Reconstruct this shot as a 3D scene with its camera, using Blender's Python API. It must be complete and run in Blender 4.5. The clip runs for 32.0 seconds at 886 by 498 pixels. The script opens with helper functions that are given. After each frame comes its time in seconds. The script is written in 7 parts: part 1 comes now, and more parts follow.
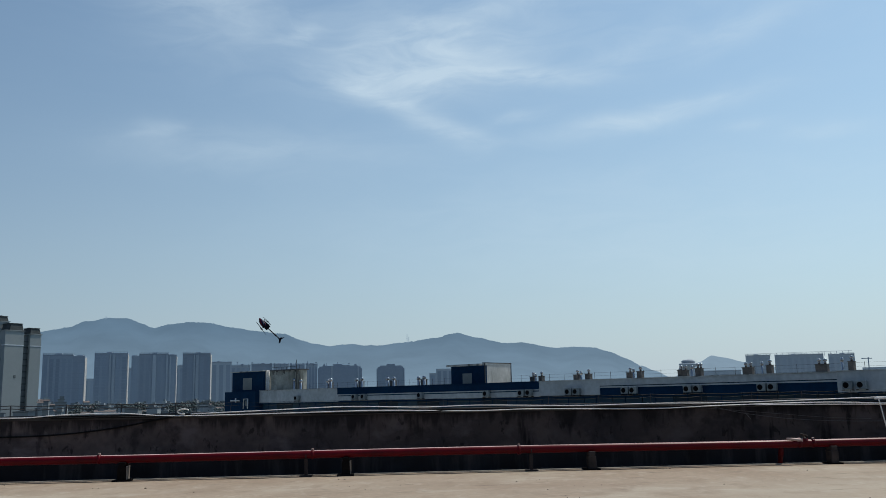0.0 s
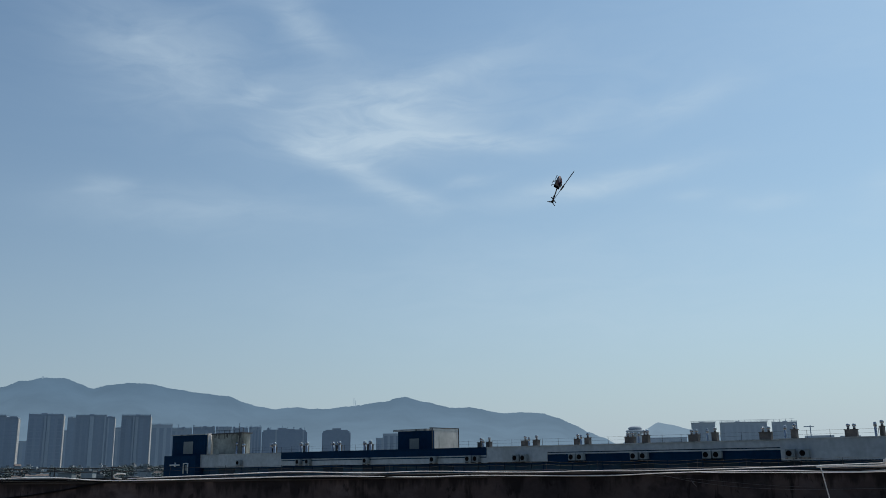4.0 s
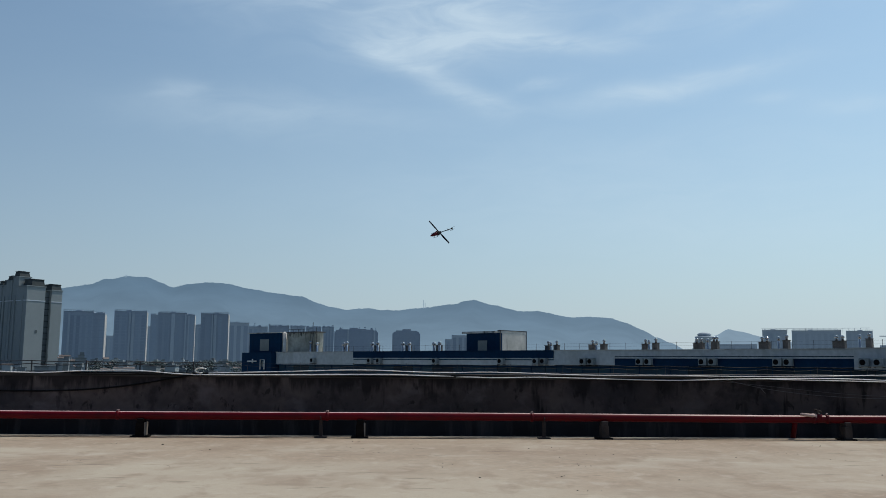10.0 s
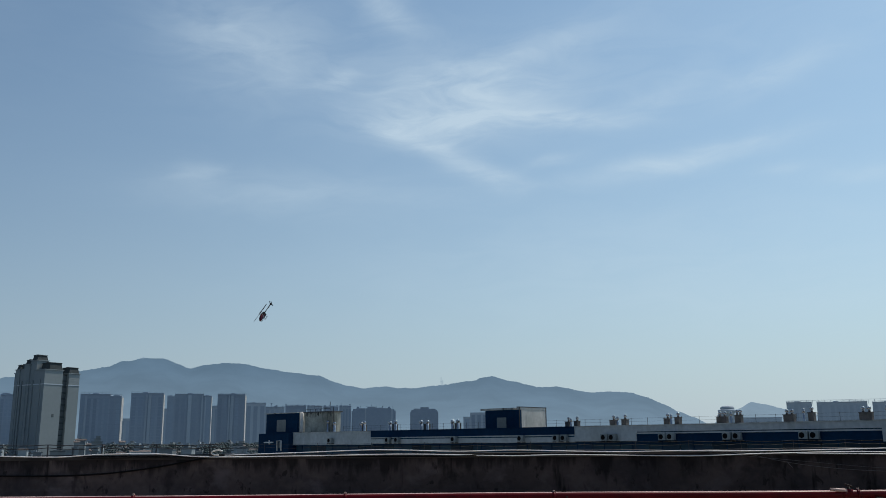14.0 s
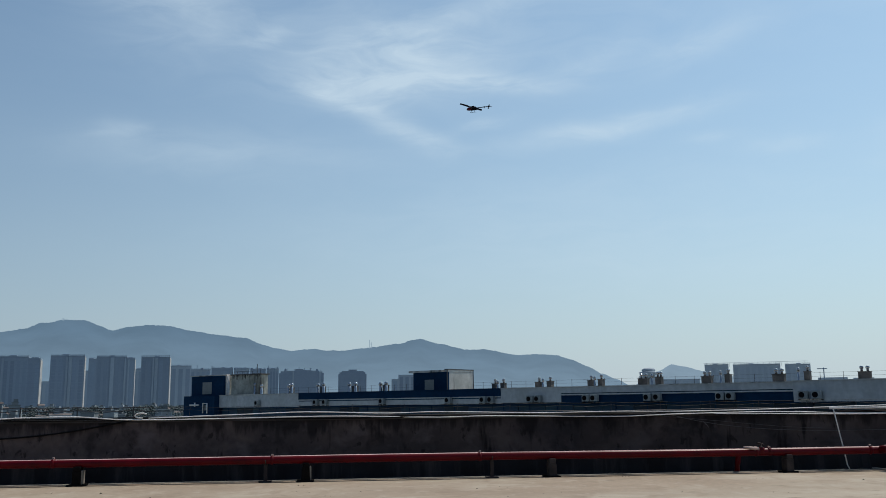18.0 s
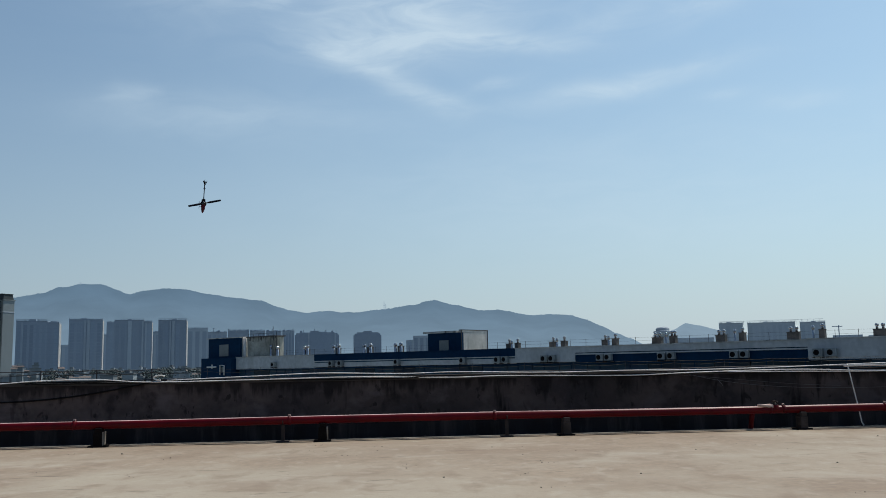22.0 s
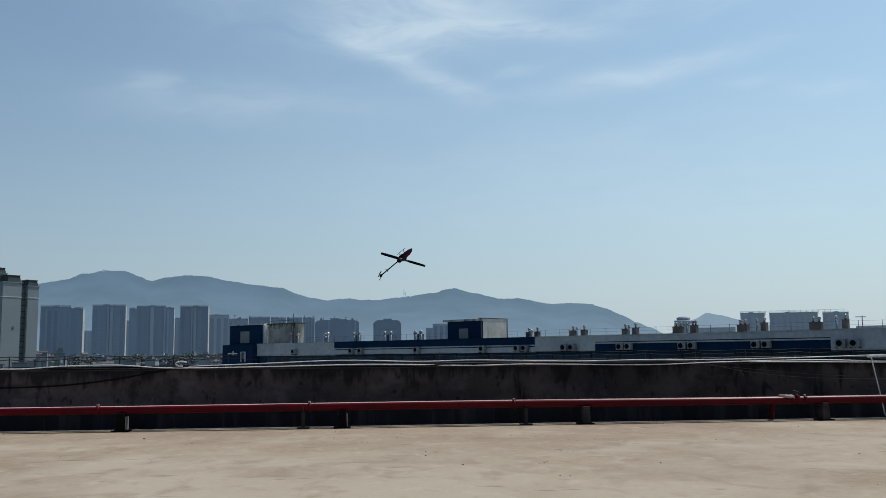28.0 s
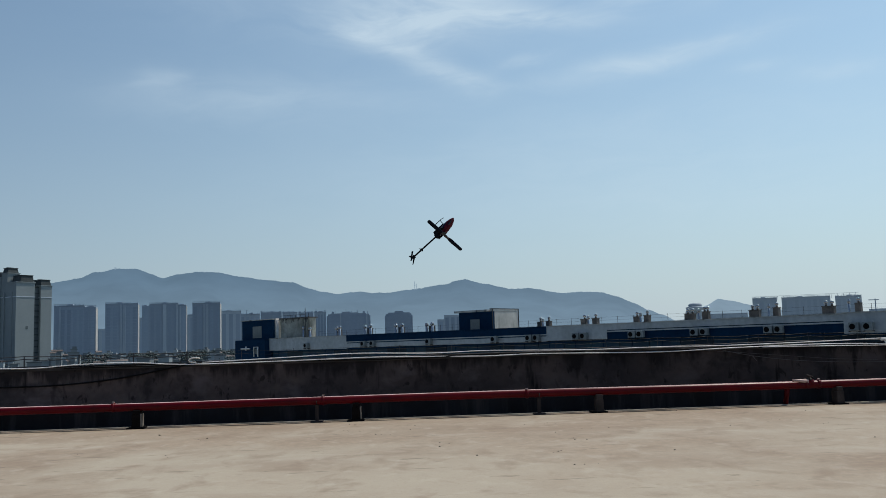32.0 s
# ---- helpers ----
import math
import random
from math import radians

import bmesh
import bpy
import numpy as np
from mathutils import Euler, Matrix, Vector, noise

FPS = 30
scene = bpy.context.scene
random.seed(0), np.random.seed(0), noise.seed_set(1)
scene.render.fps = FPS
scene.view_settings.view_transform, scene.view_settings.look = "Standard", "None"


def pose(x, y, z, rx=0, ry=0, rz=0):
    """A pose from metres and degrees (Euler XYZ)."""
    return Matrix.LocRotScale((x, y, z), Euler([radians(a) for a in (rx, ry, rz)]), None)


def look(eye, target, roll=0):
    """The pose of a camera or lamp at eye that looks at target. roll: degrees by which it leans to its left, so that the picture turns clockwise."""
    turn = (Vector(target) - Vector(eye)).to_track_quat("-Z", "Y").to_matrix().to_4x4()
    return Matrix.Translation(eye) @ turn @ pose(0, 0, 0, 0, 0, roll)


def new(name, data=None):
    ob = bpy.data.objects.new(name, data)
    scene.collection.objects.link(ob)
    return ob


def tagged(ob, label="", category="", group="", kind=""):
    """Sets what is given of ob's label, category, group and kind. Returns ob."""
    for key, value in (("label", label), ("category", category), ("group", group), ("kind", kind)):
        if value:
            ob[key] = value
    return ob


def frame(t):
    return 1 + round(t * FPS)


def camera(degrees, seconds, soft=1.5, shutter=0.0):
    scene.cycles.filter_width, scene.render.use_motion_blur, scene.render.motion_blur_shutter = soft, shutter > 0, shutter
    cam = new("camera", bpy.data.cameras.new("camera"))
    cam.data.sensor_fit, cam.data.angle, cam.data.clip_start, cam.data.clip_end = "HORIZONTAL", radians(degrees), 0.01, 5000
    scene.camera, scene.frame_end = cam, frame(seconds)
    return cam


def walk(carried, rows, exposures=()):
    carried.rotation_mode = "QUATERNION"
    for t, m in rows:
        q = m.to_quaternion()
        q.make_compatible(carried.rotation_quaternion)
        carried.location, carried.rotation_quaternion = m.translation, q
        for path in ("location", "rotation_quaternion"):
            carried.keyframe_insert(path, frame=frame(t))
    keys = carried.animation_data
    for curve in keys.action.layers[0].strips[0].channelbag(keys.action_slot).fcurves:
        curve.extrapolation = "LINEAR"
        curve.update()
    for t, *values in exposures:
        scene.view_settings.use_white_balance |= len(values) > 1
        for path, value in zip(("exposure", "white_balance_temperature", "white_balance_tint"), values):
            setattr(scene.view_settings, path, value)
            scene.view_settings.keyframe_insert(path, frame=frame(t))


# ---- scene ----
LENS = 53.0
EYE = (0.0, 0.0, 1.5)
# seconds, yaw to the left, pitch up, lean to the left, in degrees
PATH = [
    (0, -3.67, 9.59, -1.10), (0.5, -3.40, 9.79, -1.12), (1, -3.49, 10.06, -1.28), (1.5, -3.68, 10.21, -1.48), (2, -3.87, 10.28, -1.68),
    (2.5, -4.14, 10.45, -1.94), (3, -4.51, 11.05, -1.92), (3.5, -5.50, 12.34, -1.40), (4, -7.03, 13.61, -0.75), (4.5, -8.18, 13.75, -0.28),
    (6.5, -7.78, 14.88, 0.21), (7, -7.44, 15.35, 0.28), (7.5, -7.18, 15.22, 0.55), (8, -7.10, 14.23, 0.66), (8.5, -6.46, 12.41, 0.78),
    (9, -5.11, 10.45, 0.81), (9.5, -3.47, 8.69, 0.72), (10, -2.48, 7.45, 0.48), (10.5, -2.97, 6.89, 0.26), (11, -5.58, 6.65, 0.23),
    (11.5, -10.40, 6.57, 0.38), (12, -15.69, 6.68, 0.48), (12.5, -17.02, 8.08, -0.25), (13, -12.52, 10.79, -1.20), (13.5, -5.77, 12.88, -1.11),
    (14, -1.43, 12.36, -0.39), (14.5, 0.80, 10.82, 0.24), (16.5, -0.80, 10.05, 0.31), (17, -3.09, 10.08, 0.04), (17.5, -5.01, 10.23, -0.25),
    (18, -6.02, 9.95, -0.61), (18.5, -5.87, 8.94, -0.90), (19, -4.96, 7.83, -0.67), (19.5, -4.31, 7.34, -0.08), (20, -4.70, 7.35, 0.19),
    (20.5, -5.74, 7.32, -0.16), (21, -6.38, 7.28, -0.64), (21.5, -6.15, 7.36, -0.98), (22, -5.11, 7.46, -1.02), (22.5, -4.01, 7.40, -0.93),
    (23, -3.61, 7.25, -0.86), (23.5, -4.27, 7.09, -0.88), (24, -5.48, 7.08, -0.78), (24.5, -6.47, 7.42, -0.70), (25, -6.47, 7.92, -0.62),
    (25.5, -5.94, 8.06, -0.53), (27.5, -4.30, 6.87, -0.32), (28, -3.80, 6.72, -0.63), (28.5, -3.67, 6.67, -0.78), (29, -3.72, 6.71, -0.99),
    (29.5, -3.74, 6.74, -1.15), (30, -3.70, 6.71, -1.22), (30.5, -3.57, 6.53, -1.24), (31, -3.43, 6.26, -1.34), (31.5, -3.33, 6.13, -1.55),
    (32, -3.15, 6.18, -1.74),
]

def aim(yaw, pitch, lean):
    a, b = radians(yaw), radians(pitch)
    ahead = Vector((-math.sin(a) * math.cos(b), math.cos(a) * math.cos(b), math.sin(b)))
    return look(EYE, Vector(EYE) + ahead, lean)


cam = camera(LENS, 32.0, soft=0.6)
walk(cam, [(t, aim(y, p, r)) for t, y, p, r in PATH], ((0, -0.04, 6440, 10), (3, 0, 6420, 10), (4, -0.2, 6320, 10), (8, -0.17, 6370, 10), (9, -0.1, 6400, 10), (12, -0.03, 6470, 10), (12.5, -0.07, 6450, 10), (13, -0.10, 6440, 10), (17, -0.05, 6460, 10), (23, -0.02, 6500, 10), (32, -0.04, 6500, 10)))

# ---- light ----
SUN_AZ, SUN_EL = 58.0, 63.0     # from +y towards +x, and up
sun = new("sun", bpy.data.lights.new("sun", "SUN"))
sun.data.energy, sun.data.angle, sun.data.color = 3.33, radians(0.6), (1.0, 0.912, 0.795)
to_sun = Vector((math.sin(radians(SUN_AZ)) * math.cos(radians(SUN_EL)), math.cos(radians(SUN_AZ)) * math.cos(radians(SUN_EL)), math.sin(radians(SUN_EL))))
sun.matrix_world = look(to_sun * 40, (0, 0, 0))
scene.view_settings.exposure = 0.0

world = bpy.data.worlds.new("sky")
scene.world = world
world.use_nodes = True
WN, WL = world.node_tree.nodes, world.node_tree.links
WN.clear()


def wmath(op, a, b=None, clamp=False):
    n = WN.new("ShaderNodeMath")
    n.operation, n.use_clamp = op, clamp
    for i, v in enumerate((a, b)):
        if v is None:
            continue
        if isinstance(v, (int, float)):
            n.inputs[i].default_value = v
        else:
            WL.new(v, n.inputs[i])
    return n.outputs[0]


def build_sky():
    sky = WN.new("ShaderNodeTexSky")
    sky.sky_type, sky.sun_disc = "NISHITA", False
    sky.sun_elevation, sky.sun_rotation = radians(SUN_EL), radians(SUN_AZ)
    sky.altitude, sky.air_density, sky.dust_density, sky.ozone_density = 30, 1.0, 1.6, 1.5
    tc = WN.new("ShaderNodeTexCoord")
    sep = WN.new("ShaderNodeSeparateXYZ")
    WL.new(tc.outputs["Generated"], sep.inputs[0])
    x, y, z = sep.outputs
    az = wmath("MULTIPLY", wmath("ARCTAN2", x, y), 57.2958)
    el = wmath("MULTIPLY", wmath("ARCSINE", z), 57.2958)
    # wisps of cirrus: azimuth, elevation, tilt, half length, half width, weight
    wisps = ((3.4, 22.0, 4, 5.4, 2.0, 0.6), (6.5, 24.5, 14, 6.0, 0.9, 0.4), (9.6, 20.5, -5, 4.3, 0.55, 0.62), (15.6, 21.3, 20, 3.0, 0.8, 0.32), (-1.5, 19.7, -18, 3.4, 0.8, 0.5), (2.6, 17.7, -25, 3.0, 0.75, 0.5), (5.8, 16.5, -12, 1.8, 0.6, 0.36),
             (1.5, 20.6, -8, 4.5, 1.2, 0.42), (9.4, 17.8, 8, 1.9, 0.4, 0.42), (17.2, 17.2, 6, 6.0, 0.75, 0.7), (23.6, 16.0, 0, 1.6, 0.35, 0.26), (27.8, 15.3, 0, 2.5, 0.45, 0.3), (22.8, 21.8, 10, 4.0, 0.9, 0.32), (-8.0, 15.6, 1, 9.0, 1.3, 0.3),
             (-14.6, 16.6, 10, 1.6, 0.7, 0.26), (-12.0, 25.0, -15, 5.5, 2.8, 0.42), (-2.4, 27.3, -30, 2.4, 1.0, 0.46), (-5.0, 24.0, 0, 10.0, 4.0, 0.16), (-5.9, 23.0, 20, 1.4, 0.5, 0.36), (-4.0, 29.8, 10, 4.0, 1.2, 0.35), (36.0, 16.0, 30, 3.0, 1.2, 0.32), (40.0, 20.5, 60, 4.0, 1.6, 0.4),
             (14.0, 12.0, 4, 20.0, 3.0, 0.2), (22.0, 8.5, 2, 16.0, 2.2, 0.18), (10.0, 23.0, 6, 14.0, 4.5, 0.2), (-38.0, 26.0, 12, 10.0, 3.0, 0.2), (60.0, 30.0, 10, 25.0, 6.0, 0.4), (-70.0, 32.0, -10, 30.0, 7.0, 0.35), (180.0, 35.0, 5, 60.0, 8.0, 0.35))
    # the wisps bend with a slow noise
    warp = WN.new("ShaderNodeTexNoise")
    warp.inputs["Scale"].default_value, warp.inputs["Detail"].default_value, warp.inputs["Roughness"].default_value = 7.0, 4.0, 0.55
    WL.new(tc.outputs["Generated"], warp.inputs["Vector"])
    wsep = WN.new("ShaderNodeSeparateColor")
    WL.new(warp.outputs["Color"], wsep.inputs[0])
    az = wmath("ADD", az, wmath("MULTIPLY", wmath("SUBTRACT", wsep.outputs[0], 0.5), 3.0))
    el = wmath("ADD", el, wmath("MULTIPLY", wmath("SUBTRACT", wsep.outputs[1], 0.5), 2.0))
    total = None
    for ca, ce, tilt, a, b, weight in wisps:
        da, de = wmath("SUBTRACT", az, ca), wmath("SUBTRACT", el, ce)
        c, s = math.cos(radians(tilt)), math.sin(radians(tilt))
        u = wmath("DIVIDE", wmath("ADD", wmath("MULTIPLY", da, c), wmath("MULTIPLY", de, s)), a)
        v = wmath("DIVIDE", wmath("SUBTRACT", wmath("MULTIPLY", de, c), wmath("MULTIPLY", da, s)), b)
        g = wmath("MULTIPLY", wmath("EXPONENT", wmath("MULTIPLY", wmath("ADD", wmath("MULTIPLY", u, u), wmath("MULTIPLY", v, v)), -1.0)), weight)
        total = g if total is None else wmath("ADD", total, g)
    # streaks along the wind
    comb = WN.new("ShaderNodeCombineXYZ")
    WL.new(wmath("ADD", wmath("MULTIPLY", az, 0.085), wmath("MULTIPLY", el, 0.05)), comb.inputs[0])
    WL.new(wmath("SUBTRACT", wmath("MULTIPLY", el, 0.31), wmath("MULTIPLY", az, 0.02)), comb.inputs[1])
    st = WN.new("ShaderNodeTexNoise")
    st.inputs["Scale"].default_value, st.inputs["Detail"].default_value, st.inputs["Roughness"].default_value, st.inputs["Distortion"].default_value = 1.9, 7.0, 0.58, 0.9
    WL.new(comb.outputs[0], st.inputs["Vector"])
    ramp = WN.new("ShaderNodeMapRange")
    ramp.inputs["From Min"].default_value, ramp.inputs["From Max"].default_value, ramp.inputs["To Min"].default_value, ramp.inputs["To Max"].default_value = 0.3, 0.7, 0.45, 1.25
    WL.new(st.outputs[0], ramp.inputs[0])
    cloud = wmath("MULTIPLY", total, ramp.outputs[0])
    cloud = wmath("MINIMUM", wmath("MULTIPLY", cloud, 0.72), 0.68)
    # the haze thickens towards the horizon
    hz = wmath("EXPONENT", wmath("MULTIPLY", wmath("MAXIMUM", el, 0.0), -0.068))
    mix1 = WN.new("ShaderNodeMix")
    mix1.data_type = "RGBA"
    WL.new(wmath("MULTIPLY", hz, HAZE_MIX), mix1.inputs["Factor"])
    tint = WN.new("ShaderNodeMix")
    tint.data_type, tint.blend_type = "RGBA", "MULTIPLY"
    tint.inputs["Factor"].default_value = 1.0
    WL.new(sky.outputs[0], tint.inputs["A"])
    tint.inputs["B"].default_value = SKY_TINT
    WL.new(tint.outputs["Result"], mix1.inputs["A"])
    mix1.inputs["B"].default_value = HAZE_COLOR
    # the hazy air is brighter on the side of the sun
    side = wmath("ADD", wmath("MULTIPLY", x, 0.38 * math.sin(radians(SUN_AZ))), wmath("MULTIPLY", y, 0.38 * math.cos(radians(SUN_AZ))))
    gain = WN.new("ShaderNodeMix")
    gain.data_type, gain.blend_type = "RGBA", "MULTIPLY"
    gain.inputs["Factor"].default_value = 1.0
    WL.new(mix1.outputs["Result"], gain.inputs["A"])
    warm = WN.new("ShaderNodeCombineColor")
    for i, (k, c) in enumerate(((1.08, 0.786), (1.0, 0.790), (0.82, 0.808))):
        WL.new(wmath("ADD", wmath("MULTIPLY", side, k), c), warm.inputs[i])
    WL.new(warm.outputs[0], gain.inputs["B"])
    mix1 = gain
    mix2 = WN.new("ShaderNodeMix")
    mix2.data_type = "RGBA"
    WL.new(cloud, mix2.inputs["Factor"])
    WL.new(mix1.outputs["Result"], mix2.inputs["A"])
    mix2.inputs["B"].default_value = CLOUD_COLOR
    bg = WN.new("ShaderNodeBackground")
    bg.inputs["Strength"].default_value = SKY_STRENGTH
    WL.new(mix2.outputs["Result"], bg.inputs["Color"])
    out = WN.new("ShaderNodeOutputWorld")
    WL.new(bg.outputs[0], out.inputs[0])


SKY_STRENGTH = 0.107
SKY_TINT = (0.872, 1.14, 1.18, 1)
HAZE_MIX, HAZE_COLOR, CLOUD_COLOR = 0.93, (4.42, 5.3, 6.12, 1), (6.0, 7.25, 8.1, 1)
build_sky()

# ---- materials ----
def shade(name, color, rough=0.7, metal=0.0, second=None, scale=3.0, grain=40.0, amount=0.5, bump=0.15, streak=None, spread=0.0, spec=0.5, fine_range=(0.82, 1.08)):
    """A surface of two colours mixed by a coarse and a fine noise, with relief. streak: a colour that runs down in lines. spread: how far objects differ."""
    m = bpy.data.materials.new(name)
    m.use_nodes = True
    n, l = m.node_tree.nodes, m.node_tree.links
    b = n["Principled BSDF"]
    b.inputs["Metallic"].default_value = metal
    b.inputs["Specular IOR Level"].default_value = spec
    tc = n.new("ShaderNodeTexCoord")
    big, fine = n.new("ShaderNodeTexNoise"), n.new("ShaderNodeTexNoise")
    for tex, s, d in ((big, scale, 5.0), (fine, grain, 3.0)):
        tex.inputs["Scale"].default_value, tex.inputs["Detail"].default_value = s, d
        l.new(tc.outputs["Object"], tex.inputs["Vector"])
    second = second or tuple(c * 0.72 for c in color)
    ramp = n.new("ShaderNodeMapRange")
    ramp.inputs["From Min"].default_value, ramp.inputs["From Max"].default_value, ramp.inputs["To Max"].default_value = 0.35, 0.68, amount
    l.new(big.outputs[0], ramp.inputs[0])
    mix = n.new("ShaderNodeMix")
    mix.data_type = "RGBA"
    l.new(ramp.outputs[0], mix.inputs["Factor"])
    mix.inputs["A"].default_value, mix.inputs["B"].default_value = (*color, 1), (*second, 1)
    last = mix.outputs["Result"]
    g = n.new("ShaderNodeMix")
    g.data_type, g.blend_type = "RGBA", "MULTIPLY"
    gr = n.new("ShaderNodeMapRange")
    gr.inputs["From Min"].default_value, gr.inputs["From Max"].default_value, gr.inputs["To Min"].default_value = 0.3, 0.7, fine_range[0]
    gr.inputs["To Max"].default_value = fine_range[1]
    l.new(fine.outputs[0], gr.inputs[0])
    g.inputs["Factor"].default_value = 1.0
    l.new(last, g.inputs["A"])
    l.new(gr.outputs[0], g.inputs["B"])
    last = g.outputs["Result"]
    if streak:
        mp = n.new("ShaderNodeMapping")
        mp.inputs["Scale"].default_value = (streak[1], streak[1], streak[1] * 0.12)
        l.new(tc.outputs["Object"], mp.inputs[0])
        sn = n.new("ShaderNodeTexNoise")
        sn.inputs["Scale"].default_value, sn.inputs["Detail"].default_value, sn.inputs["Roughness"].default_value = 1.0, 6.0, 0.62
        l.new(mp.outputs[0], sn.inputs["Vector"])
        sr = n.new("ShaderNodeMapRange")
        sr.inputs["From Min"].default_value, sr.inputs["From Max"].default_value, sr.inputs["To Max"].default_value = 0.52, 0.7, streak[2]
        l.new(sn.outputs[0], sr.inputs[0])
        sm = n.new("ShaderNodeMix")
        sm.data_type = "RGBA"
        l.new(sr.outputs[0], sm.inputs["Factor"])
        l.new(last, sm.inputs["A"])
        sm.inputs["B"].default_value = (*streak[0], 1)
        last = sm.outputs["Result"]
    if spread:
        oi = n.new("ShaderNodeObjectInfo")
        rr = n.new("ShaderNodeMapRange")
        rr.inputs["To Min"].default_value, rr.inputs["To Max"].default_value = 1 - spread, 1 + spread
        l.new(oi.outputs["Random"], rr.inputs[0])
        om = n.new("ShaderNodeMix")
        om.data_type, om.blend_type = "RGBA", "MULTIPLY"
        om.inputs["Factor"].default_value = 1.0
        l.new(last, om.inputs["A"])
        l.new(rr.outputs[0], om.inputs["B"])
        last = om.outputs["Result"]
    l.new(last, b.inputs["Base Color"])
    rm = n.new("ShaderNodeMapRange")
    rm.inputs["To Min"].default_value, rm.inputs["To Max"].default_value = max(rough - 0.12, 0.03), min(rough + 0.12, 1)
    l.new(fine.outputs[0], rm.inputs[0])
    l.new(rm.outputs[0], b.inputs["Roughness"])
    if bump:
        bp = n.new("ShaderNodeBump")
        bp.inputs["Strength"].default_value, bp.inputs["Distance"].default_value = bump, 0.01
        l.new(fine.outputs[0], bp.inputs["Height"])
        l.new(bp.outputs[0], b.inputs["Normal"])
    return m


def floor_material():
    """Sun-bleached roof screed with rings of dried puddles and dark specks."""
    m = shade("roof_screed", (0.318, 0.252, 0.186), 0.9, second=(0.262, 0.2, 0.145), scale=0.3, grain=9.0, amount=1.0, bump=0.25)
    n, l = m.node_tree.nodes, m.node_tree.links
    b = n["Principled BSDF"]
    last = b.inputs["Base Color"].links[0].from_socket
    tc = n.new("ShaderNodeTexCoord")
    sep = n.new("ShaderNodeSeparateXYZ")
    l.new(tc.outputs["Object"], sep.inputs[0])
    # scale, edges, colour, amount, stretch along the wall; the first pales away from it
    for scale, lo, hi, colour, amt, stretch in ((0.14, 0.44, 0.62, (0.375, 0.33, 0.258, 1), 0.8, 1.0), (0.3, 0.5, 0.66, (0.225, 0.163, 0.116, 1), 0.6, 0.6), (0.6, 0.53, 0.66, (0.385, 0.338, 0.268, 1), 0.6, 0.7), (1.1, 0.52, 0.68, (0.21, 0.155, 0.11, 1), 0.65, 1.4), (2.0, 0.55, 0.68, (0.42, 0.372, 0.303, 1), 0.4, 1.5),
                                                (7.0, 0.665, 0.71, (0.10, 0.08, 0.06, 1), 0.5, 0.5), (16.0, 0.53, 0.70, (0.22, 0.17, 0.12, 1), 0.22, 1.6), (4.0, 0.63, 0.68, (0.12, 0.092, 0.065, 1), 0.6, 0.3), (40.0, 0.54, 0.70, (0.2, 0.16, 0.115, 1), 0.25, 1.5)):
        mp = n.new("ShaderNodeMapping")
        mp.inputs["Scale"].default_value = (stretch, 1, 1)
        mp.inputs["Location"].default_value = (scale * 3.7, scale * 11.3, 0)
        l.new(tc.outputs["Object"], mp.inputs[0])
        t = n.new("ShaderNodeTexNoise")
        t.inputs["Scale"].default_value, t.inputs["Detail"].default_value, t.inputs["Roughness"].default_value, t.inputs["Distortion"].default_value = scale, 7.0, 0.6, 0.4
        l.new(mp.outputs[0], t.inputs["Vector"])
        r = n.new("ShaderNodeMapRange")
        r.inputs["From Min"].default_value, r.inputs["From Max"].default_value, r.inputs["To Max"].default_value = lo, hi, amt
        level = t.outputs[0]
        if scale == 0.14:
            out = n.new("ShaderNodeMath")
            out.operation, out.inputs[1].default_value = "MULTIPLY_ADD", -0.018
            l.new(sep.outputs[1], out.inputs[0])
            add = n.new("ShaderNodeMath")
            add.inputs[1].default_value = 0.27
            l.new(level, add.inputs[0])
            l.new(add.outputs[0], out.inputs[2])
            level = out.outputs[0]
        l.new(level, r.inputs[0])
        x = n.new("ShaderNodeMix")
        x.data_type = "RGBA"
        l.new(r.outputs[0], x.inputs["Factor"])
        l.new(last, x.inputs["A"])
        x.inputs["B"].default_value = colour
        last = x.outputs["Result"]
    l.new(last, b.inputs["Base Color"])
    return m


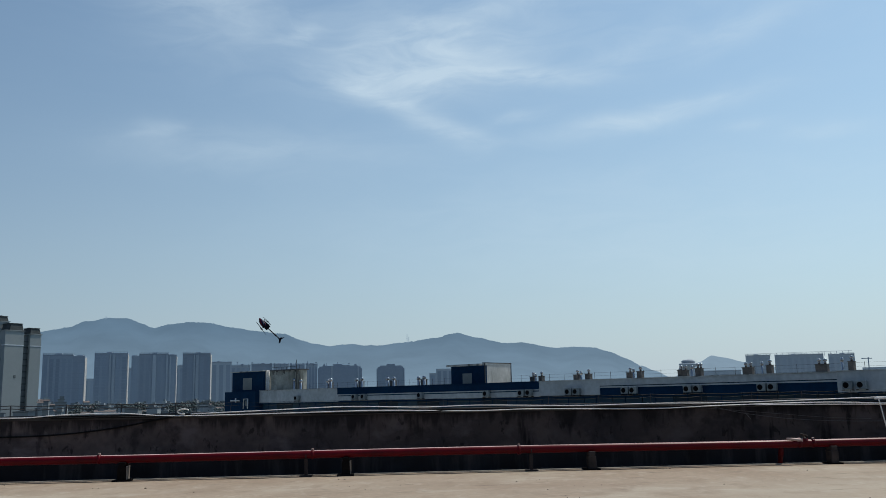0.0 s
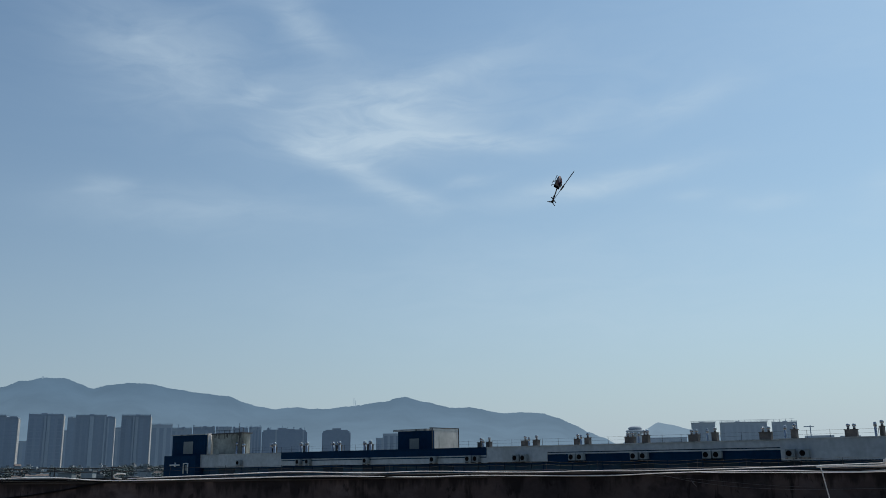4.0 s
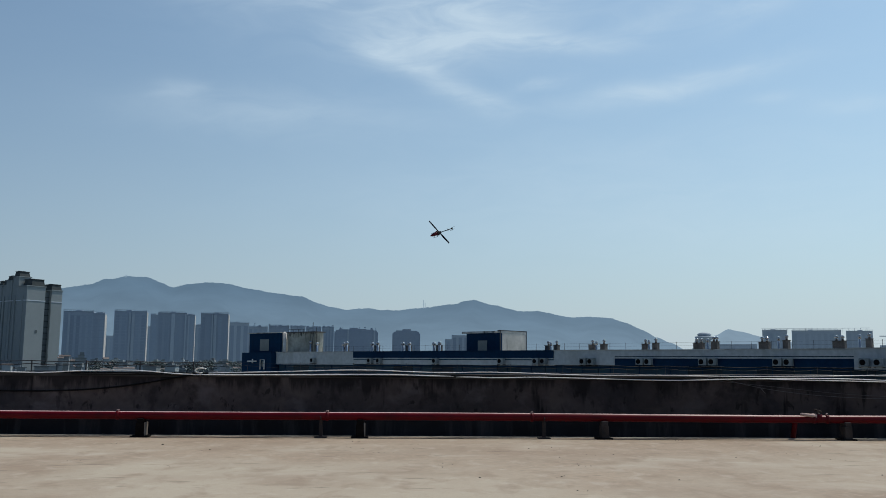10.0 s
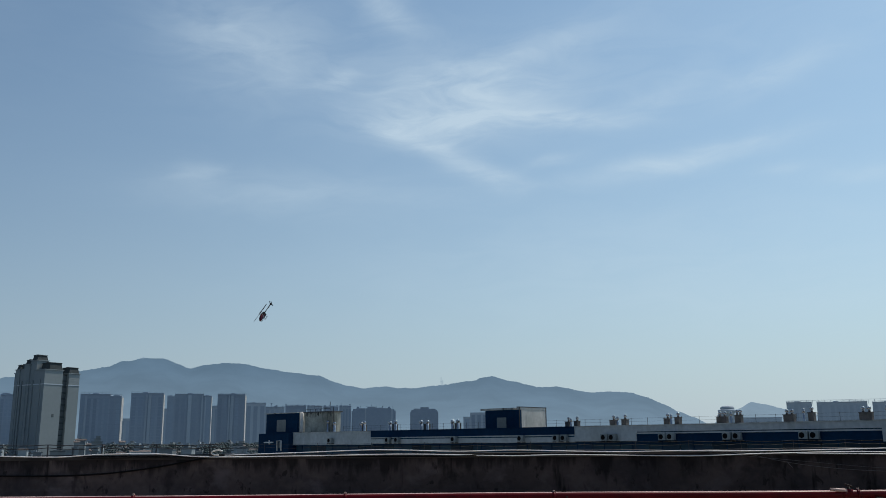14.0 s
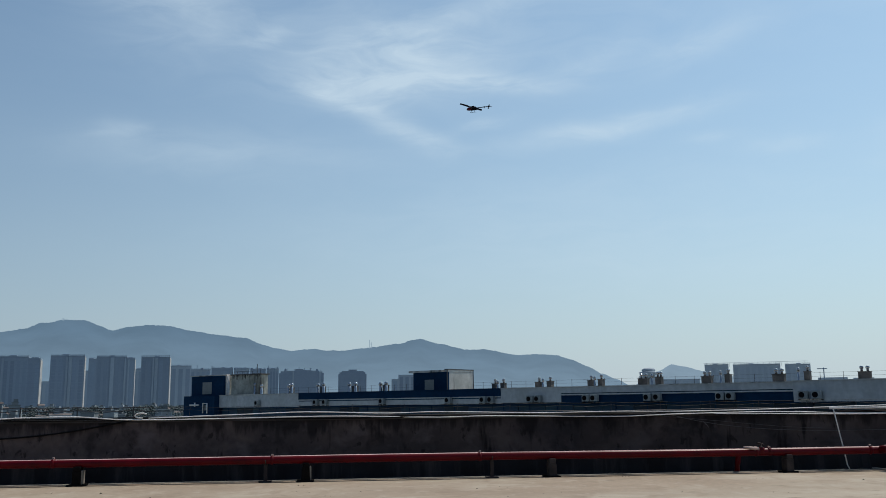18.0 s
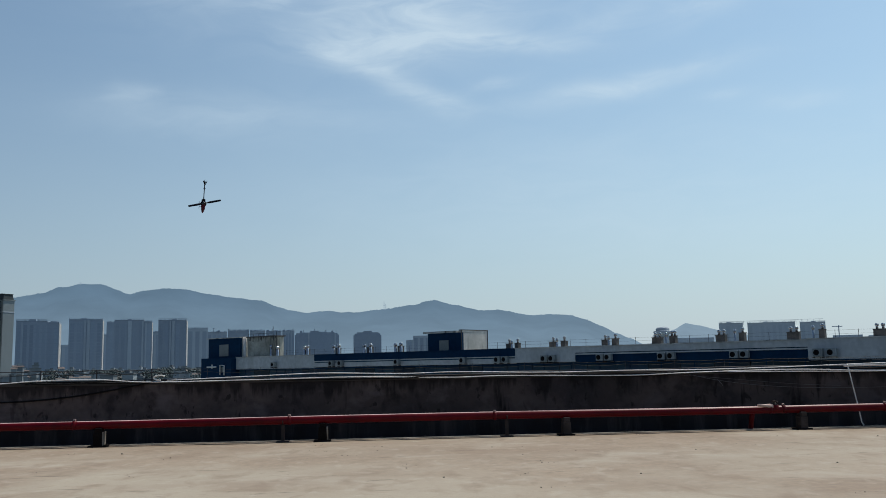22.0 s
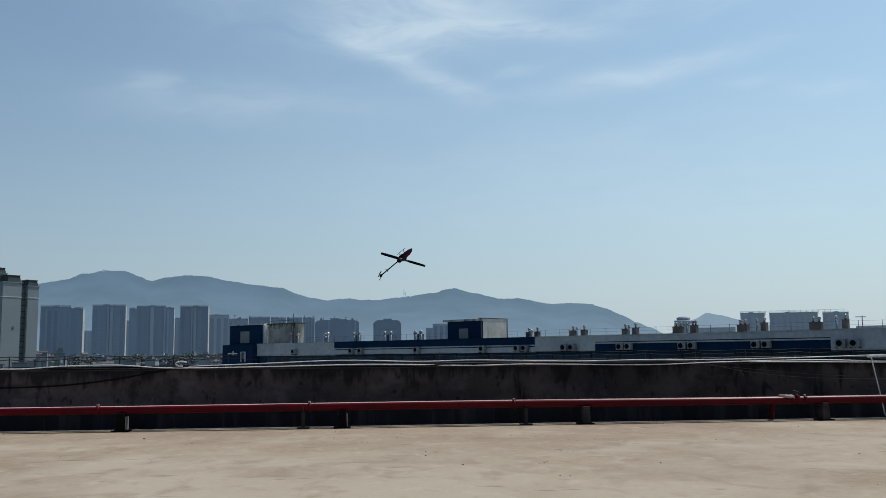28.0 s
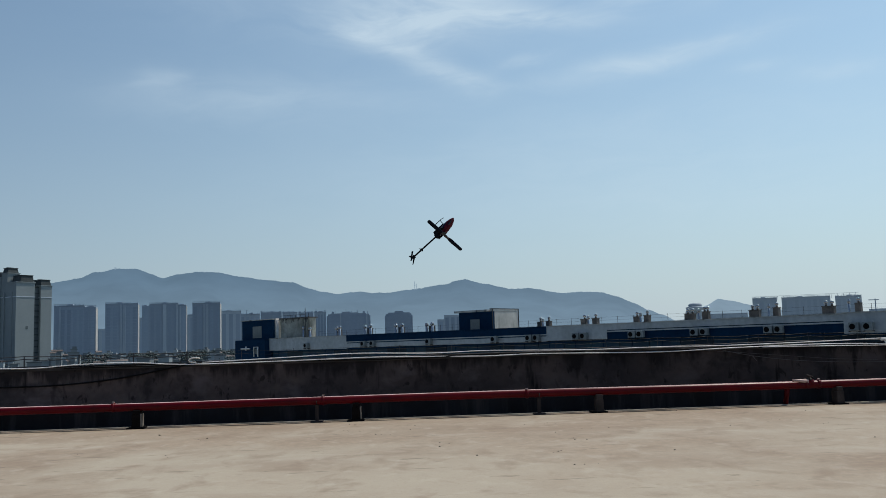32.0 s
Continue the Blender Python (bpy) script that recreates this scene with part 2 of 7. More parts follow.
def wall_material():
    """Grimy parapet plaster: brown and bluish patches, black mould with hard edges, runs from the top."""
    m = shade("stained_parapet_plaster", (0.073, 0.0595, 0.058), 0.95, second=(0.031, 0.029, 0.033), scale=0.7, grain=9, amount=1.0, bump=0.6, spec=0.15)
    n, l = m.node_tree.nodes, m.node_tree.links
    b = n["Principled BSDF"]
    last = b.inputs["Base Color"].links[0].from_socket
    tc = n.new("ShaderNodeTexCoord")
    # scale, stretch in x and z, edges, colour, amount
    for scale, sx, sz, lo, hi, colour, amt in ((0.35, 1.0, 1.0, 0.45, 0.65, (0.036, 0.032, 0.033, 1), 0.75), (0.9, 0.8, 1.2, 0.5, 0.62, (0.088, 0.073, 0.070, 1), 0.6), (1.5, 1.0, 0.8, 0.56, 0.66, (0.010, 0.0095, 0.011, 1), 0.6),
                                               (2.6, 1.0, 0.14, 0.60, 0.67, (0.005, 0.005, 0.00672, 1), 0.85), (2.2, 0.7, 1.0, 0.55, 0.68, (0.1, 0.088, 0.094, 1), 0.5), (6.0, 1.0, 0.35, 0.62, 0.68, (0.008, 0.007, 0.00784, 1), 0.4),
                                               (5.0, 0.8, 1.0, 0.60, 0.70, (0.11, 0.1, 0.105, 1), 0.15), (4.0, 1.0, 0.6, 0.60, 0.645, (0.007, 0.0068, 0.008, 1), 0.7)):
        mp = n.new("ShaderNodeMapping")
        mp.inputs["Scale"].default_value = (sx, 1, sz)
        mp.inputs["Location"].default_value = (scale * 5.1, scale * 2.3, scale * 7.7)
        l.new(tc.outputs["Object"], mp.inputs[0])
        t = n.new("ShaderNodeTexNoise")
        t.inputs["Scale"].default_value, t.inputs["Detail"].default_value, t.inputs["Roughness"].default_value, t.inputs["Distortion"].default_value = scale, 6.0, 0.6, 0.3
        l.new(mp.outputs[0], t.inputs["Vector"])
        r = n.new("ShaderNodeMapRange")
        r.inputs["From Min"].default_value, r.inputs["From Max"].default_value, r.inputs["To Max"].default_value = lo, hi, amt
        l.new(t.outputs[0], r.inputs[0])
        x = n.new("ShaderNodeMix")
        x.data_type = "RGBA"
        l.new(r.outputs[0], x.inputs["Factor"])
        l.new(last, x.inputs["A"])
        x.inputs["B"].default_value = colour
        last = x.outputs["Result"]
    # black mould that has run down from under the coping
    mp = n.new("ShaderNodeMapping")
    mp.inputs["Scale"].default_value = (2.6, 1, 0.35)
    l.new(tc.outputs["Object"], mp.inputs[0])
    t = n.new("ShaderNodeTexNoise")
    t.inputs["Scale"].default_value, t.inputs["Detail"].default_value, t.inputs["Roughness"].default_value = 1.0, 6.0, 0.62
    l.new(mp.outputs[0], t.inputs["Vector"])
    sep = n.new("ShaderNodeSeparateXYZ")
    l.new(tc.outputs["Object"], sep.inputs[0])
    hz = n.new("ShaderNodeMapRange")
    hz.inputs["From Min"].default_value, hz.inputs["From Max"].default_value, hz.inputs["To Min"].default_value, hz.inputs["To Max"].default_value = 0.7, 1.22, -0.16, 0.16
    l.new(sep.outputs[2], hz.inputs[0])
    ad = n.new("ShaderNodeMath")
    l.new(t.outputs[0], ad.inputs[0])
    l.new(hz.outputs[0], ad.inputs[1])
    r = n.new("ShaderNodeMapRange")
    r.inputs["From Min"].default_value, r.inputs["From Max"].default_value, r.inputs["To Max"].default_value = 0.52, 0.64, 0.75
    l.new(ad.outputs[0], r.inputs[0])
    x = n.new("ShaderNodeMix")
    x.data_type = "RGBA"
    l.new(r.outputs[0], x.inputs["Factor"])
    l.new(last, x.inputs["A"])
    x.inputs["B"].default_value = (0.006, 0.006, 0.00784, 1)
    last = x.outputs["Result"]
    # lightness falls steadily from the west end to the east
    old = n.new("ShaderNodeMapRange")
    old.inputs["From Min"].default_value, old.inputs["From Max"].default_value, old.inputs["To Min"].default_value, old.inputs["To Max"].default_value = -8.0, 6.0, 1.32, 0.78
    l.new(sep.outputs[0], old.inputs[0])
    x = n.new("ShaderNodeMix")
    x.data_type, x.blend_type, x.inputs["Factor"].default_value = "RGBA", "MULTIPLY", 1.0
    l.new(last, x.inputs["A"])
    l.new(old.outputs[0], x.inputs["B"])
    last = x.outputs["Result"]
    l.new(last, b.inputs["Base Color"])
    return m


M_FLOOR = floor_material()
M_FLOOR_OLD = shade("old_screed", (0.53, 0.475, 0.40), 0.9, second=(0.2, 0.172, 0.138), scale=1.3, grain=5, amount=1.0, bump=0.4, streak=((0.03, 0.027, 0.023), 1.8, 0.9))
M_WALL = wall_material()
M_COPING = shade("weathered_coping", (0.05, 0.045, 0.043), 0.95, second=(0.012, 0.012, 0.012), scale=1.4, grain=16, amount=0.9, bump=0.5)
M_RED = shade("red_pipe_paint", (0.1, 0.0014, 0.006), 0.34, second=(0.062, 0.0013, 0.0045), scale=1.6, grain=2.5, amount=0.7, bump=0, streak=((0.02, 0.003, 0.004), 2.5, 0.4), spec=0.13)


def top_glint(m, glint, lo, hi):
    """Paints a pale sun highlight into the upward faces of a pipe."""
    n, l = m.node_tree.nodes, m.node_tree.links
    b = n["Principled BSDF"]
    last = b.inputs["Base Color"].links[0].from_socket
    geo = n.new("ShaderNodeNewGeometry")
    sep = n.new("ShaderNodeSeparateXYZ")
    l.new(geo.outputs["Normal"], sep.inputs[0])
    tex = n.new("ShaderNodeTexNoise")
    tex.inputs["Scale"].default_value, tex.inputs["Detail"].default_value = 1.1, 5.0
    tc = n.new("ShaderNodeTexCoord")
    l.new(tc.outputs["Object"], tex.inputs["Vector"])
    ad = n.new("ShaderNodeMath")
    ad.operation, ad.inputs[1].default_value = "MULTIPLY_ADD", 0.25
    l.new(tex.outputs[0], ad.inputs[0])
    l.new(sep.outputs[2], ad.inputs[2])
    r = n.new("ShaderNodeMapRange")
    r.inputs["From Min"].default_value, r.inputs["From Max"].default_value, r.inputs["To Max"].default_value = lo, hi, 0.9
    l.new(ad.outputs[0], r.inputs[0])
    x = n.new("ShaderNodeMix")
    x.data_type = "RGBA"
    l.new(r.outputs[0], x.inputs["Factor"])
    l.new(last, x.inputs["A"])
    x.inputs["B"].default_value = (*glint, 1)
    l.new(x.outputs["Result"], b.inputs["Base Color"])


# the highlight on the pipe tops is put into the red paint's colour
top_glint(M_RED, (0.66, 0.48, 0.48), 0.96, 1.09)
M_PANEL = shade("blue_grey_wall_paint", (0.105, 0.128, 0.168), 0.9, second=(0.056, 0.062, 0.076), scale=0.6, grain=9, amount=1.0, bump=0.4, streak=((0.012, 0.011, 0.013), 0.9, 0.8), spec=0.2)
M_RUST = shade("rusty_steel", (0.026, 0.016, 0.015), 0.8, second=(0.010, 0.009, 0.009), scale=7, grain=60, amount=0.9, bump=0.3)
# near-black, so that the deep shade on the blocks is in the colour
M_BLOCK = shade("dirty_shaded_block", (0.008, 0.0065, 0.0065), 0.95, second=(0.003, 0.0028, 0.003), scale=5, grain=50, amount=0.9, bump=0.4, spread=0.25, spec=0.1)
M_BLOCKBROWN = shade("dirty_brown_concrete", (0.05, 0.039, 0.036), 0.95, second=(0.016, 0.013, 0.013), scale=5, grain=50, amount=0.9, bump=0.4, spread=0.2)
# pale, for the block side that the sun strikes
M_BLOCKLIT = shade("sunlit_block_side", (0.23, 0.205, 0.18), 0.95, second=(0.09, 0.08, 0.07), scale=4, grain=40, amount=0.9, bump=0.4)
M_KERB = shade("kerb_concrete", (0.42, 0.38, 0.32), 0.92, second=(0.14, 0.12, 0.10), scale=2.0, grain=40, amount=0.8, bump=0.4)
M_FLOORLINE = shade("dark_floor_line", (0.03, 0.028, 0.026), 0.8, scale=2, grain=30)
M_CABLE = shade("pale_conduit", (0.82, 0.82, 0.81), 0.45, second=(0.6, 0.6, 0.6), scale=1.2, grain=20, amount=0.7, bump=0.02)
M_BLACK = shade("black_rubber", (0.006, 0.006, 0.0065), 0.7, scale=4, grain=50, bump=0.02, spec=0.1)
M_WIRE = shade("grey_wire", (0.03, 0.03, 0.034), 0.6, scale=4, grain=50, bump=0)
M_PVC = shade("white_pvc", (0.78, 0.77, 0.74), 0.4, second=(0.55, 0.53, 0.48), scale=2.5, grain=30, amount=0.6, bump=0.02)
M_BRASS = shade("valve_brass", (0.46, 0.34, 0.31), 0.5, metal=0.1, scale=6, grain=60, bump=0.05)
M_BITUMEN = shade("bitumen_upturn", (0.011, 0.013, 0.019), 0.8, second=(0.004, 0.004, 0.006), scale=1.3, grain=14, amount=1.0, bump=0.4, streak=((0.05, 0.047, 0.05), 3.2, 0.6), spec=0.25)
M_GRIT = shade("dark_grit", (0.05, 0.04, 0.035), 0.95, scale=8, grain=40, spread=0.5)
# the factory block
M_BLUE = shade("deep_blue_wall_paint", (0.0045, 0.033, 0.078), 0.85, second=(0.0036, 0.024, 0.060), scale=0.4, grain=3, amount=0.8, bump=0.05, streak=((0.012, 0.03, 0.06), 0.5, 0.4), spec=0.08)
M_WHITE = shade("grey_white_wall_paint", (0.485, 0.51, 0.51), 0.75, second=(0.41, 0.43, 0.425), scale=0.35, grain=3, amount=0.7, bump=0.05, streak=((0.22, 0.22, 0.20), 0.6, 0.45))
M_CREAM = shade("weathered_cream_plaster", (0.60, 0.60, 0.565), 0.85, second=(0.36, 0.365, 0.34), scale=0.5, grain=4, amount=0.95, bump=0.1, streak=((0.04, 0.042, 0.038), 1.1, 0.95))
M_DARKGLASS = shade("dark_window_strip", (0.005, 0.024, 0.05), 0.5, second=(0.012, 0.045, 0.062), scale=0.6, grain=2, amount=0.9, bump=0, spec=0.25, spread=0.6)
M_PANE = shade("dusty_pane", (0.19, 0.21, 0.20), 0.5, second=(0.14, 0.16, 0.155), scale=1.2, grain=10, bump=0)
M_STEEL = shade("polished_flue_steel", (0.42, 0.43, 0.45), 0.2, metal=1.0, scale=3, grain=20, bump=0)
M_FLUE = shade("brick_flue_plaster", (0.13, 0.122, 0.115), 0.9, second=(0.06, 0.057, 0.054), scale=2, grain=12, amount=0.8, bump=0.2)
M_AC = shade("ac_casing", (0.25, 0.275, 0.272), 0.6, second=(0.19, 0.21, 0.21), scale=1.5, grain=12, bump=0, spread=0.15)
M_FAN = shade("ac_fan_black", (0.008, 0.008, 0.009), 0.8, scale=4, grain=20, bump=0, spec=0.05)
M_ROOF = shade("roof_felt", (0.25, 0.24, 0.22), 0.95, scale=0.3, grain=4)
# the far town, with the distance's haze mixed into its base colours
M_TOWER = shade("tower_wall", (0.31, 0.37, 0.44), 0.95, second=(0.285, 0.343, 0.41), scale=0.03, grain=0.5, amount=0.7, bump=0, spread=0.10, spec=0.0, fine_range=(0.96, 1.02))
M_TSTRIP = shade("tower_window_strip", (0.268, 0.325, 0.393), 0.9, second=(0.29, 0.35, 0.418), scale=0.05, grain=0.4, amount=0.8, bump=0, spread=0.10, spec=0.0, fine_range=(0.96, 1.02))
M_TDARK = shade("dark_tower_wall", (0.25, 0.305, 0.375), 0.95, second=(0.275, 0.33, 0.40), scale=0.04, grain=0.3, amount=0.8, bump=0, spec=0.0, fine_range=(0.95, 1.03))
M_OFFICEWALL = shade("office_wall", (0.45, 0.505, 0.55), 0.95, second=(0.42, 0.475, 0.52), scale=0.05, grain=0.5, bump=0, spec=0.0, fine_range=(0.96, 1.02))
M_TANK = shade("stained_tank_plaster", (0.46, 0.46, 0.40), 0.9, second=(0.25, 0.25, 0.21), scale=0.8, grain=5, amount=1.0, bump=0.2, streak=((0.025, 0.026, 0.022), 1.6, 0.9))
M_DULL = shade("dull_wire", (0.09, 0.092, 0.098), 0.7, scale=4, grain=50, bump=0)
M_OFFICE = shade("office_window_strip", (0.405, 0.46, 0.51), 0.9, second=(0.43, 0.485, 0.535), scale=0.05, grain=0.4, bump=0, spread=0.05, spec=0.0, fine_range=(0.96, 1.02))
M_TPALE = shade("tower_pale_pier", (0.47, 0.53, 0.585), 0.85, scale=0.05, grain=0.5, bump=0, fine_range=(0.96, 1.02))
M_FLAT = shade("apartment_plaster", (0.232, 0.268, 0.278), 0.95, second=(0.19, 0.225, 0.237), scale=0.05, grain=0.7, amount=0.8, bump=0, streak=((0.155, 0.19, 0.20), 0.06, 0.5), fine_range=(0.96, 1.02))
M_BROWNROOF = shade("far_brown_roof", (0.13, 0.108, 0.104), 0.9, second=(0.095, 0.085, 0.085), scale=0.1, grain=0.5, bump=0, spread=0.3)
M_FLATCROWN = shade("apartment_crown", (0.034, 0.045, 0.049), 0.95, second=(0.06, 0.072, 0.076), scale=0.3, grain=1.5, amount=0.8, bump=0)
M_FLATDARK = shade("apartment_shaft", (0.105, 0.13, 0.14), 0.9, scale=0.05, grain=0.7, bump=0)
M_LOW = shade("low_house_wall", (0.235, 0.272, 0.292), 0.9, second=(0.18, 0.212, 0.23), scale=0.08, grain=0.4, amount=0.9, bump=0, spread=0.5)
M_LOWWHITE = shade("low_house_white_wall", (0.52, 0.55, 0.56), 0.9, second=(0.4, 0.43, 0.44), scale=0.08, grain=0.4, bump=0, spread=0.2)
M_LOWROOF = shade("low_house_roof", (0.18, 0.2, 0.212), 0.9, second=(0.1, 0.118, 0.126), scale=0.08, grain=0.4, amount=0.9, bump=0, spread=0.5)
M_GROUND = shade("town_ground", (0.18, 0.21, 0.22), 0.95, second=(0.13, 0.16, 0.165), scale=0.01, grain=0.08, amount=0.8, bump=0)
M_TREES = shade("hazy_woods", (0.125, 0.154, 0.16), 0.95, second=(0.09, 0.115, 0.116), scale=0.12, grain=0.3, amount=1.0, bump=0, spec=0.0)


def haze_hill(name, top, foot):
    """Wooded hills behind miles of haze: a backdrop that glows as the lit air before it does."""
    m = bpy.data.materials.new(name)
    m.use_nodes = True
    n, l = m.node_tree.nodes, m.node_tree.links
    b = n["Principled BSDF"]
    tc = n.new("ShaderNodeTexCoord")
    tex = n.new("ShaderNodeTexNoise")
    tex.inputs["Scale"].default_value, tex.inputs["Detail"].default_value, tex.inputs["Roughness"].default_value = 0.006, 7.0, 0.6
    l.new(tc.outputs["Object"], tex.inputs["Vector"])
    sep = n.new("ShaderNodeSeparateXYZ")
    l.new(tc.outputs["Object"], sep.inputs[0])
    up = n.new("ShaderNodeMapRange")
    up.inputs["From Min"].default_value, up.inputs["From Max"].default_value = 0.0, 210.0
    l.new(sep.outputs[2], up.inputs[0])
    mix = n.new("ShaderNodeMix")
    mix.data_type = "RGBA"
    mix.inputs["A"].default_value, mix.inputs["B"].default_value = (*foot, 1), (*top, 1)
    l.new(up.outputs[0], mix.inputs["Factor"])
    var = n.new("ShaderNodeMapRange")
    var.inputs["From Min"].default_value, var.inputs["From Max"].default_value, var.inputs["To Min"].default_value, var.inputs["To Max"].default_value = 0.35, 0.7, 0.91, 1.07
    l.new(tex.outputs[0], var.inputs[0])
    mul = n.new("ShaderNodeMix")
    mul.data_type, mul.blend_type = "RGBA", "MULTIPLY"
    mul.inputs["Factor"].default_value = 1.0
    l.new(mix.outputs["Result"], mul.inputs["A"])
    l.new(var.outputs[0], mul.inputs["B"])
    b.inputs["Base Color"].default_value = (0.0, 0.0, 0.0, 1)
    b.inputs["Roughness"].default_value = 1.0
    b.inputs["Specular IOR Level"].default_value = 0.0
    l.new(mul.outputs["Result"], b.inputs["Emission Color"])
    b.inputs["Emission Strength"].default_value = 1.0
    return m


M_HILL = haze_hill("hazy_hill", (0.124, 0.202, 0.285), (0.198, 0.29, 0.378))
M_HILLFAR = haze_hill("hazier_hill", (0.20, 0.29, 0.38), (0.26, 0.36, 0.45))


# ---- shapes ----
def part(name, bm, material, parent=None, label=""):
    me = bpy.data.meshes.new(name)
    bm.to_mesh(me)
    bm.free()
    me.materials.append(material)
    ob = new(name, me)
    if parent is not None:
        ob.parent = parent
    if label:
        ob["label"] = label
    return ob


def smooth(ob, on=True):
    for p in ob.data.polygons:
        p.use_smooth = on
    return ob


def thing(name, label, category, group="", m=None):
    ob = new(name)
    if m is not None:
        ob.matrix_basis = m
    return tagged(ob, label, category, group)


def add_box(bm, x0, x1, y0, y1, z0, z1, bevel=0.0, m=None):
    r = bmesh.ops.create_cube(bm, size=1.0)
    vs = r["verts"]
    for v in vs:
        v.co = Vector(((x0 + x1) / 2 + v.co.x * (x1 - x0), (y0 + y1) / 2 + v.co.y * (y1 - y0), (z0 + z1) / 2 + v.co.z * (z1 - z0)))
        if m is not None:
            v.co = m @ v.co
    if bevel:
        es = {e for v in vs for e in v.link_edges}
        bmesh.ops.bevel(bm, geom=list(es), offset=bevel, segments=2, affect="EDGES", profile=0.5)
    return bm


def box(x0, x1, y0, y1, z0, z1, bevel=0.0, m=None):
    return add_box(bmesh.new(), x0, x1, y0, y1, z0, z1, bevel, m)


def add_tube(bm, points, radii, sides=10, caps=True):
    """A tube along points; radii: one number or one for each point."""
    pts = [Vector(p) for p in points]
    rr = [radii] * len(pts) if isinstance(radii, (int, float)) else list(radii)
    rings, prev = [], None
    for i, p in enumerate(pts):
        d = (pts[min(i + 1, len(pts) - 1)] - pts[max(i - 1, 0)]).normalized()
        side = (prev - d * prev.dot(d)) if prev is not None else d.orthogonal()
        side.normalize()
        prev = side
        up = d.cross(side)
        rings.append([bm.verts.new(p + (side * math.cos(a) + up * math.sin(a)) * rr[i]) for a in (2 * math.pi * k / sides for k in range(sides))])
    for a, b in zip(rings, rings[1:]):
        for k in range(sides):
            bm.faces.new((a[k], a[(k + 1) % sides], b[(k + 1) % sides], b[k]))
    if caps:
        bm.faces.new(list(reversed(rings[0])))
        bm.faces.new(rings[-1])
    return bm


def tube(points, radii, sides=10, caps=True):
    return add_tube(bmesh.new(), points, radii, sides, caps)


def lathe(profile, sides=16, m=None):
    """Turned about z: profile of (radius, height)."""
    bm = bmesh.new()
    rings = []
    for r, z in profile:
        rings.append([bm.verts.new((r * math.cos(2 * math.pi * k / sides), r * math.sin(2 * math.pi * k / sides), z)) for k in range(sides)])
    for a, b in zip(rings, rings[1:]):
        for k in range(sides):
            bm.faces.new((a[k], a[(k + 1) % sides], b[(k + 1) % sides], b[k]))
    bm.faces.new(list(reversed(rings[0])))
    bm.faces.new(rings[-1])
    if m is not None:
        bm.transform(m)
    return bm

# ---- the roof on which the camera stands ----
WALL_Y, WALL_TOP = 19.3, 1.27
GROUND = -24.0


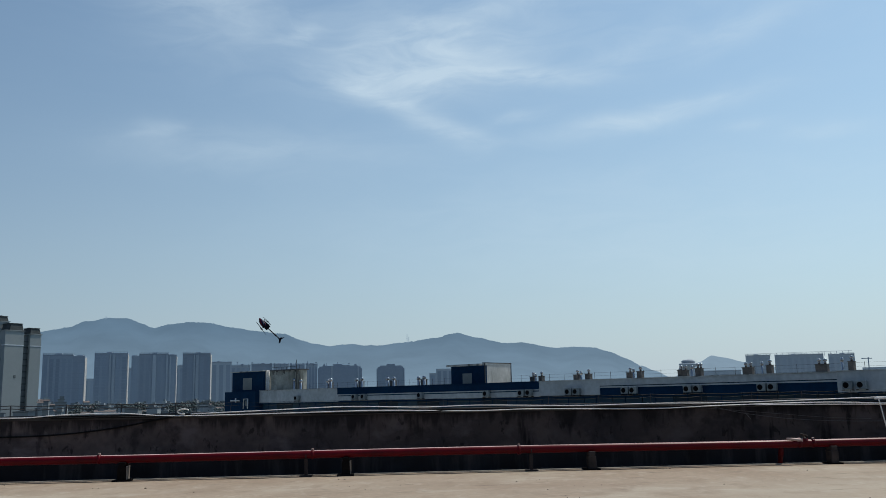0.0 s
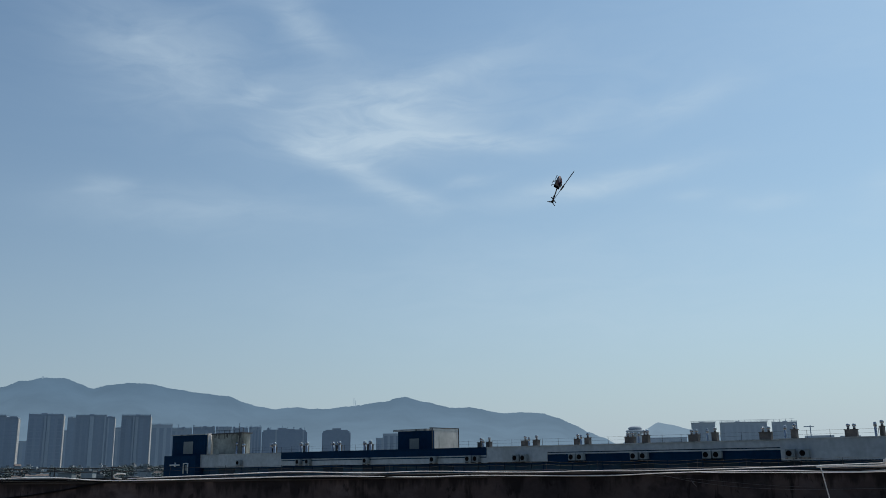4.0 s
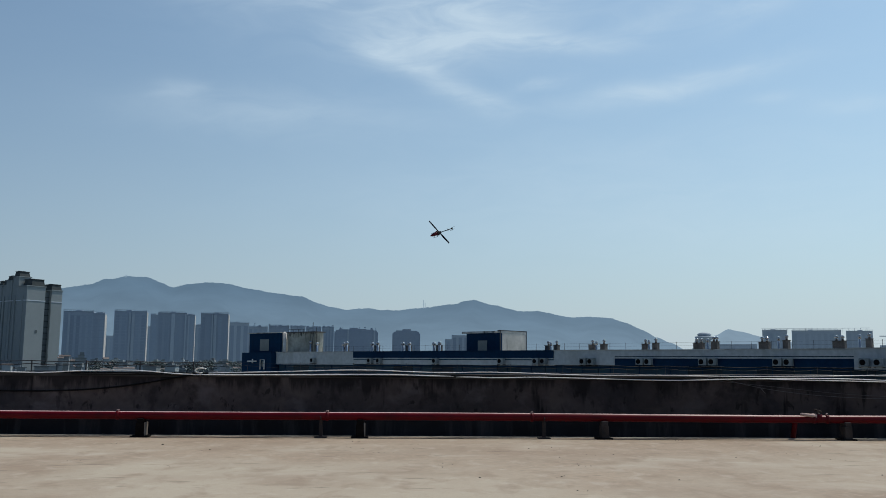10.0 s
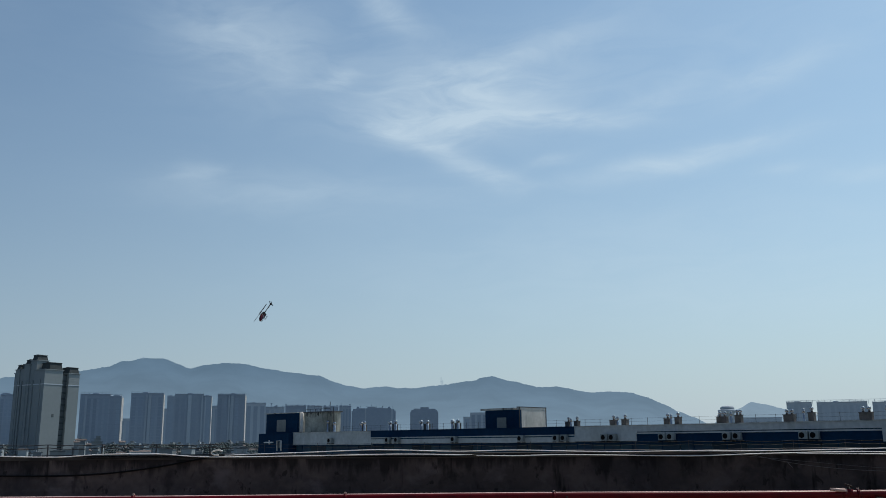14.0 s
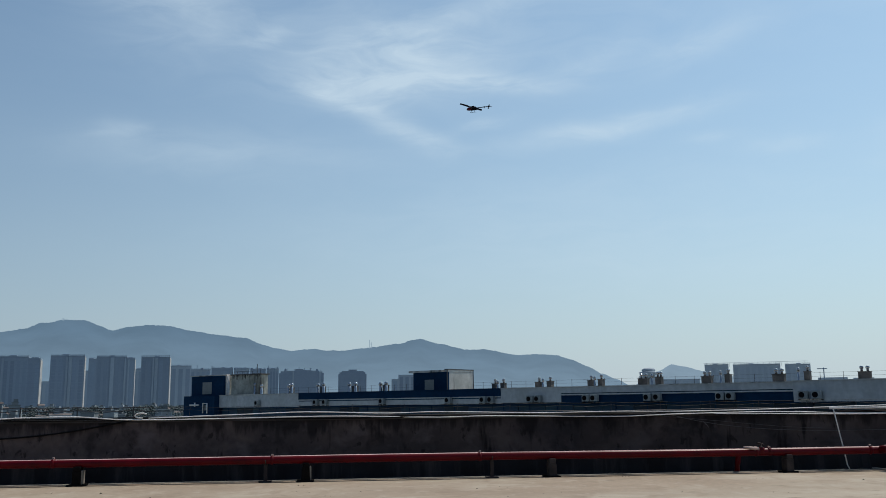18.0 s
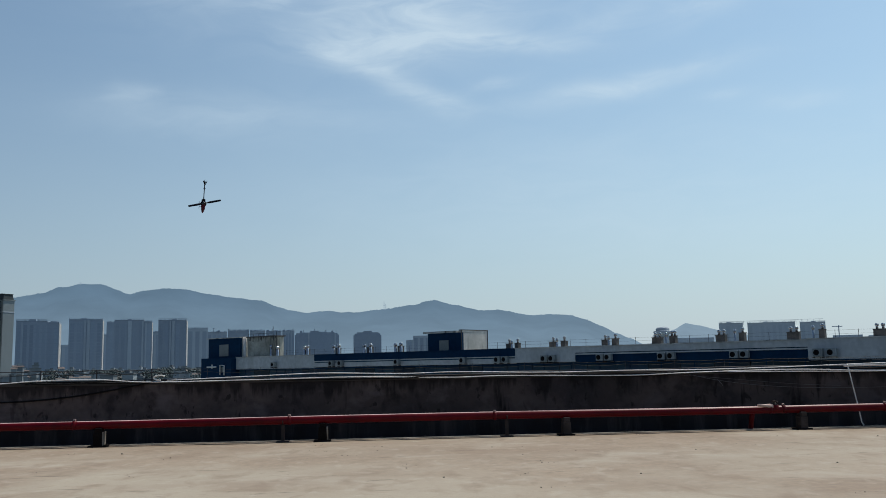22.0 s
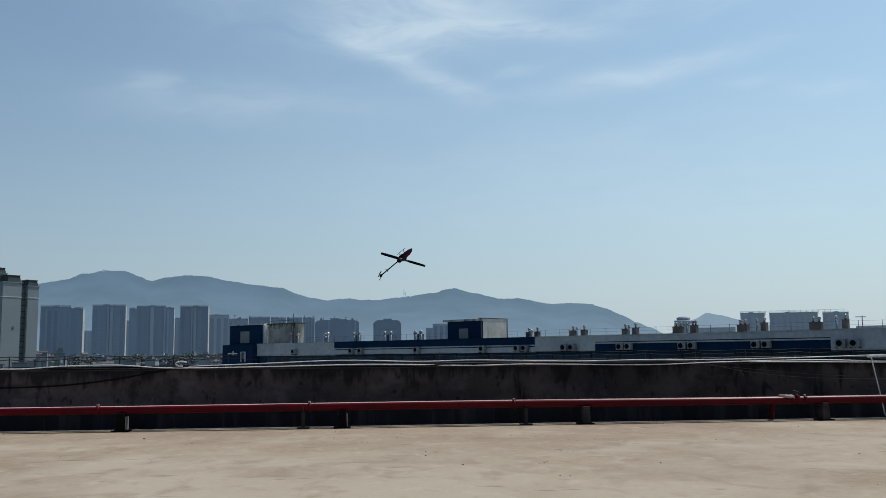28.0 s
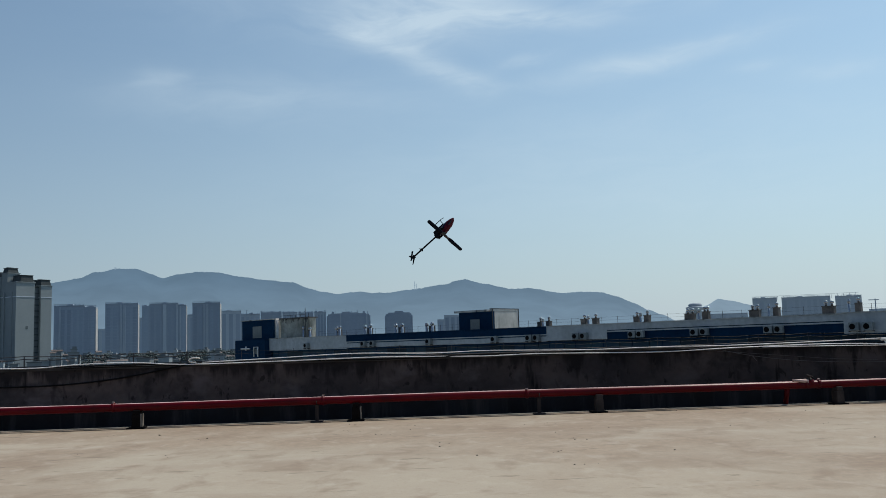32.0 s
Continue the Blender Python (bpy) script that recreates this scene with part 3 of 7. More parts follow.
def build_roof():
    bm = bmesh.new()
    nx, ny = 60, 40
    vs = [[bm.verts.new((-34 + 76 * i / nx, -14 + (WALL_Y + 0.3 + 14) * j / ny, 0.012 * noise.noise((i * 0.9, j * 0.9, 0)) if 0 < i < nx and 0 < j < ny else 0)) for i in range(nx + 1)] for j in range(ny + 1)]
    for j in range(ny):
        for i in range(nx):
            bm.faces.new((vs[j][i], vs[j][i + 1], vs[j + 1][i + 1], vs[j + 1][i]))
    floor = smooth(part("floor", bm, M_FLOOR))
    tagged(floor, "sun-bleached beige roof screed with dried puddle stains", "roof floor", kind="structure")
    slab = part("roof_slab", box(-34.3, 42.3, -14.3, WALL_Y + 0.28, GROUND, -0.05), M_WALL)
    tagged(slab, "plain grey block of the building under the roof", "building", kind="structure")
    # the long parapet, a little uneven along its top
    bm = bmesh.new()
    n = 150
    for k in range(n):
        x0, x1 = -34 + 76 * k / n, -34 + 76 * (k + 1) / n
        a, b = (WALL_TOP + 0.012 * noise.noise((x * 0.5, 3, 0)) + 0.008 * noise.noise((x * 2.3, 9, 0)) for x in (x0, x1))
        f = [bm.verts.new(p) for p in ((x0, WALL_Y, -0.04), (x1, WALL_Y, -0.04), (x1, WALL_Y, b - 0.06), (x0, WALL_Y, a - 0.06), (x0, WALL_Y + 0.24, -0.04), (x1, WALL_Y + 0.24, -0.04), (x1, WALL_Y + 0.24, b - 0.06), (x0, WALL_Y + 0.24, a - 0.06))]
        for q in ((0, 1, 2, 3), (5, 4, 7, 6), (3, 2, 6, 7)):
            bm.faces.new([f[i] for i in q])
    bmesh.ops.remove_doubles(bm, verts=bm.verts, dist=0.001)
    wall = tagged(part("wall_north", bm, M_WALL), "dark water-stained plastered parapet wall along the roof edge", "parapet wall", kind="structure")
    bm = bmesh.new()
    for k in range(n):
        x0, x1 = -34 + 76 * k / n, -34 + 76 * (k + 1) / n
        a, b = (WALL_TOP + 0.012 * noise.noise((x * 0.5, 3, 0)) + 0.012 * noise.noise((x * 2.3, 9, 0)) for x in (x0, x1))
        f = [bm.verts.new(p) for p in ((x0, WALL_Y - 0.035, a - 0.06), (x1, WALL_Y - 0.035, b - 0.06), (x1, WALL_Y - 0.03, b), (x0, WALL_Y - 0.03, a), (x0, WALL_Y + 0.27, a - 0.06), (x1, WALL_Y + 0.27, b - 0.06), (x1, WALL_Y + 0.27, b), (x0, WALL_Y + 0.27, a))]
        for q in ((0, 1, 2, 3), (5, 4, 7, 6), (3, 2, 6, 7), (1, 0, 4, 5)):
            bm.faces.new([f[i] for i in q])
    bmesh.ops.remove_doubles(bm, verts=bm.verts, dist=0.001)
    part("coping", bm, M_COPING, wall, "blackened coping along the parapet top")
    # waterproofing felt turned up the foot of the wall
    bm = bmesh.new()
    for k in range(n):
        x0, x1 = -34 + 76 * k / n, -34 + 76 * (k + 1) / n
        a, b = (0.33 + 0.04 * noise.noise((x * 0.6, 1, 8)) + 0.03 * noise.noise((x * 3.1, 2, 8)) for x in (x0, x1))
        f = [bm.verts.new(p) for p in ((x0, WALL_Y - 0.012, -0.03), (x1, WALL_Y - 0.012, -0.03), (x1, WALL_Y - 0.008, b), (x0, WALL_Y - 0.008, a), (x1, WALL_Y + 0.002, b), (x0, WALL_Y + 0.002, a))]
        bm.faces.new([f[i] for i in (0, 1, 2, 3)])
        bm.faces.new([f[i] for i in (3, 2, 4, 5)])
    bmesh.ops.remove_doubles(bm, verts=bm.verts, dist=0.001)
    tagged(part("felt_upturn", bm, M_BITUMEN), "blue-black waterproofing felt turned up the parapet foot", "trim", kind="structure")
    bm = bmesh.new()
    for k in range(60):
        x0, x1 = 12.5 + 29.4 * k / 60, 12.5 + 29.4 * (k + 1) / 60
        f = [bm.verts.new(p) for p in ((x0, WALL_Y - 0.006, 0.30), (x1, WALL_Y - 0.006, 0.30), (x1, WALL_Y - 0.006, WALL_TOP - 0.075), (x0, WALL_Y - 0.006, WALL_TOP - 0.075))]
        bm.faces.new(f)
    bmesh.ops.remove_doubles(bm, verts=bm.verts, dist=0.001)
    part("painted_panel", bm, M_PANEL, wall, "stretch of wall with old blue-grey paint")
    # plain parapets that close the roof behind and beside the camera
    for name, b in (("wall_south", (-34, 42, -14.25, -14.0, 0, 1.25)), ("wall_west", (-34.25, -34.0, -14, WALL_Y, 0, 1.25)), ("wall_east", (42.0, 42.25, -14, WALL_Y, 0, 1.25))):
        tagged(part(name, box(*b), M_WALL), "plain plastered parapet wall", "parapet wall", kind="structure")
    # screed skirting at the foot of the wall, and the thin black line before it
    tagged(part("gutter_strip", box(-34, 11.35, 18.86, 19.0, -0.02, 0.022, 0.008), M_KERB), "pale mortar fillet along the gutter at the wall foot", "trim", kind="structure")
    bm = bmesh.new()
    pts = [(-34 + 45.4 * k / 120, 18.62 + 0.04 * noise.noise((k * 0.31, 0, 5)), 0.008) for k in range(121)]
    for p, q in zip(pts, pts[1:]):
        w = 0.03 + 0.02 * noise.noise((p[0] * 1.3, 2, 2))
        bm.faces.new([bm.verts.new(v) for v in ((p[0], p[1] - w, p[2]), (q[0], q[1] - w, q[2]), (q[0], q[1] + w, q[2]), (p[0], p[1] + w, p[2]))])
    tagged(part("dark_floor_line", bm, M_FLOORLINE), "thin black line on the screed beside the wall", "joint", kind="structure")
    bm = bmesh.new()
    old = [[bm.verts.new((11.64 + 0.02 * (19.2 - y) + (42 - 11.68 - 0.02 * (19.2 - y)) * i / 20, y, 0.017 if i else 0.012)) for i in range(21)] for y in [18.9 - 1.0 * k for k in range(30)]]
    for a, b in zip(old, old[1:]):
        for i in range(20):
            bm.faces.new((a[i], b[i], b[i + 1], a[i + 1]))
    tagged(part("floor_beyond_kerb", bm, M_FLOOR_OLD), "older rough stained screed beyond the kerb", "roof floor", kind="structure")
    # the low kerb that runs from the wall towards the camera
    bm = bmesh.new()
    pts = [(11.6 + 0.02 * (19.2 - y) + 0.02 * noise.noise((y, 1, 1)), y) for y in [19.2 - 0.4 * k for k in range(62)]]
    for (xa, ya), (xb, yb) in zip(pts, pts[1:]):
        h = 0.034 + 0.012 * noise.noise((ya * 1.7, 4, 4))
        f = [bm.verts.new(v) for v in ((xa - 0.045, ya, 0), (xa - 0.036, ya, h), (xa + 0.036, ya, h), (xa + 0.045, ya, 0), (xb - 0.045, yb, 0), (xb - 0.036, yb, h), (xb + 0.036, yb, h), (xb + 0.045, yb, 0))]
        for q in ((0, 1, 5, 4), (1, 2, 6, 5), (2, 3, 7, 6)):
            bm.faces.new([f[i] for i in reversed(q)])
    bmesh.ops.remove_doubles(bm, verts=bm.verts, dist=0.001)
    tagged(part("kerb", bm, M_KERB), "low broken concrete kerb across the roof floor", "kerb", kind="structure")


build_roof()

# ---- fire main ----
PIPE_Y, PIPE_Z, PIPE_R = 18.75, 0.435, 0.082


def coupling(x, parent, along="x", y=PIPE_Y):
    m = Matrix.Translation((x, y, PIPE_Z)) @ (Euler((0, math.pi / 2, 0)).to_matrix().to_4x4() if along == "x" else Euler((math.pi / 2, 0, 0)).to_matrix().to_4x4())
    c = smooth(part("coupling", lathe(((PIPE_R, -0.034), (PIPE_R + 0.011, -0.03), (PIPE_R + 0.014, 0), (PIPE_R + 0.011, 0.03), (PIPE_R, 0.034)), 18, m), M_RED, parent))
    lug = PIPE_Z + PIPE_R + 0.012
    if along == "x":
        part("bolt_lug", box(x - 0.024, x + 0.024, y - 0.03, y + 0.01, lug - 0.02, lug + 0.026, 0.007), M_BRASS, c, "dull bolt lug")
        part("bolt", box(x - 0.008, x + 0.008, y - 0.05, y - 0.028, lug - 0.004, lug + 0.012, 0.003), M_RUST, c)
    else:
        part("bolt_lug", box(x - 0.03, x + 0.01, y - 0.024, y + 0.024, lug - 0.02, lug + 0.026, 0.007), M_BRASS, c, "dull bolt lug")


def branch_height(y):
    return max(PIPE_Z + 0.03 - 0.0155 * (18.6 - y), 0.3)


def fire_main():
    main = thing("fire_main_pipe", "faded red fire main pipe on low supports along the parapet", "pipe")
    xs = [-34 + 0.5 * k for k in range(153)]
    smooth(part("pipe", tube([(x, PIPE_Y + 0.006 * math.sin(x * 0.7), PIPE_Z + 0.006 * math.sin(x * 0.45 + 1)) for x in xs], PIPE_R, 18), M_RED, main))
    for x in (-18.6, -14.35, -10.1, -5.82, -1.55, 2.7, 11.28, 13.6, 17.9, 22.2, 26.4):
        coupling(x, main)
    # the tee and the hydrant valve
    v = smooth(part("tee", tube([(8.8, PIPE_Y, PIPE_Z), (8.8, PIPE_Y, PIPE_Z + 0.05), (8.8, PIPE_Y - 0.002, PIPE_Z + 0.1)], [0.085, 0.085, 0.07], 16), M_RED, main))
    smooth(part("valve_body", lathe(((0.05, 0.0), (0.06, 0.015), (0.06, 0.035), (0.035, 0.05), (0.02, 0.06), (0.02, 0.1)), 14, Matrix.Translation((8.8, PIPE_Y, PIPE_Z + 0.07))), M_RUST, main, "dark hydrant valve"))
    wheel = bmesh.new()
    add_tube(wheel, [(8.8 + 0.06 * math.cos(a), PIPE_Y + 0.06 * math.sin(a), PIPE_Z + 0.17 - 0.02 * math.cos(a)) for a in (2 * math.pi * k / 20 for k in range(21))], 0.014, 8)
    for a in (0.4, 2.5, 4.6):
        add_tube(wheel, [(8.8, PIPE_Y, PIPE_Z + 0.165), (8.8 + 0.06 * math.cos(a), PIPE_Y + 0.06 * math.sin(a), PIPE_Z + 0.17)], 0.009, 6)
    smooth(part("hand_wheel", wheel, M_RUST, main, "rusted valve hand wheel"))
    smooth(part("outlet", tube([(8.72, PIPE_Y - 0.03, PIPE_Z + 0.06), (8.6, PIPE_Y - 0.07, PIPE_Z + 0.08), (8.37, PIPE_Y - 0.12, PIPE_Z + 0.1)], [0.05, 0.034, 0.03], 14), M_BRASS, main, "dull capped hose outlet"))
    smooth(part("drop_leg", tube([(8.32, PIPE_Y + 0.05, PIPE_Z - 0.02), (8.32, PIPE_Y + 0.2, 0.02)], 0.055, 12), M_RED, main))
    for x in (8.68, 8.98):
        coupling(x, main)
    branch = thing("branch_pipe", "red branch pipe leading off the fire main towards the roof middle", "pipe")
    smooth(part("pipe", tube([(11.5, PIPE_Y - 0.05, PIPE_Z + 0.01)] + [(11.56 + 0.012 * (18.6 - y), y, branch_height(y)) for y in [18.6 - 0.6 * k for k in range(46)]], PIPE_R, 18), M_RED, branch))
    for y in (18.45, 9.6):
        coupling(11.56 + 0.012 * (18.6 - y), branch, "y", y)


def block(x, y, w, h, d, label="concrete block under the red pipe, coloured black for its shade", bare=False):
    coat = M_BLOCKBROWN if bare else M_BLOCK
    b = thing("pipe_support", label, "pipe support", "supports under the red pipe")
    bm = bmesh.new()
    for z0, z1, k in ((0.0, h * 0.75, 1.0), (h * 0.75, h, 0.8)):
        add_box(bm, x - w / 2 * k, x + w / 2 * k, y - d / 2, y + d / 2, z0, z1 + 0.001, 0.012)
    for vert in bm.verts:
        vert.co += Vector((noise.noise(vert.co * 6), noise.noise(vert.co * 6 + Vector((5, 0, 0))), 0)) * 0.02
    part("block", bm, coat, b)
    # sunlit side painted pale against the near-black shaded front
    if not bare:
        part("sunlit_face", box(x + w / 2 - 0.012, x + w / 2 + 0.018, y - d / 2 + 0.015, y + d / 2 - 0.015, 0.03, h * 0.8, 0.01), M_BLOCKLIT, b, "pale side with the sunlight in its colour")
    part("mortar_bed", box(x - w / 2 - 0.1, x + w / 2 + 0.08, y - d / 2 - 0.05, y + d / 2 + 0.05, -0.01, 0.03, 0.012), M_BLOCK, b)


def stand(x, y):
    b = thing("steel_pipe_stand", "thin rusty steel stand under a red pipe joint", "pipe support", "stands under the red pipe")
    part("post", box(x - 0.035, x + 0.035, y - 0.03, y + 0.03, 0.0, PIPE_Z - PIPE_R + 0.01, 0.004), M_RUST, b)
    part("foot_plate", box(x - 0.13, x + 0.13, y - 0.1, y + 0.1, 0.0, 0.028, 0.006), M_RUST, b)
    smooth(part("saddle", tube([(x, y + (PIPE_R + 0.006) * math.cos(a), PIPE_Z + (PIPE_R + 0.006) * math.sin(a)) for a in (math.pi * (1 + k / 10) for k in range(11))], 0.012, 6), M_RUST, b))


fire_main()
for x in (-20.6, -15.3, -10.2, -5.33, -0.87):
    block(x, PIPE_Y, 0.17, PIPE_Z - PIPE_R + 0.02, 0.24)
for x in (4.21, 9.38, 13.6, 20.4, 25.6):
    block(x, PIPE_Y, 0.16, PIPE_Z - PIPE_R + 0.02, 0.24, "dirty brown concrete block under the red pipe", True)
for x in (-14.5, -8.7, -1.68, 2.95, 11.85, 17.4):
    stand(x, PIPE_Y)
for y in (15.9, 11.0, 6.2):
    block(11.86, y, 0.3, branch_height(y) - PIPE_R + 0.02, 0.26, "broad dirty brown concrete block under the branch pipe", True)


# ---- cables and pipes on the parapet ----
def cable(name, label, pts, r, material, sides=6):
    ob = smooth(part(name, tube(pts, r, sides), material))
    return tagged(ob, label, "cable", "cables along the parapet")


def along_top(x0, x1, z, y, wave, seed, step=0.35):
    n = max(int((x1 - x0) / step), 2)
    return [(x0 + (x1 - x0) * k / n, y + 0.03 * noise.noise((k * 0.21, seed, 0)), z + wave * noise.noise((k * 0.13, seed, 3)) + wave * 0.4 * noise.noise((k * 0.4, seed, 7))) for k in range(n + 1)]


def strung(knots, y, step=0.25):
    """A smooth slack line over the parapet through its sags and supports (x, z)."""
    pts = []
    for k in range(len(knots) - 1):
        p0, p1, p2, p3 = knots[max(k - 1, 0)], knots[k], knots[k + 1], knots[min(k + 2, len(knots) - 1)]
        n = max(int((p2[0] - p1[0]) / step), 1)
        m1, m2 = (p2[1] - p0[1]) / max(p2[0] - p0[0], 0.1) * (p2[0] - p1[0]), (p3[1] - p1[1]) / max(p3[0] - p1[0], 0.1) * (p2[0] - p1[0])
        for i in range(n):
            u = i / n
            z = (2 * u ** 3 - 3 * u * u + 1) * p1[1] + (u ** 3 - 2 * u * u + u) * m1 + (3 * u * u - 2 * u ** 3) * p2[1] + (u ** 3 - u * u) * m2
            pts.append((p1[0] + (p2[0] - p1[0]) * u, y + 0.02 * noise.noise((p1[0] + u, y * 9, 0)), z))
    pts.append((knots[-1][0], y, knots[-1][1]))
    return pts


LOWER = ((-34, 1.29), (-20, 1.28), (-12, 1.30), (-9.0, 1.305), (-7.6, 1.276), (-6.8, 1.322), (-5.6, 1.334), (-4.6, 1.264), (-2.4, 1.268), (-0.3, 1.288), (1.9, 1.242), (3.0, 1.258), (5.8, 1.214), (7.2, 1.25), (9.5, 1.275), (11.7, 1.222), (13.1, 1.285), (14.6, 1.318), (17.4, 1.322), (24, 1.30), (36, 1.30))
UPPER = ((-4.14, 1.292), (-2.4, 1.342), (-0.9, 1.383), (0.8, 1.34), (1.9, 1.358), (4.1, 1.31), (5.8, 1.322), (7.2, 1.308), (9.5, 1.338), (12.3, 1.40), (13.85, 1.42), (17.4, 1.37), (26, 1.38), (36, 1.36))
cable("conduit", "white plastic conduit sagging along the parapet edge", strung(LOWER, WALL_Y - 0.055), 0.0112, M_CABLE, 8)
cable("conduit", "white plastic conduit strung over the parapet top", strung(UPPER, WALL_Y - 0.02), 0.0102, M_CABLE, 8)
cable("conduit", "thin pale conduit low on the parapet edge", strung(((8.0, 1.25), (9.06, 1.238), (11.7, 1.205), (14.6, 1.258), (17.4, 1.258), (36, 1.24)), WALL_Y - 0.075), 0.009, M_CABLE, 8)
cable("conduit", "thin grey conduit along the parapet top", along_top(-1.0, 36, WALL_TOP + 0.075, WALL_Y + 0.06, 0.03, 8), 0.008, M_WIRE)
cable("conduit", "thin grey conduit along the parapet top", along_top(-30, 8, WALL_TOP + 0.03, WALL_Y + 0.16, 0.02, 12), 0.011, M_WIRE)
cable("black_cable", "black cable lying along the parapet top", along_top(-34, 36, WALL_TOP + 0.01, WALL_Y + 0.1, 0.02, 5), 0.016, M_BLACK)
cable("black_cable", "black cable lying along the parapet top", along_top(-7, 36, WALL_TOP - 0.015, WALL_Y - 0.045, 0.03, 6), 0.012, M_BLACK)
cable("hanging_cable", "slack black cable hanging down the parapet face", strung(((-13.2, 1.25), (-11.2, 1.04), (-9.5, 0.925), (-8.3, 0.895), (-7.3, 0.901), (-6.5, 0.944), (-5.7, 1.034), (-4.67, 1.213), (-4.4, 1.27)), WALL_Y - 0.05), 0.0165, M_BLACK)
cable("hanging_wire", "thin pale wire drooping on the parapet face", strung(((6.6, 1.29), (6.93, 1.25), (7.76, 1.07), (8.89, 0.926), (10.31, 0.854), (12.3, 0.85)), WALL_Y - 0.04), 0.0045, M_DULL)
cable("hanging_wire", "thin pale wire drooping on the parapet face", strung(((6.6, 1.23), (8.2, 1.08), (9.6, 0.95), (10.6, 0.90)), WALL_Y - 0.035), 0.0032, M_DULL)
cable("tied_rag", "short pale strip of cloth tied on the wire", [(7.76, WALL_Y - 0.05, 1.09), (7.79, WALL_Y - 0.06, 1.05), (7.84, WALL_Y - 0.06, 0.99), (7.88, WALL_Y - 0.055, 0.945)], [0.004, 0.008, 0.006, 0.003], M_DULL)
cable("drain_hose", "thin white hose hanging from the parapet to the floor", [(10.77, WALL_Y - 0.06, WALL_TOP + 0.1), (10.78, WALL_Y - 0.1, WALL_TOP), (10.83, WALL_Y - 0.13, 0.9), (10.9, WALL_Y - 0.16, 0.45), (10.95, WALL_Y - 0.17, 0.1), (10.98, WALL_Y - 0.2, 0.02)], 0.014, M_PVC, 8)
hook = [(-4.28 + 0.13 * math.cos(a), WALL_Y - 0.05, WALL_TOP + 0.075 + 0.05 * math.sin(a)) for a in (radians(40 + 15 * k) for k in range(17))]
cable("conduit_loop", "white bent conduit end hooked over the parapet", hook, 0.015, M_PVC, 8)


def pvc_stand_pipe():
    p = thing("vent_pipe", "white plastic vent pipe with a tee head by the parapet", "pipe")
    x, y = 12.44, WALL_Y - 0.2
    smooth(part("riser", tube([(x, y + 0.2, 0.37), (x, y + 0.04, 0.375), (x, y, 0.42), (x, y, 1.42)], 0.037, 14), M_PVC, p))
    smooth(part("tee_head", tube([(x - 0.2, y, 1.38), (x - 0.19, y, 1.455), (x - 0.12, y, 1.475), (x + 0.1, y, 1.475), (x + 0.2, y, 1.46), (x + 0.26, y, 1.37)], 0.037, 12), M_PVC, p))
    smooth(part("socket", tube([(x, y, 1.33), (x, y, 1.44)], 0.045, 14), M_PVC, p))
    arm = thing("overflow_pipe", "white plastic overflow pipe laid along the parapet top", "pipe")
    smooth(part("pipe", tube([(x - 1.75, WALL_Y - 0.08, 1.335), (x + 0.6, WALL_Y - 0.08, 1.345), (x + 2.4, WALL_Y - 0.08, 1.335)], 0.022, 10), M_PVC, arm))
    smooth(part("cap", tube([(x + 0.42, WALL_Y - 0.08, 1.35), (x + 0.45, WALL_Y - 0.08, 1.40)], 0.035, 8), M_PVC, arm))


pvc_stand_pipe()


def wire_fence():
    fence = thing("wire_fence", "thin dark wire line on short posts behind the parapet", "fence")
    y = WALL_Y + 0.2
    for x in [-33.0 + 1.14 * k for k in range(60)]:
        lean = 0.05 * noise.noise((x, 0, 0))
        part("post", tube([(x, y, WALL_TOP - 0.02), (x + lean, y, 1.535)], 0.016 if x < -4 else 0.005, 6), M_WIRE, fence)
    for z, sag in ((1.53, 0.02), (1.47, 0.035)):
        pts = [(-33 + 0.285 * k, y, z - sag * abs(math.sin(math.pi * k / 4)) + 0.02 * noise.noise((k * 0.05, z, 0))) for k in range(236)]
        smooth(part("wire", tube(pts, [0.009 if p[0] < -4 else 0.0025 for p in pts], 5), M_WIRE, fence))


wire_fence()


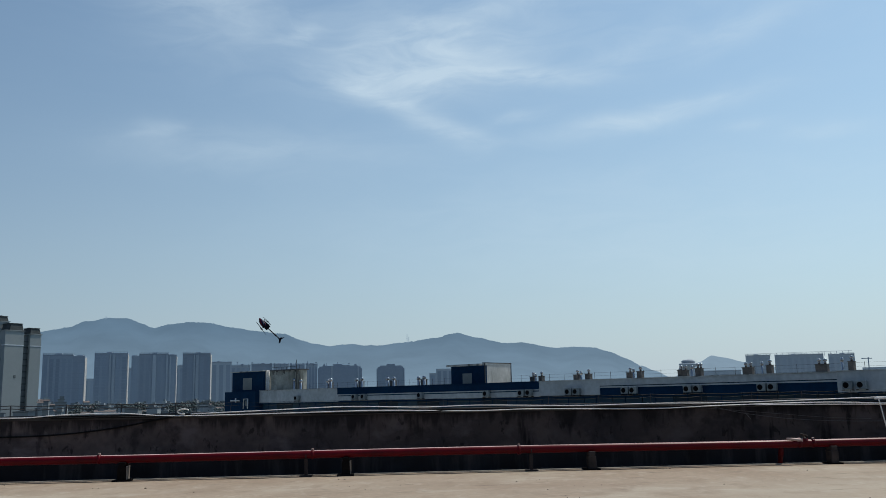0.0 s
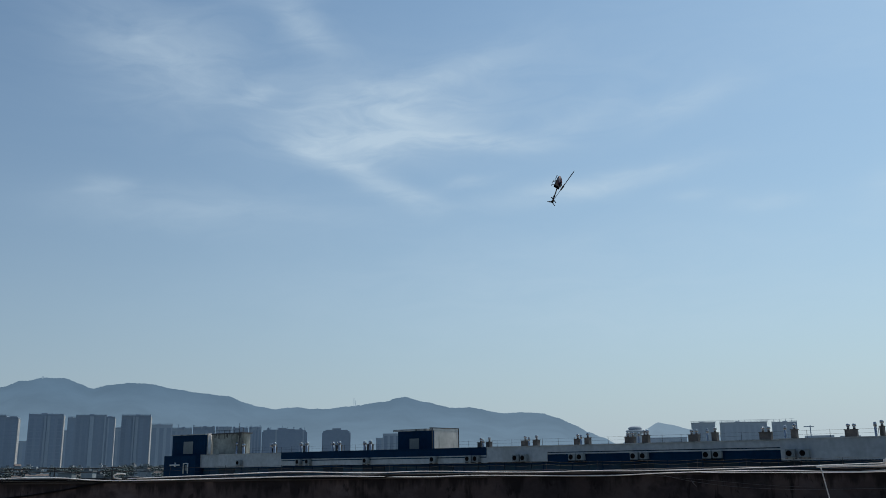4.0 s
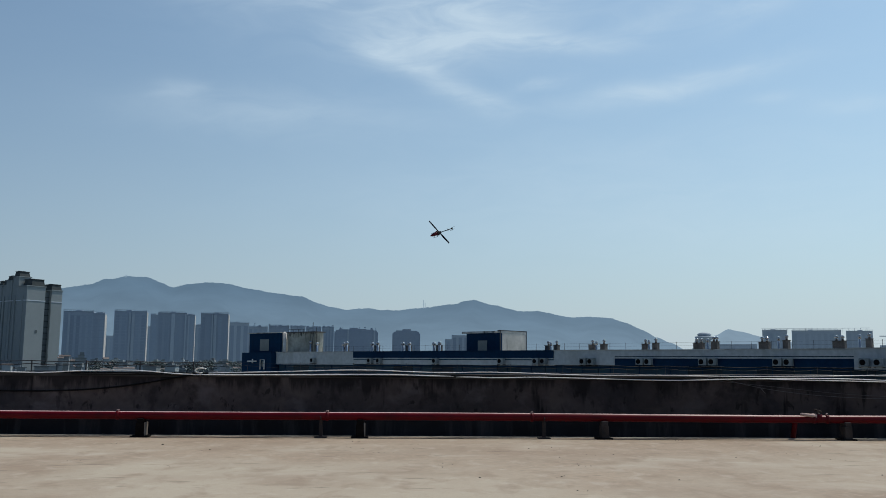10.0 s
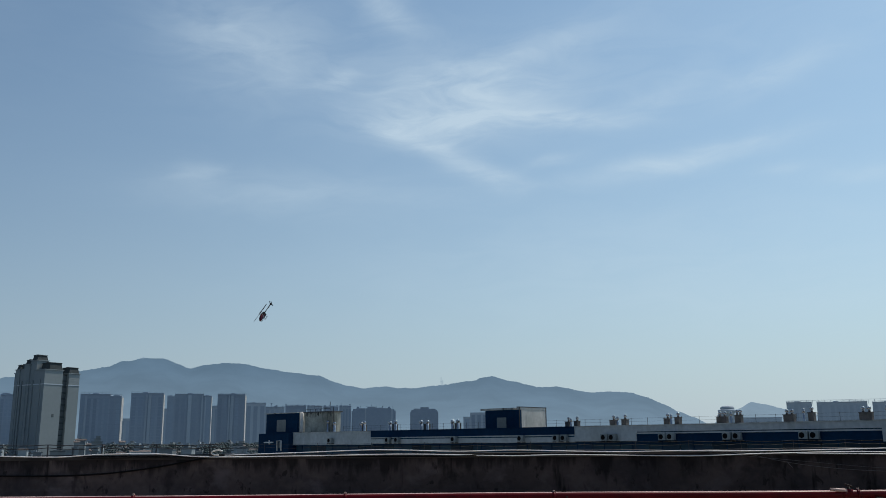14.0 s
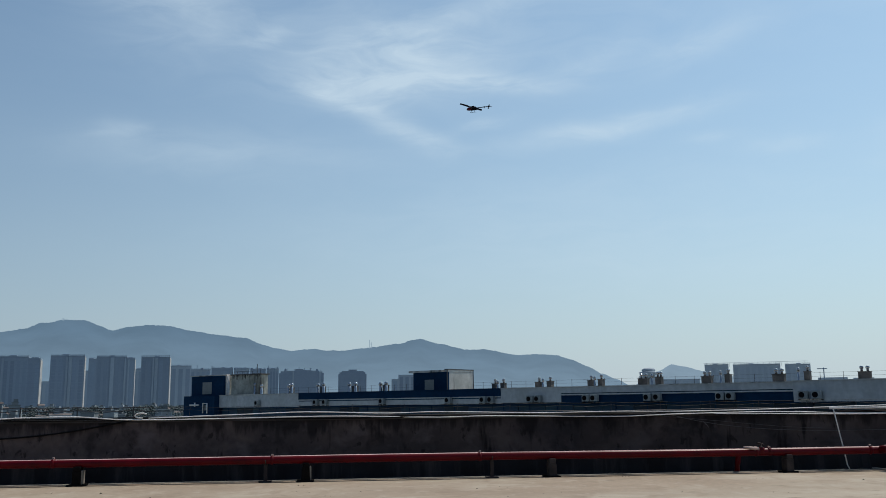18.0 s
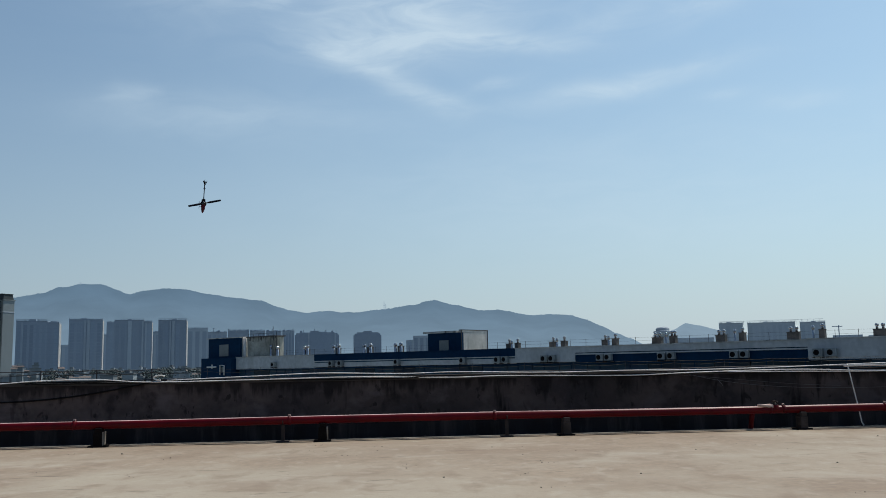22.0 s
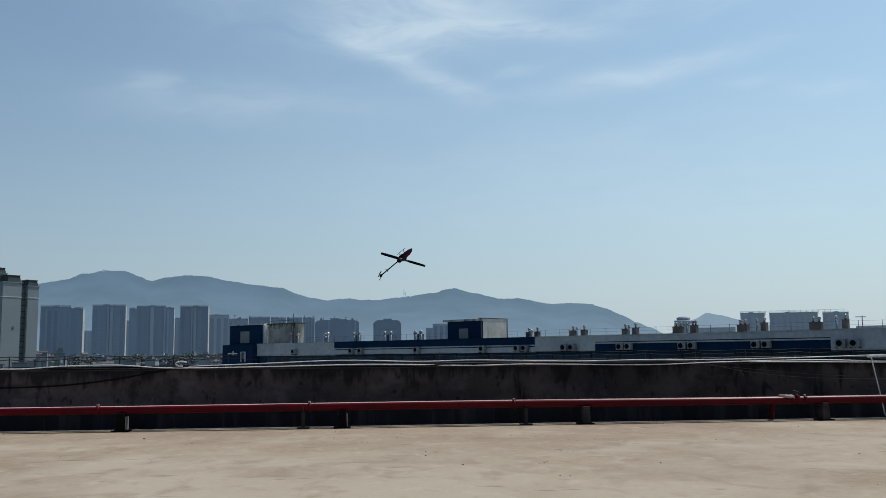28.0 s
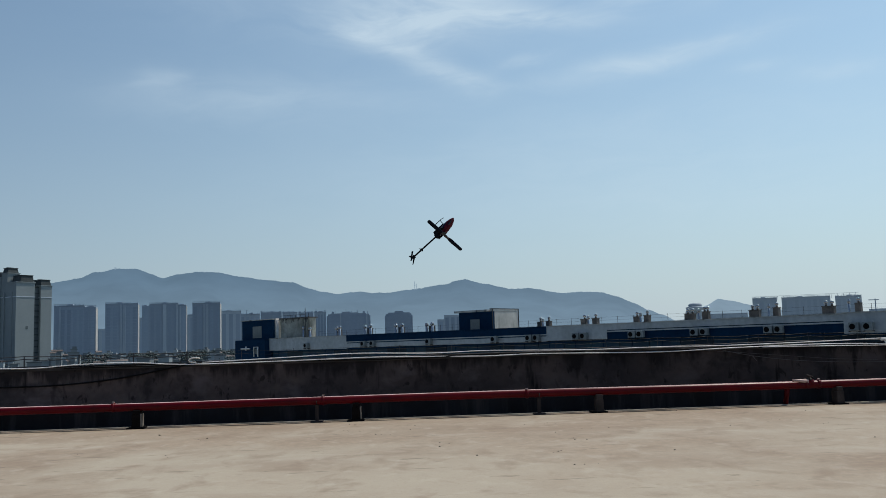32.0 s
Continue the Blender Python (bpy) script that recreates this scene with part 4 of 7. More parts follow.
def clutter():
    rng = random.Random(5)
    bm = bmesh.new()
    for k in range(160):
        x, y = rng.uniform(-14, 20), 18.4 - 13.5 * rng.random() ** 1.3
        r = rng.choice((0.004, 0.005, 0.006, 0.007, 0.009)) * rng.uniform(0.7, 1.3)
        if k % 3:
            x, y = last[0] + rng.gauss(0, 0.12), last[1] + rng.gauss(0, 0.12)
        last = (x, y)
        res = bmesh.ops.create_icosphere(bm, subdivisions=1, radius=r)
        for v in res["verts"]:
            v.co = Vector((v.co.x * rng.uniform(0.8, 1.8) + x, v.co.y + y, v.co.z * 0.6 + r * 0.4 + 0.008))
    tagged(part("grit", bm, M_GRIT), "dark grit and pebbles scattered over the screed", "grit", kind="stuff")
    for x, y, w in ((10.6, 17.0, 0.09), (10.3, 15.15, 0.1), (-4.4, 16.9, 0.08), (0.6, 13.4, 0.05), (2.3, 16.4, 0.05), (2.6, 14.9, 0.04), (5.6, 15.0, 0.05), (1.05, 12.2, 0.06), (-0.4, 15.6, 0.04), (6.8, 12.6, 0.05), (9.8, 16.6, 0.06), (10.9, 17.3, 0.07), (3.7, 12.0, 0.05)):
        bm = bmesh.new()
        res = bmesh.ops.create_icosphere(bm, subdivisions=2, radius=w / 3.4)
        for v in bm.verts:
            v.co = Vector((v.co.x, v.co.y * 0.6, v.co.z * 0.35)) * (1 + 0.5 * noise.noise(v.co * 30 + Vector((x, y, 0))))
            v.co += Vector((x, y, w * 0.12 + 0.004))
        tagged(part("debris", bm, M_GRIT), "small dark lump of debris on the screed", "debris", "debris on the floor")
    for k in range(14):
        x, y = rng.uniform(13.2, 17.5), rng.uniform(12.6, 15.8)
        bm = tube([(x, y, 0.02), (x + rng.uniform(-0.3, 0.3), y + rng.uniform(-0.15, 0.15), 0.03), (x + rng.uniform(-0.5, 0.5), y + rng.uniform(-0.2, 0.2), 0.02)], [0.012, 0.02, 0.006], 6)
        tagged(part("twig", bm, M_GRIT), "dry dark twig lying beyond the kerb", "twig", "twigs beyond the kerb")
    # rubble and leaf litter at the wall foot
    bm = bmesh.new()
    for k in range(500):
        x, y = rng.uniform(-30, 30), 19.25 - 0.35 * rng.random() ** 2
        r = rng.uniform(0.008, 0.035)
        res = bmesh.ops.create_icosphere(bm, subdivisions=1, radius=r)
        for v in res["verts"]:
            v.co = Vector((v.co.x * 1.5 + x, v.co.y + y, v.co.z * 0.6 + r * 0.35))
    tagged(part("rubble", bm, M_GRIT), "dark crumbled plaster and leaves along the wall foot", "rubble", kind="stuff")


clutter()


def debris():
    """Dead leaves, crumbs of mortar and scraps on the floor beyond the kerb."""
    rng = random.Random(21)
    bm = bmesh.new()
    for cx, cy, n, sp in ((14.6, 17.6, 26, 0.5), (15.6, 16.2, 22, 0.6), (13.4, 18.3, 14, 0.35), (12.9, 15.2, 10, 0.4), (17.0, 17.2, 20, 0.7), (18.8, 15.6, 16, 0.9)):
        for k in range(n):
            x, y = rng.gauss(cx, sp), min(rng.gauss(cy, sp * 0.7), 18.8)
            if x < 12.2 + 0.035 * (19.2 - y):
                continue
            r, a = rng.uniform(0.015, 0.05), rng.uniform(0, 6.3)
            ring = [bm.verts.new((x + r * rng.uniform(0.5, 1.2) * math.cos(a + j * 1.257), y + r * rng.uniform(0.5, 1.2) * math.sin(a + j * 1.257), 0.018)) for j in range(5)]
            top = bm.verts.new((x, y, 0.018 + r * rng.uniform(0.08, 0.22)))
            for j in range(5):
                bm.faces.new((ring[j], ring[(j + 1) % 5], top))
    tagged(part("debris", bm, M_GRIT), "dead leaves and mortar crumbs on the old screed", "debris", kind="stuff")


debris()

# ---- the blue and white factory block across the street ----
BLK = Matrix.Translation((-13.43, 94.81, 0)) @ Euler((0, 0, radians(-45))).to_matrix().to_4x4()   # x along its front, y into it
TOP = 2.69


def on_block(name, label, category, x0, x1, y0, y1, z0, z1, material, kind="", group="", bevel=0.0):
    ob = part(name, box(x0, x1, y0, y1, z0, z1, bevel), material)
    ob.matrix_basis = BLK.copy()
    return tagged(ob, label, category, group, kind)


def factory():
    f = thing("factory_building", "long blue and white factory block with flat roof and stair huts", "building", m=BLK.copy())
    part("wall", box(-0.0, 110, 0.3, 24, GROUND, 1.0), M_BLUE, f, "dark blue lower storeys")
    part("roof", box(0.0, 110, 0.5, 23.6, 1.0, 1.5), M_ROOF, f)
    part("wing", box(-5.15, 0.1, -0.6, 10, GROUND, TOP - 0.02), M_BLUE, f, "dark blue end wing")
    # parapet bands along the front, section by section: x from and to, then strips of z from and to, how far they stand out, colour
    W, B, D = M_WHITE, M_BLUE, M_DARKGLASS
    sections = ((0.1, 12.23, ((1.45, TOP, 0.30, W),)),
                (12.23, 35.63, ((2.13, TOP, 0.36, B), (2.03, 2.13, 0.34, W), (1.95, 2.03, 0.28, B), (1.53, 1.95, 0.30, W))),
                (35.63, 41.11, ((1.6, TOP + 0.01, 0.30, W),)),
                (41.11, 58.05, ((2.26, TOP, 0.30, W), (2.20, 2.26, 0.24, D), (2.10, 2.20, 0.34, W), (1.55, 2.10, 0.26, B))),
                (58.05, 65.22, ((1.44, TOP + 0.04, 0.30, W),)),
                (65.22, 110.0, ((2.20, TOP + 0.04, 0.36, B), (2.09, 2.20, 0.34, W), (1.98, 2.09, 0.28, B), (1.50, 1.98, 0.30, W))))
    for x0, x1, strips in sections:
        for z0, z1, out, mat in strips:
            part("parapet_band", box(x0 + 0.002, x1 - 0.002, -out + 0.3, 0.62, z0 + 0.001, z1 - 0.001), mat, f)
        part("parapet_cap", box(x0 + 0.002, x1 - 0.002, -strips[0][2] + 0.24, 0.66, strips[0][1], strips[0][1] + 0.05), M_CREAM if strips[0][3] is W else M_BLUE, f)
    # the window storey below, dark glass between blue piers
    x = 0.4
    while x < 100:
        w = part("window_strip", box(x, x + 2.4, 0.22, 0.36, 0.1, 1.6), M_DARKGLASS, f)
        part("mullion", box(x + 1.0, x + 1.06, 0.19, 0.26, 0.1, 1.6), M_BLUE, w)
        x += 2.45
    for z in (1.4, 0.02):
        part("ledge", box(0.1, 110, 0.0, 0.3, z, z + 0.07), M_BLUE, f)
    for row in range(1, 6):
        part("ledge", box(-4.9, 110, 0.05, 0.3, 0.02 - 4.0 * row, 0.12 - 4.0 * row), M_WHITE, f)
    return f


def stair_hut(x0, x1, depth, z1, set_back, label, pane_x, pane_z, cream_left=0.0, slab=0.15, raised=False):
    """A stair hut: blue front, plastered flank, thin overhanging roof slab, a door or window pane."""
    h = thing("stair_hut", label, "stair hut", "stair huts on the factory roof", BLK.copy())
    y0 = set_back
    part("front_wall", box(x0, x1, y0, y0 + 0.25, 1.5, z1), M_BLUE, h, "deep blue painted front")
    part("body", box(x0 + 0.02, x1 + 0.0, y0 + 0.25, y0 + depth, 1.5, z1 - 0.02), M_CREAM, h, "weathered cream plastered walls")
    part("roof_slab", box(x0 - (0.44 if raised else 0.25), x1 - 0.55 if raised else x1 + 0.06, y0 - 0.12, y0 + depth + 0.1, z1, z1 + slab), M_CREAM, h)
    if raised:
        part("flank_wall", box(x1 - 0.28, x1 + 0.004, y0 + 0.02, y0 + depth, z1 + 0.001, z1 + slab + 0.02), M_CREAM, h, "flank carried up past the roof")
        part("rim", box(x1 - 0.3, x1 + 0.04, y0 - 0.03, y0 + depth + 0.03, z1 + slab + 0.02, z1 + slab + 0.075), M_WIRE, h, "thin dark metal rim")
        for y in (y0 - 0.03, y0 + depth - 0.03):
            part("corner_strip", box(x1 - 0.03, x1 + 0.035, y - 0.03, y + 0.04, 1.5, z1 + slab + 0.02), M_WIRE, h, "dark metal corner strip")
    w = part("window", box(pane_x[0], pane_x[1], y0 - 0.03, y0 + 0.02, pane_z[0], pane_z[1]), M_PANE, h, "dusty grey pane")
    part("frame", box(pane_x[0] - 0.06, pane_x[1] + 0.06, y0 - 0.015, y0 + 0.01, pane_z[0] - 0.06, pane_z[1] + 0.06), M_BLUE, w)
    if cream_left:
        part("side_wing", box(x0 - cream_left, x0 - 0.002, y0 + 0.1, y0 + depth * 0.8, 1.5, z1 - 0.01), M_CREAM, h)
    return h


def ac_unit(x, z=1.91, y=-0.36):
    a = thing("ac_unit", "grey outdoor air conditioner with black fan on the factory front", "air conditioner", "air conditioners on the factory front", BLK @ Matrix.Translation((x, y, z)))
    part("casing", box(-0.29, 0.29, -0.02, 0.3, -0.27, 0.22, 0.02), M_AC, a)
    rot = Euler((math.pi / 2, 0, 0)).to_matrix().to_4x4()
    smooth(part("fan", lathe(((0.18, 0.0), (0.175, 0.018), (0.1, 0.022), (0.0, 0.022)), 20, Matrix.Translation((-0.07, -0.01, -0.03)) @ rot), M_FAN, a, "black round fan grille"))
    for dx in (-0.28, 0.28):
        part("bracket", box(dx - 0.025, dx + 0.025, 0.0, 0.6, -0.36, -0.3), M_RUST, a)
    return a


def flue_box(x0, x1, vents=2, y=0.9, h=0.62):
    """A plastered flue box with turning steel cowls on top."""
    f = thing("flue_stack", "dark plastered flue box with shiny steel cowls on the factory roof", "chimney", "flues on the factory roof", BLK.copy())
    part("flue_body", box(x0, x1, y, y + 0.42, 1.5, TOP + h, 0.02), M_FLUE, f)
    part("cap", box(x0 - 0.03, x1 + 0.03, y - 0.03, y + 0.45, TOP + h, TOP + h + 0.04), M_FLUE, f)
    for k in range(vents):
        x = x0 + (x1 - x0) * (k + 0.5) / vents
        c = smooth(part("neck", lathe(((0.08, 0.0), (0.08, 0.24)), 12, Matrix.Translation((x, y + 0.25, TOP + h + 0.04))), M_STEEL, f))
        smooth(part("cowl", lathe(((0.08, 0.0), (0.115, 0.02), (0.12, 0.12), (0.09, 0.17), (0.0, 0.19)), 14, Matrix.Translation((x, y + 0.25, TOP + h + 0.2))), M_STEEL, c))
    return f


def steel_pipe(x, h=0.95, y=0.8, r=0.11):
    p = thing("flue_pipe", "shiny round steel flue pipe with cap on the factory roof", "chimney", "flues on the factory roof", BLK @ Matrix.Translation((x, y, 1.5)))
    top = TOP + h - 1.5
    smooth(part("pipe", lathe(((r, 0.0), (r, top - 0.1)), 14), M_STEEL, p))
    smooth(part("cowl", lathe(((r, top - 0.26), (r * 1.28, top - 0.22), (r * 1.28, top - 0.04), (r * 0.9, top + 0.02), (0.0, top + 0.03)), 14), M_STEEL, p))
    return p


factory()
stair_hut(25.72, 29.48, 3.6, 4.23, 1.0, "deep blue and cream stair hut on the factory roof", (27.02, 28.05), (2.5, 3.62), slab=0.17, raised=True)
stair_hut(68.63, 72.3, 5.0, 4.73, 1.0, "large deep blue stair hut with cream flanks and ladder", (69.85, 70.81), (2.84, 3.96), 1.15, 0.28)
hall = thing("roof_hall", "long weathered grey-white rooftop hall beside the stair hut", "rooftop hall", m=BLK.copy())
part("wall", box(72.42, 86.0, 1.6, 9.0, 1.5, 4.72), M_CREAM, hall)
part("roof_slab", box(72.42, 86.2, 1.45, 9.2, 4.72, 4.84), M_CREAM, hall)
smooth(part("drain_pipe", tube([(75.2, 1.5, 1.5), (75.2, 1.5, 3.6)], 0.07, 8), M_PVC, hall))
stair_hut(-5.12, 0.33, 1.3, 4.74, 0.3, "small deep blue hut on the end wing", (-3.18, -1.6), (2.86, 4.1), slab=0.09)
tank = thing("water_tank_room", "rain-stained cream tank room with pipes on the factory roof", "tank room", m=BLK.copy())
part("wall", box(0.95, 5.45, 0.8, 1.9, 1.5, 4.72, 0.03), M_TANK, tank)
part("roof_slab", box(0.8, 5.6, 0.65, 2.05, 4.72, 4.82), M_FLUE, tank)
rng = random.Random(8)
for k in range(22):
    x, drop = 0.95 + 4.5 * rng.random(), rng.uniform(0.08, 0.5)
    part("rust_run", box(x - 0.03, x + 0.03 + 0.06 * rng.random(), 0.785, 0.8, 4.72 - drop, 4.73), M_FLUE, tank, "dark run under the roof rim")
for k in range(6):
    x = 1.1 + 0.8 * k
    part("rail_post", tube([(x, 0.8, 4.8), (x, 0.8, 5.08)], 0.02, 5), M_WIRE, tank)
part("rail", tube([(1.1, 0.8, 5.08), (5.1, 0.8, 5.08)], 0.018, 5), M_WIRE, tank)
for x in (0.35, 0.62):
    smooth(part("pipe", tube([(x, 0.75, 1.5), (x, 0.75, 4.85)], 0.12, 8), M_PVC, tank))
for x, a, b in ((5.2, 1.5, 5.75), (5.75, 1.5, 5.2)):
    part("mast", tube([(x, 0.7, a), (x, 0.7, b)], 0.03, 6), M_WIRE, tank)
ladder = thing("roof_ladder", "dark steel ladder on the side of the stair hut", "ladder", m=BLK.copy())
for dx in (67.42, 67.78):
    part("rail", tube([(dx, 1.0, 1.5), (dx, 1.0, 5.35)], 0.03, 6), M_WIRE, ladder)
for k in range(11):
    part("rung", tube([(67.42, 1.0, 1.7 + 0.32 * k), (67.78, 1.0, 1.7 + 0.32 * k)], 0.022, 5), M_WIRE, ladder)
railing = thing("hut_railing", "thin steel railing round the large hut roof", "railing", m=BLK.copy())
for k in range(9):
    part("post", tube([(68.6 + 0.7 * k, 2.2, 4.7), (68.6 + 0.7 * k, 2.2, 5.2)], 0.01, 5), M_WIRE, railing)
part("rail", tube([(68.6, 2.2, 5.2), (74.3, 2.2, 5.2)], 0.01, 5), M_WIRE, railing)
for x in (6.36, 14.74, 15.97, 23.09, 30.46, 34.01, 34.75, 38.45, 39.15, 43.3, 43.97, 48.16, 48.88, 53.33, 54.02, 58.65, 59.46, 64.52):
    ac_unit(x + 0.07)
for x0, x1, n, h in ((34.12, 34.5, 1, 0.42), (34.96, 35.3, 1, 0.45), (38.25, 38.75, 1, 0.45), (39.3, 39.72, 1, 0.48), (42.87, 43.3, 1, 0.46), (43.74, 44.12, 1, 0.52), (46.97, 47.68, 2, 0.48), (48.3, 48.76, 2, 0.57), (51.7, 52.38, 2, 0.5), (53.33, 53.7, 1, 0.6), (56.5, 57.25, 2, 0.52), (58.5, 58.85, 1, 0.63), (61.7, 62.4, 2, 0.52), (63.68, 63.92, 1, 0.66)):
    flue_box(x0, x1, n, h=h)
for x, h in ((4.8, 1.15), (5.8, 1.0), (9.9, 0.9), (10.33, 1.0), (14.0, 0.9), (14.75, 0.95), (18.15, 0.88), (18.95, 0.88), (22.05, 0.82), (22.72, 0.86), (34.78, 0.66), (39.05, 0.7), (43.55, 0.74), (48.13, 0.8), (53.11, 0.86), (58.2, 0.9), (63.49, 0.92)):
    steel_pipe(x, h, r=0.135 if x < 30 else 0.075)
antenna_posts = thing("roof_posts", "two thin dark posts on the factory roof edge", "post", m=BLK.copy())
for x in (64.64, 65.0):
    part("post", tube([(x, 0.9, 1.5), (x, 0.9, 3.42)], 0.04, 6), M_WIRE, antenna_posts)
for x0, x1, h in ((5.05, 5.55, 0.75), (9.9, 10.18, 0.6), (14.2, 14.56, 0.6), (18.4, 18.85, 0.55), (22.22, 22.65, 0.55)):
    f = thing("flue_stack", "dark plastered flue box between steel pipes on the factory roof", "chimney", "flues on the factory roof", BLK.copy())
    part("flue_body", box(x0, x1, 0.85, 1.3, 1.5, TOP + h, 0.02), M_FLUE, f)
    part("cap", box(x0 - 0.03, x1 + 0.03, 0.82, 1.33, TOP + h, TOP + h + 0.04), M_FLUE, f)
mast_rail = thing("roof_wire_fence", "thin posts and wires along the factory roof edge", "fence", m=BLK.copy())
for k in range(46):
    part("post", tube([(1.0 + 1.5 * k, 6.0, 1.5), (1.0 + 1.5 * k, 6.0, 3.45)], 0.016, 5), M_WIRE, mast_rail)
for z in (2.9, 3.15, 3.4):
    part("wire", tube([(1.0, 6.0, z), (68.5, 6.0, z)], 0.007, 4), M_WIRE, mast_rail)
pipes = thing("white_pipework", "white plastic pipe bends on the end wing wall", "pipe", m=BLK.copy())
for pts in (((-3.9, -0.75, 1.75), (-2.3, -0.75, 1.75)), ((-3.0, -0.75, 1.55), (-3.0, -0.75, 2.0)), ((-1.6, -0.75, 0.9), (-1.6, -0.75, 1.9), (-0.9, -0.75, 1.9), (-0.9, -0.75, 0.9))):
    smooth(part("pipe", tube(pts, 0.07, 8), M_PVC, pipes))
part("shutter", box(-1.5, -1.0, -0.64, -0.58, 1.2, 1.75), M_PANE, pipes)

# ---- ground and the far town ----
bm = bmesh.new()
bmesh.ops.create_grid(bm, x_segments=8, y_segments=8, size=4600)
g = part("ground", bm, M_GROUND)
g.location = (0, 0, GROUND)
tagged(g, "grey-green town ground reaching to the hills", "ground", kind="structure")


def at(az, dist):
    return dist * math.sin(radians(az)), dist * math.cos(radians(az))


def up(el, dist):
    return 1.5 + dist * math.tan(radians(el))


def tower(name, label, az0, az1, el, dist, depth=16.0, piers=4, wall=None, strip=None, crown=True, group="far apartment towers", steps=(), bays=(), turn=0.0):
    """A far tower: body, window strips, pale piers, floor bands, parapet with a roof frame and a lift house. steps: lower shoulders as (from, to, drop) in parts of the width. bays: pale piers as (from, to) in parts of the width. turn: by how much its sunny end shows, in degrees."""
    wall, strip = wall or M_TOWER, strip or M_TSTRIP
    mid = (az0 + az1) / 2
    x, y = at(mid, dist)
    w = dist * radians(az1 - az0) - depth * math.sin(radians(turn))
    h = up(el, dist) - GROUND
    t = thing(name, label, "tower", group, Matrix.Translation((x - 0.5 * depth * math.sin(radians(turn)), y, GROUND)) @ Euler((0, 0, radians(-mid - turn))).to_matrix().to_4x4())
    rng = random.Random(round(mid * 100))
    spans = [(0.0, 1.0, 0.0)] if not steps else list(steps)
    for a, b, drop in spans:
        xa, xb, top = -w / 2 + w * a, -w / 2 + w * b, h - drop
        part("body", box(xa, xb, 0, depth, 0, top), wall, t)
        n = max(int(piers * (b - a) + 0.5), 1)
        for k in range(n):
            x0, x1 = xa + (xb - xa) * k / n, xa + (xb - xa) * (k + 1) / n
            part("window_strip", box(x0 + (x1 - x0) * 0.2, x1 - (x1 - x0) * 0.2, -0.12, 0.1, 2, top - 3), strip, t)
        if dist < 1000:
            bands = bmesh.new()
            z = 6.0
            while z < top - 2:
                add_box(bands, xa + 0.05, xb - 0.05, -0.16, 0.0, z, z + 0.3)
                z += 3.1
            tagged(part("banding", bands, wall, t), kind="stuff")
        if crown:
            part("parapet", box(xa - 0.05, xb + 0.05, -0.5, depth + 0.1, top, top + 0.9), strip, t)
            cx = xa + (xb - xa) * rng.uniform(0.35, 0.65)
            lw = min(2.6, (xb - xa) * 0.3)
            part("lift_house", box(cx - lw, cx + lw, 3, 9, top + 0.85, top + rng.uniform(1.6, 2.2)), wall, t)
            m = max(int((xb - xa) / 3.2), 2)
            for k in range(m + 1):
                px = xa + 0.3 + (xb - xa - 0.6) * k / m
                part("roof_post", box(px - 0.14, px + 0.14, -0.4, -0.1, top + 0.85, top + 1.75), M_TPIER, t)
            part("roof_beam", box(xa, xb, -0.42, -0.08, top + 1.7, top + 1.95), strip, t)
    for a, b in bays:
        top = h - min([d for p, q, d in spans if p <= (a + b) / 2 <= q] or [0.0])
        part("pier", box(-w / 2 + w * a, -w / 2 + w * b, -0.7, 0.2, 0, top - 0.4), M_TPIER, t)
    if turn:
        # added slab whose paler colour carries the sun on the end
        part("end_wall", box(w / 2 + 0.06, w / 2 + 0.3, 0.4, depth - 0.4, 0, h - spans[-1][2] - 0.6), M_TEND, t, "end wall with sunlight painted in pale")
    return t


# pier colour paled and blued by haze like the other tower walls
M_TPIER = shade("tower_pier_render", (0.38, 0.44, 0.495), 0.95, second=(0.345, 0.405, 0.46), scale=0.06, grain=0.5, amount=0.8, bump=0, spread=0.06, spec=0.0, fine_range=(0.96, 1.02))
# lighter than the tower walls to stand for sunlight
M_TEND = shade("tower_end_sunlit", (0.52, 0.50, 0.465), 0.95, second=(0.37, 0.40, 0.42), scale=0.05, grain=0.4, amount=0.9, bump=0, spec=0.0)
LAB = "hazy blue-grey apartment tower with pale vertical piers"
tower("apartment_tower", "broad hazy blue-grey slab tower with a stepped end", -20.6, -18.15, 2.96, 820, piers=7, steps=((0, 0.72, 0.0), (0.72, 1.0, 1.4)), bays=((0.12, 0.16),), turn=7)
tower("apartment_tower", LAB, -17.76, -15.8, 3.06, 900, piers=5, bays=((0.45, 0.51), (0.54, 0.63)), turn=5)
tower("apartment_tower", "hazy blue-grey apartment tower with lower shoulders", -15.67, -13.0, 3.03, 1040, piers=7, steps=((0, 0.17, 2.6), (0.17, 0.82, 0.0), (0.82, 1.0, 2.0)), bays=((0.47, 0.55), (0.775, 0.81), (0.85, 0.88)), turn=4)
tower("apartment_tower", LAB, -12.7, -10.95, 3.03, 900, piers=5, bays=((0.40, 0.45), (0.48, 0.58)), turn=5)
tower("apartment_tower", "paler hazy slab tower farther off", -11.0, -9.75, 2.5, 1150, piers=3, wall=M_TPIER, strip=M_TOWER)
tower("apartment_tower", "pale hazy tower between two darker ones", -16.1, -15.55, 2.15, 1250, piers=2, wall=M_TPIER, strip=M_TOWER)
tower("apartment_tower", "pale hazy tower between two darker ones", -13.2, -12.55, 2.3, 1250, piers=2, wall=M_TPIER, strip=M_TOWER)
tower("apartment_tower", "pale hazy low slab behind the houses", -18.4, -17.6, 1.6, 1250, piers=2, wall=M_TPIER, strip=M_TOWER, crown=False)
